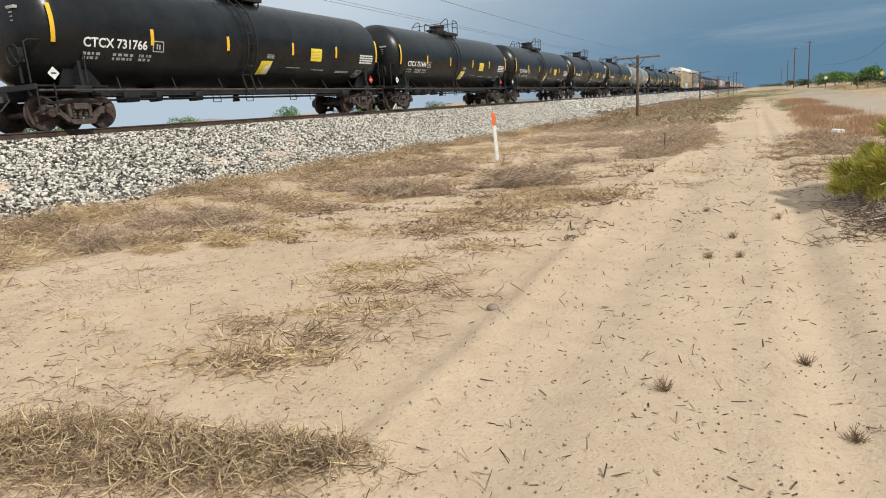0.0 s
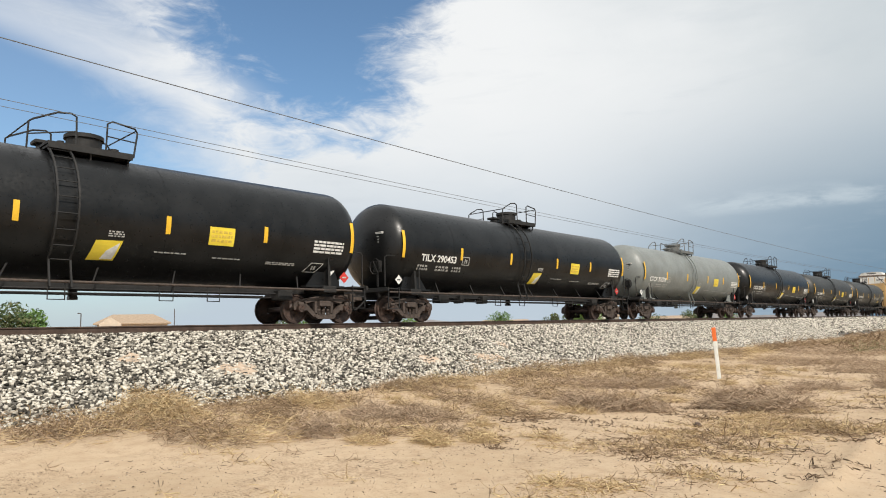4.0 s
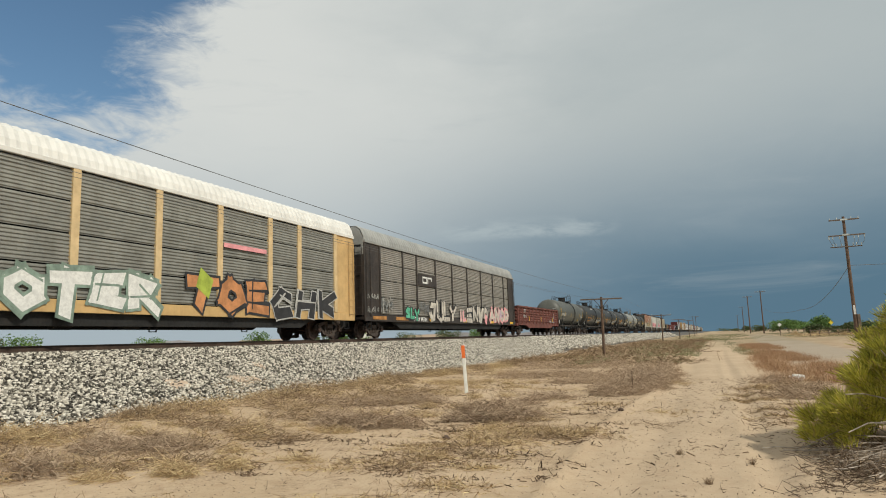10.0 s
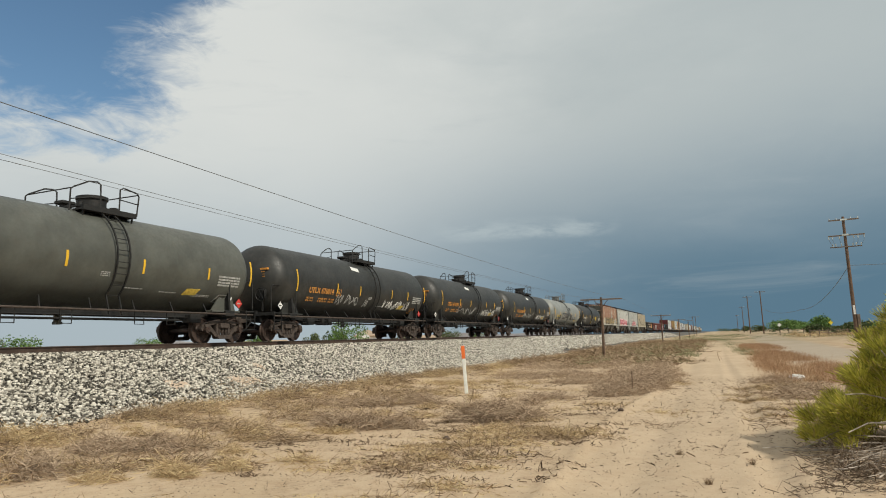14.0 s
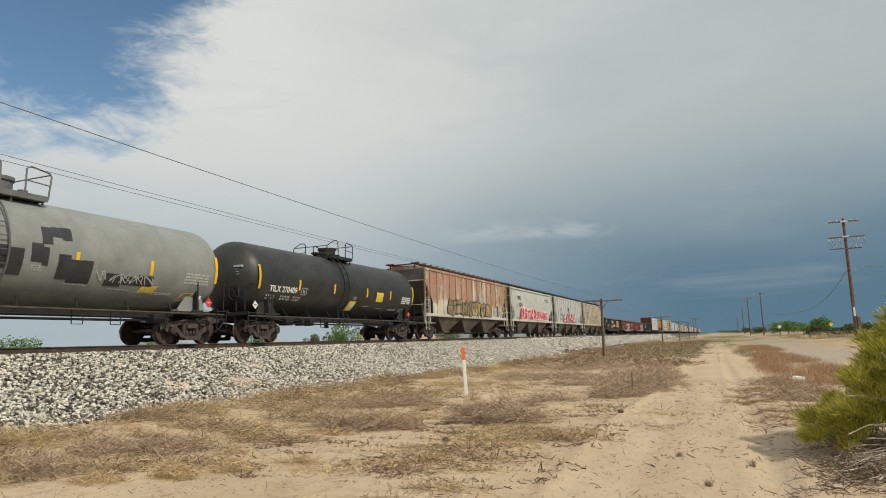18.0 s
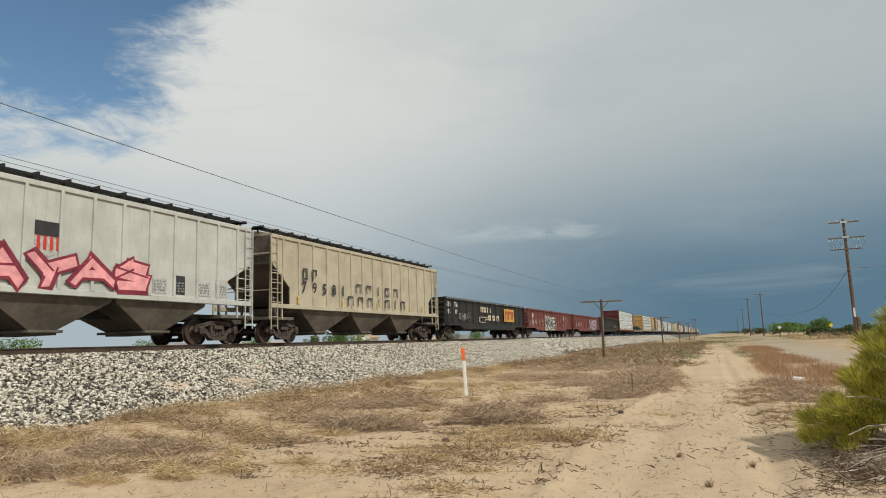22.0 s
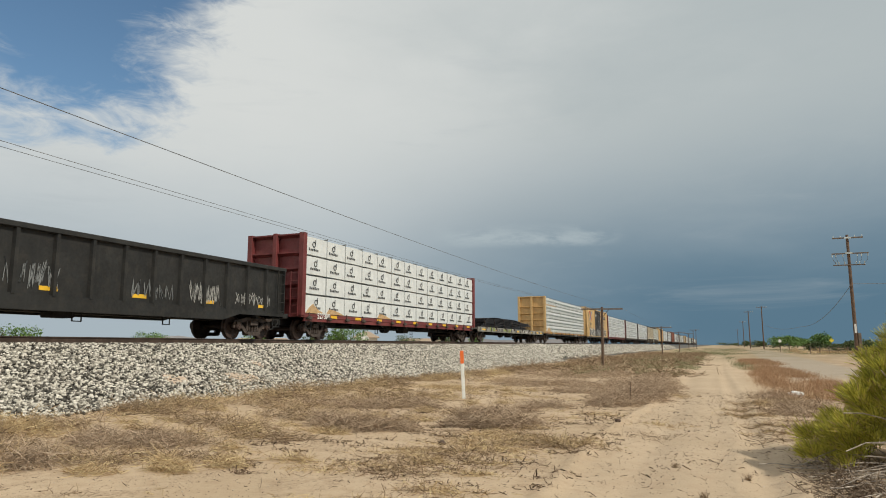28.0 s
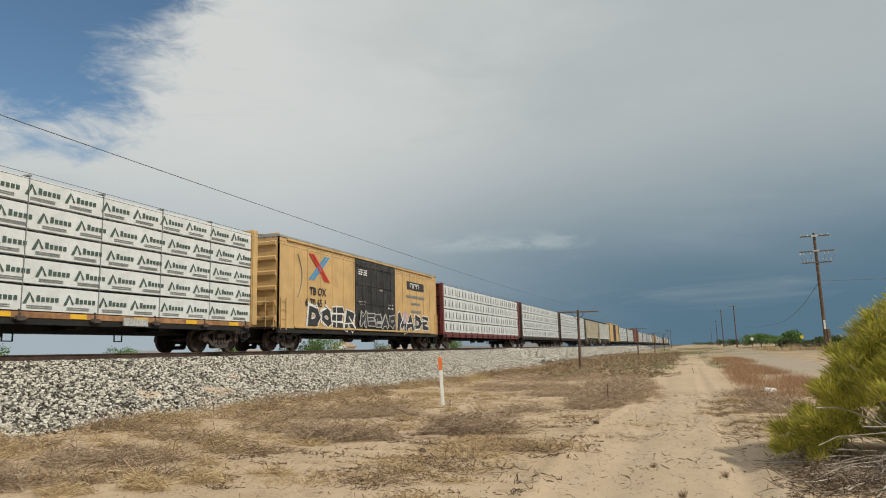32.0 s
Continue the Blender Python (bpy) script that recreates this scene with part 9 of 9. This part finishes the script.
def build_bush():
    b = thing("desert_shrub", "yellow-green desert shrub with a skirt of grey dead stems", "shrub")
    bx, by = 3.14, 10.25
    b.location = (bx, by, float(ground_z(bx, by)))
    rng = np.random.RandomState(33)
    # dead stems: a skirt that arches from the root and droops to the sand on the sunny side
    for i in range(300):
        if i < 220:
            a = radians(rng.uniform(-152, -62))
            l = rng.uniform(1.5, 2.6)
            rise = rng.uniform(0.08, 0.7)
        else:
            a, l, rise = rng.uniform(0, 6.283), rng.uniform(1.0, 1.9), rng.uniform(0.4, 1.6)
        p = Vector((rng.normal(-0.2, 0.3), rng.normal(-0.1, 0.3), 0.0))
        d = Vector((math.cos(a), math.sin(a), rise)).normalized()
        pts = []
        for k in range(9):
            pts.append(tuple(p))
            d = (d + Vector((rng.normal(0, 0.15), rng.normal(0, 0.15), rng.normal(-0.15 if i < 220 else 0.0, 0.12)))).normalized()
            p = p + d * l / 8
            p.z = max(p.z, 0.02 + 0.05 * rng.uniform())
        part("stem", Mesh().tube(pts, rng.uniform(0.004, 0.009), 5), M("stem"), b)
    # leafy sprays: tufts of fine upright needles over an uneven dome, open low down on the sunny side
    P, D, S = [], [], []
    lo_tufts = [(-2.05, 0.1, 0.12), (-1.95, -0.1, 0.42), (-2.0, -0.35, 0.22), (-1.75, -0.45, 0.5), (-2.1, 0.35, 0.5), (-1.6, -0.75, 0.62), (-2.0, 0.6, 0.3)]
    for i in range(850):
        a, u = rng.uniform(0, 6.283), math.sqrt(rng.uniform(0, 1.0))
        lob = 1 + 0.08 * math.sin(3 * a + 1.0) + 0.07 * math.sin(7 * a + 4 * u)
        zt = 0.10 + 2.04 * (1 - u * u) * lob
        f = rng.uniform(0.72, 1.0)
        c = np.array([2.2 * u * math.cos(a) * lob * f, 2.0 * u * math.sin(a) * lob * f, zt * (f if u < 0.8 else rng.uniform(0.55, 1.0))])
        if c[1] < -0.45 and -1.95 < c[0] and c[2] < 0.12 + 0.85 * (c[0] + 2.0):
            continue
        k = 175
        if i < len(lo_tufts):
            c, k = np.array(lo_tufts[i]) + np.array([-0.12, 0, 0]), 420
        q = rng.normal(0, 1, (k, 3)) * np.array([0.062, 0.062, 0.045])
        out = np.array([c[0], c[1], 0.6]) / (np.linalg.norm(c) + 0.6) * 0.8 + np.array([0, 0, 0.7])
        P.append(c + q)
        D.append(np.tile(out, (k, 1)) + q * 7.0 + rng.normal(0, 0.20, (k, 3)))
        S.append(np.full(k, rng.uniform(0.75, 1.25)))
    P, D, S = np.concatenate(P), np.concatenate(D), np.concatenate(S)
    keep = P[:, 2] > 0.03
    P, D, S = P[keep], D[keep], S[keep]
    D /= np.linalg.norm(D, axis=1)[:, None]
    k = len(P)
    w = np.cross(D, rng.normal(size=(k, 3)))
    w /= np.linalg.norm(w, axis=1)[:, None]
    l = (rng.uniform(0.05, 0.12, k) * S)[:, None]
    v = np.stack([P - w * 0.006, P + w * 0.006, P + D * l + w * 0.003, P + D * l - w * 0.003], 1).reshape(-1, 3)
    me = bpy.data.meshes.new("foliage")
    fill_mesh(me, v, np.arange(len(v)).reshape(-1, 4))
    me.materials.append(M("leaf_bush"))
    part("foliage", me, None, b, "fine yellow-green upright leaves")
    rng = np.random.RandomState(8)
    spots = [(rng.uniform(1.15, 3.2), rng.uniform(8.2, 10.4), 0.5, 0.4, 0.10, 1.0) for _ in range(26)] + [(rng.uniform(0.75, 2.0), rng.uniform(7.7, 9.2), 0.4, 0.25, 0.02, 0.5) for _ in range(14)]
    tangle("fallen_twigs", spots, 80, M("twig"), "fallen dead twigs under the desert shrub", 52, 0.011, "litter", (0.06, 0.25))


build_ground()
build_track()
build_train()
build_poles()
build_far()
build_small_things()
build_bush()
build_grass()
motions()
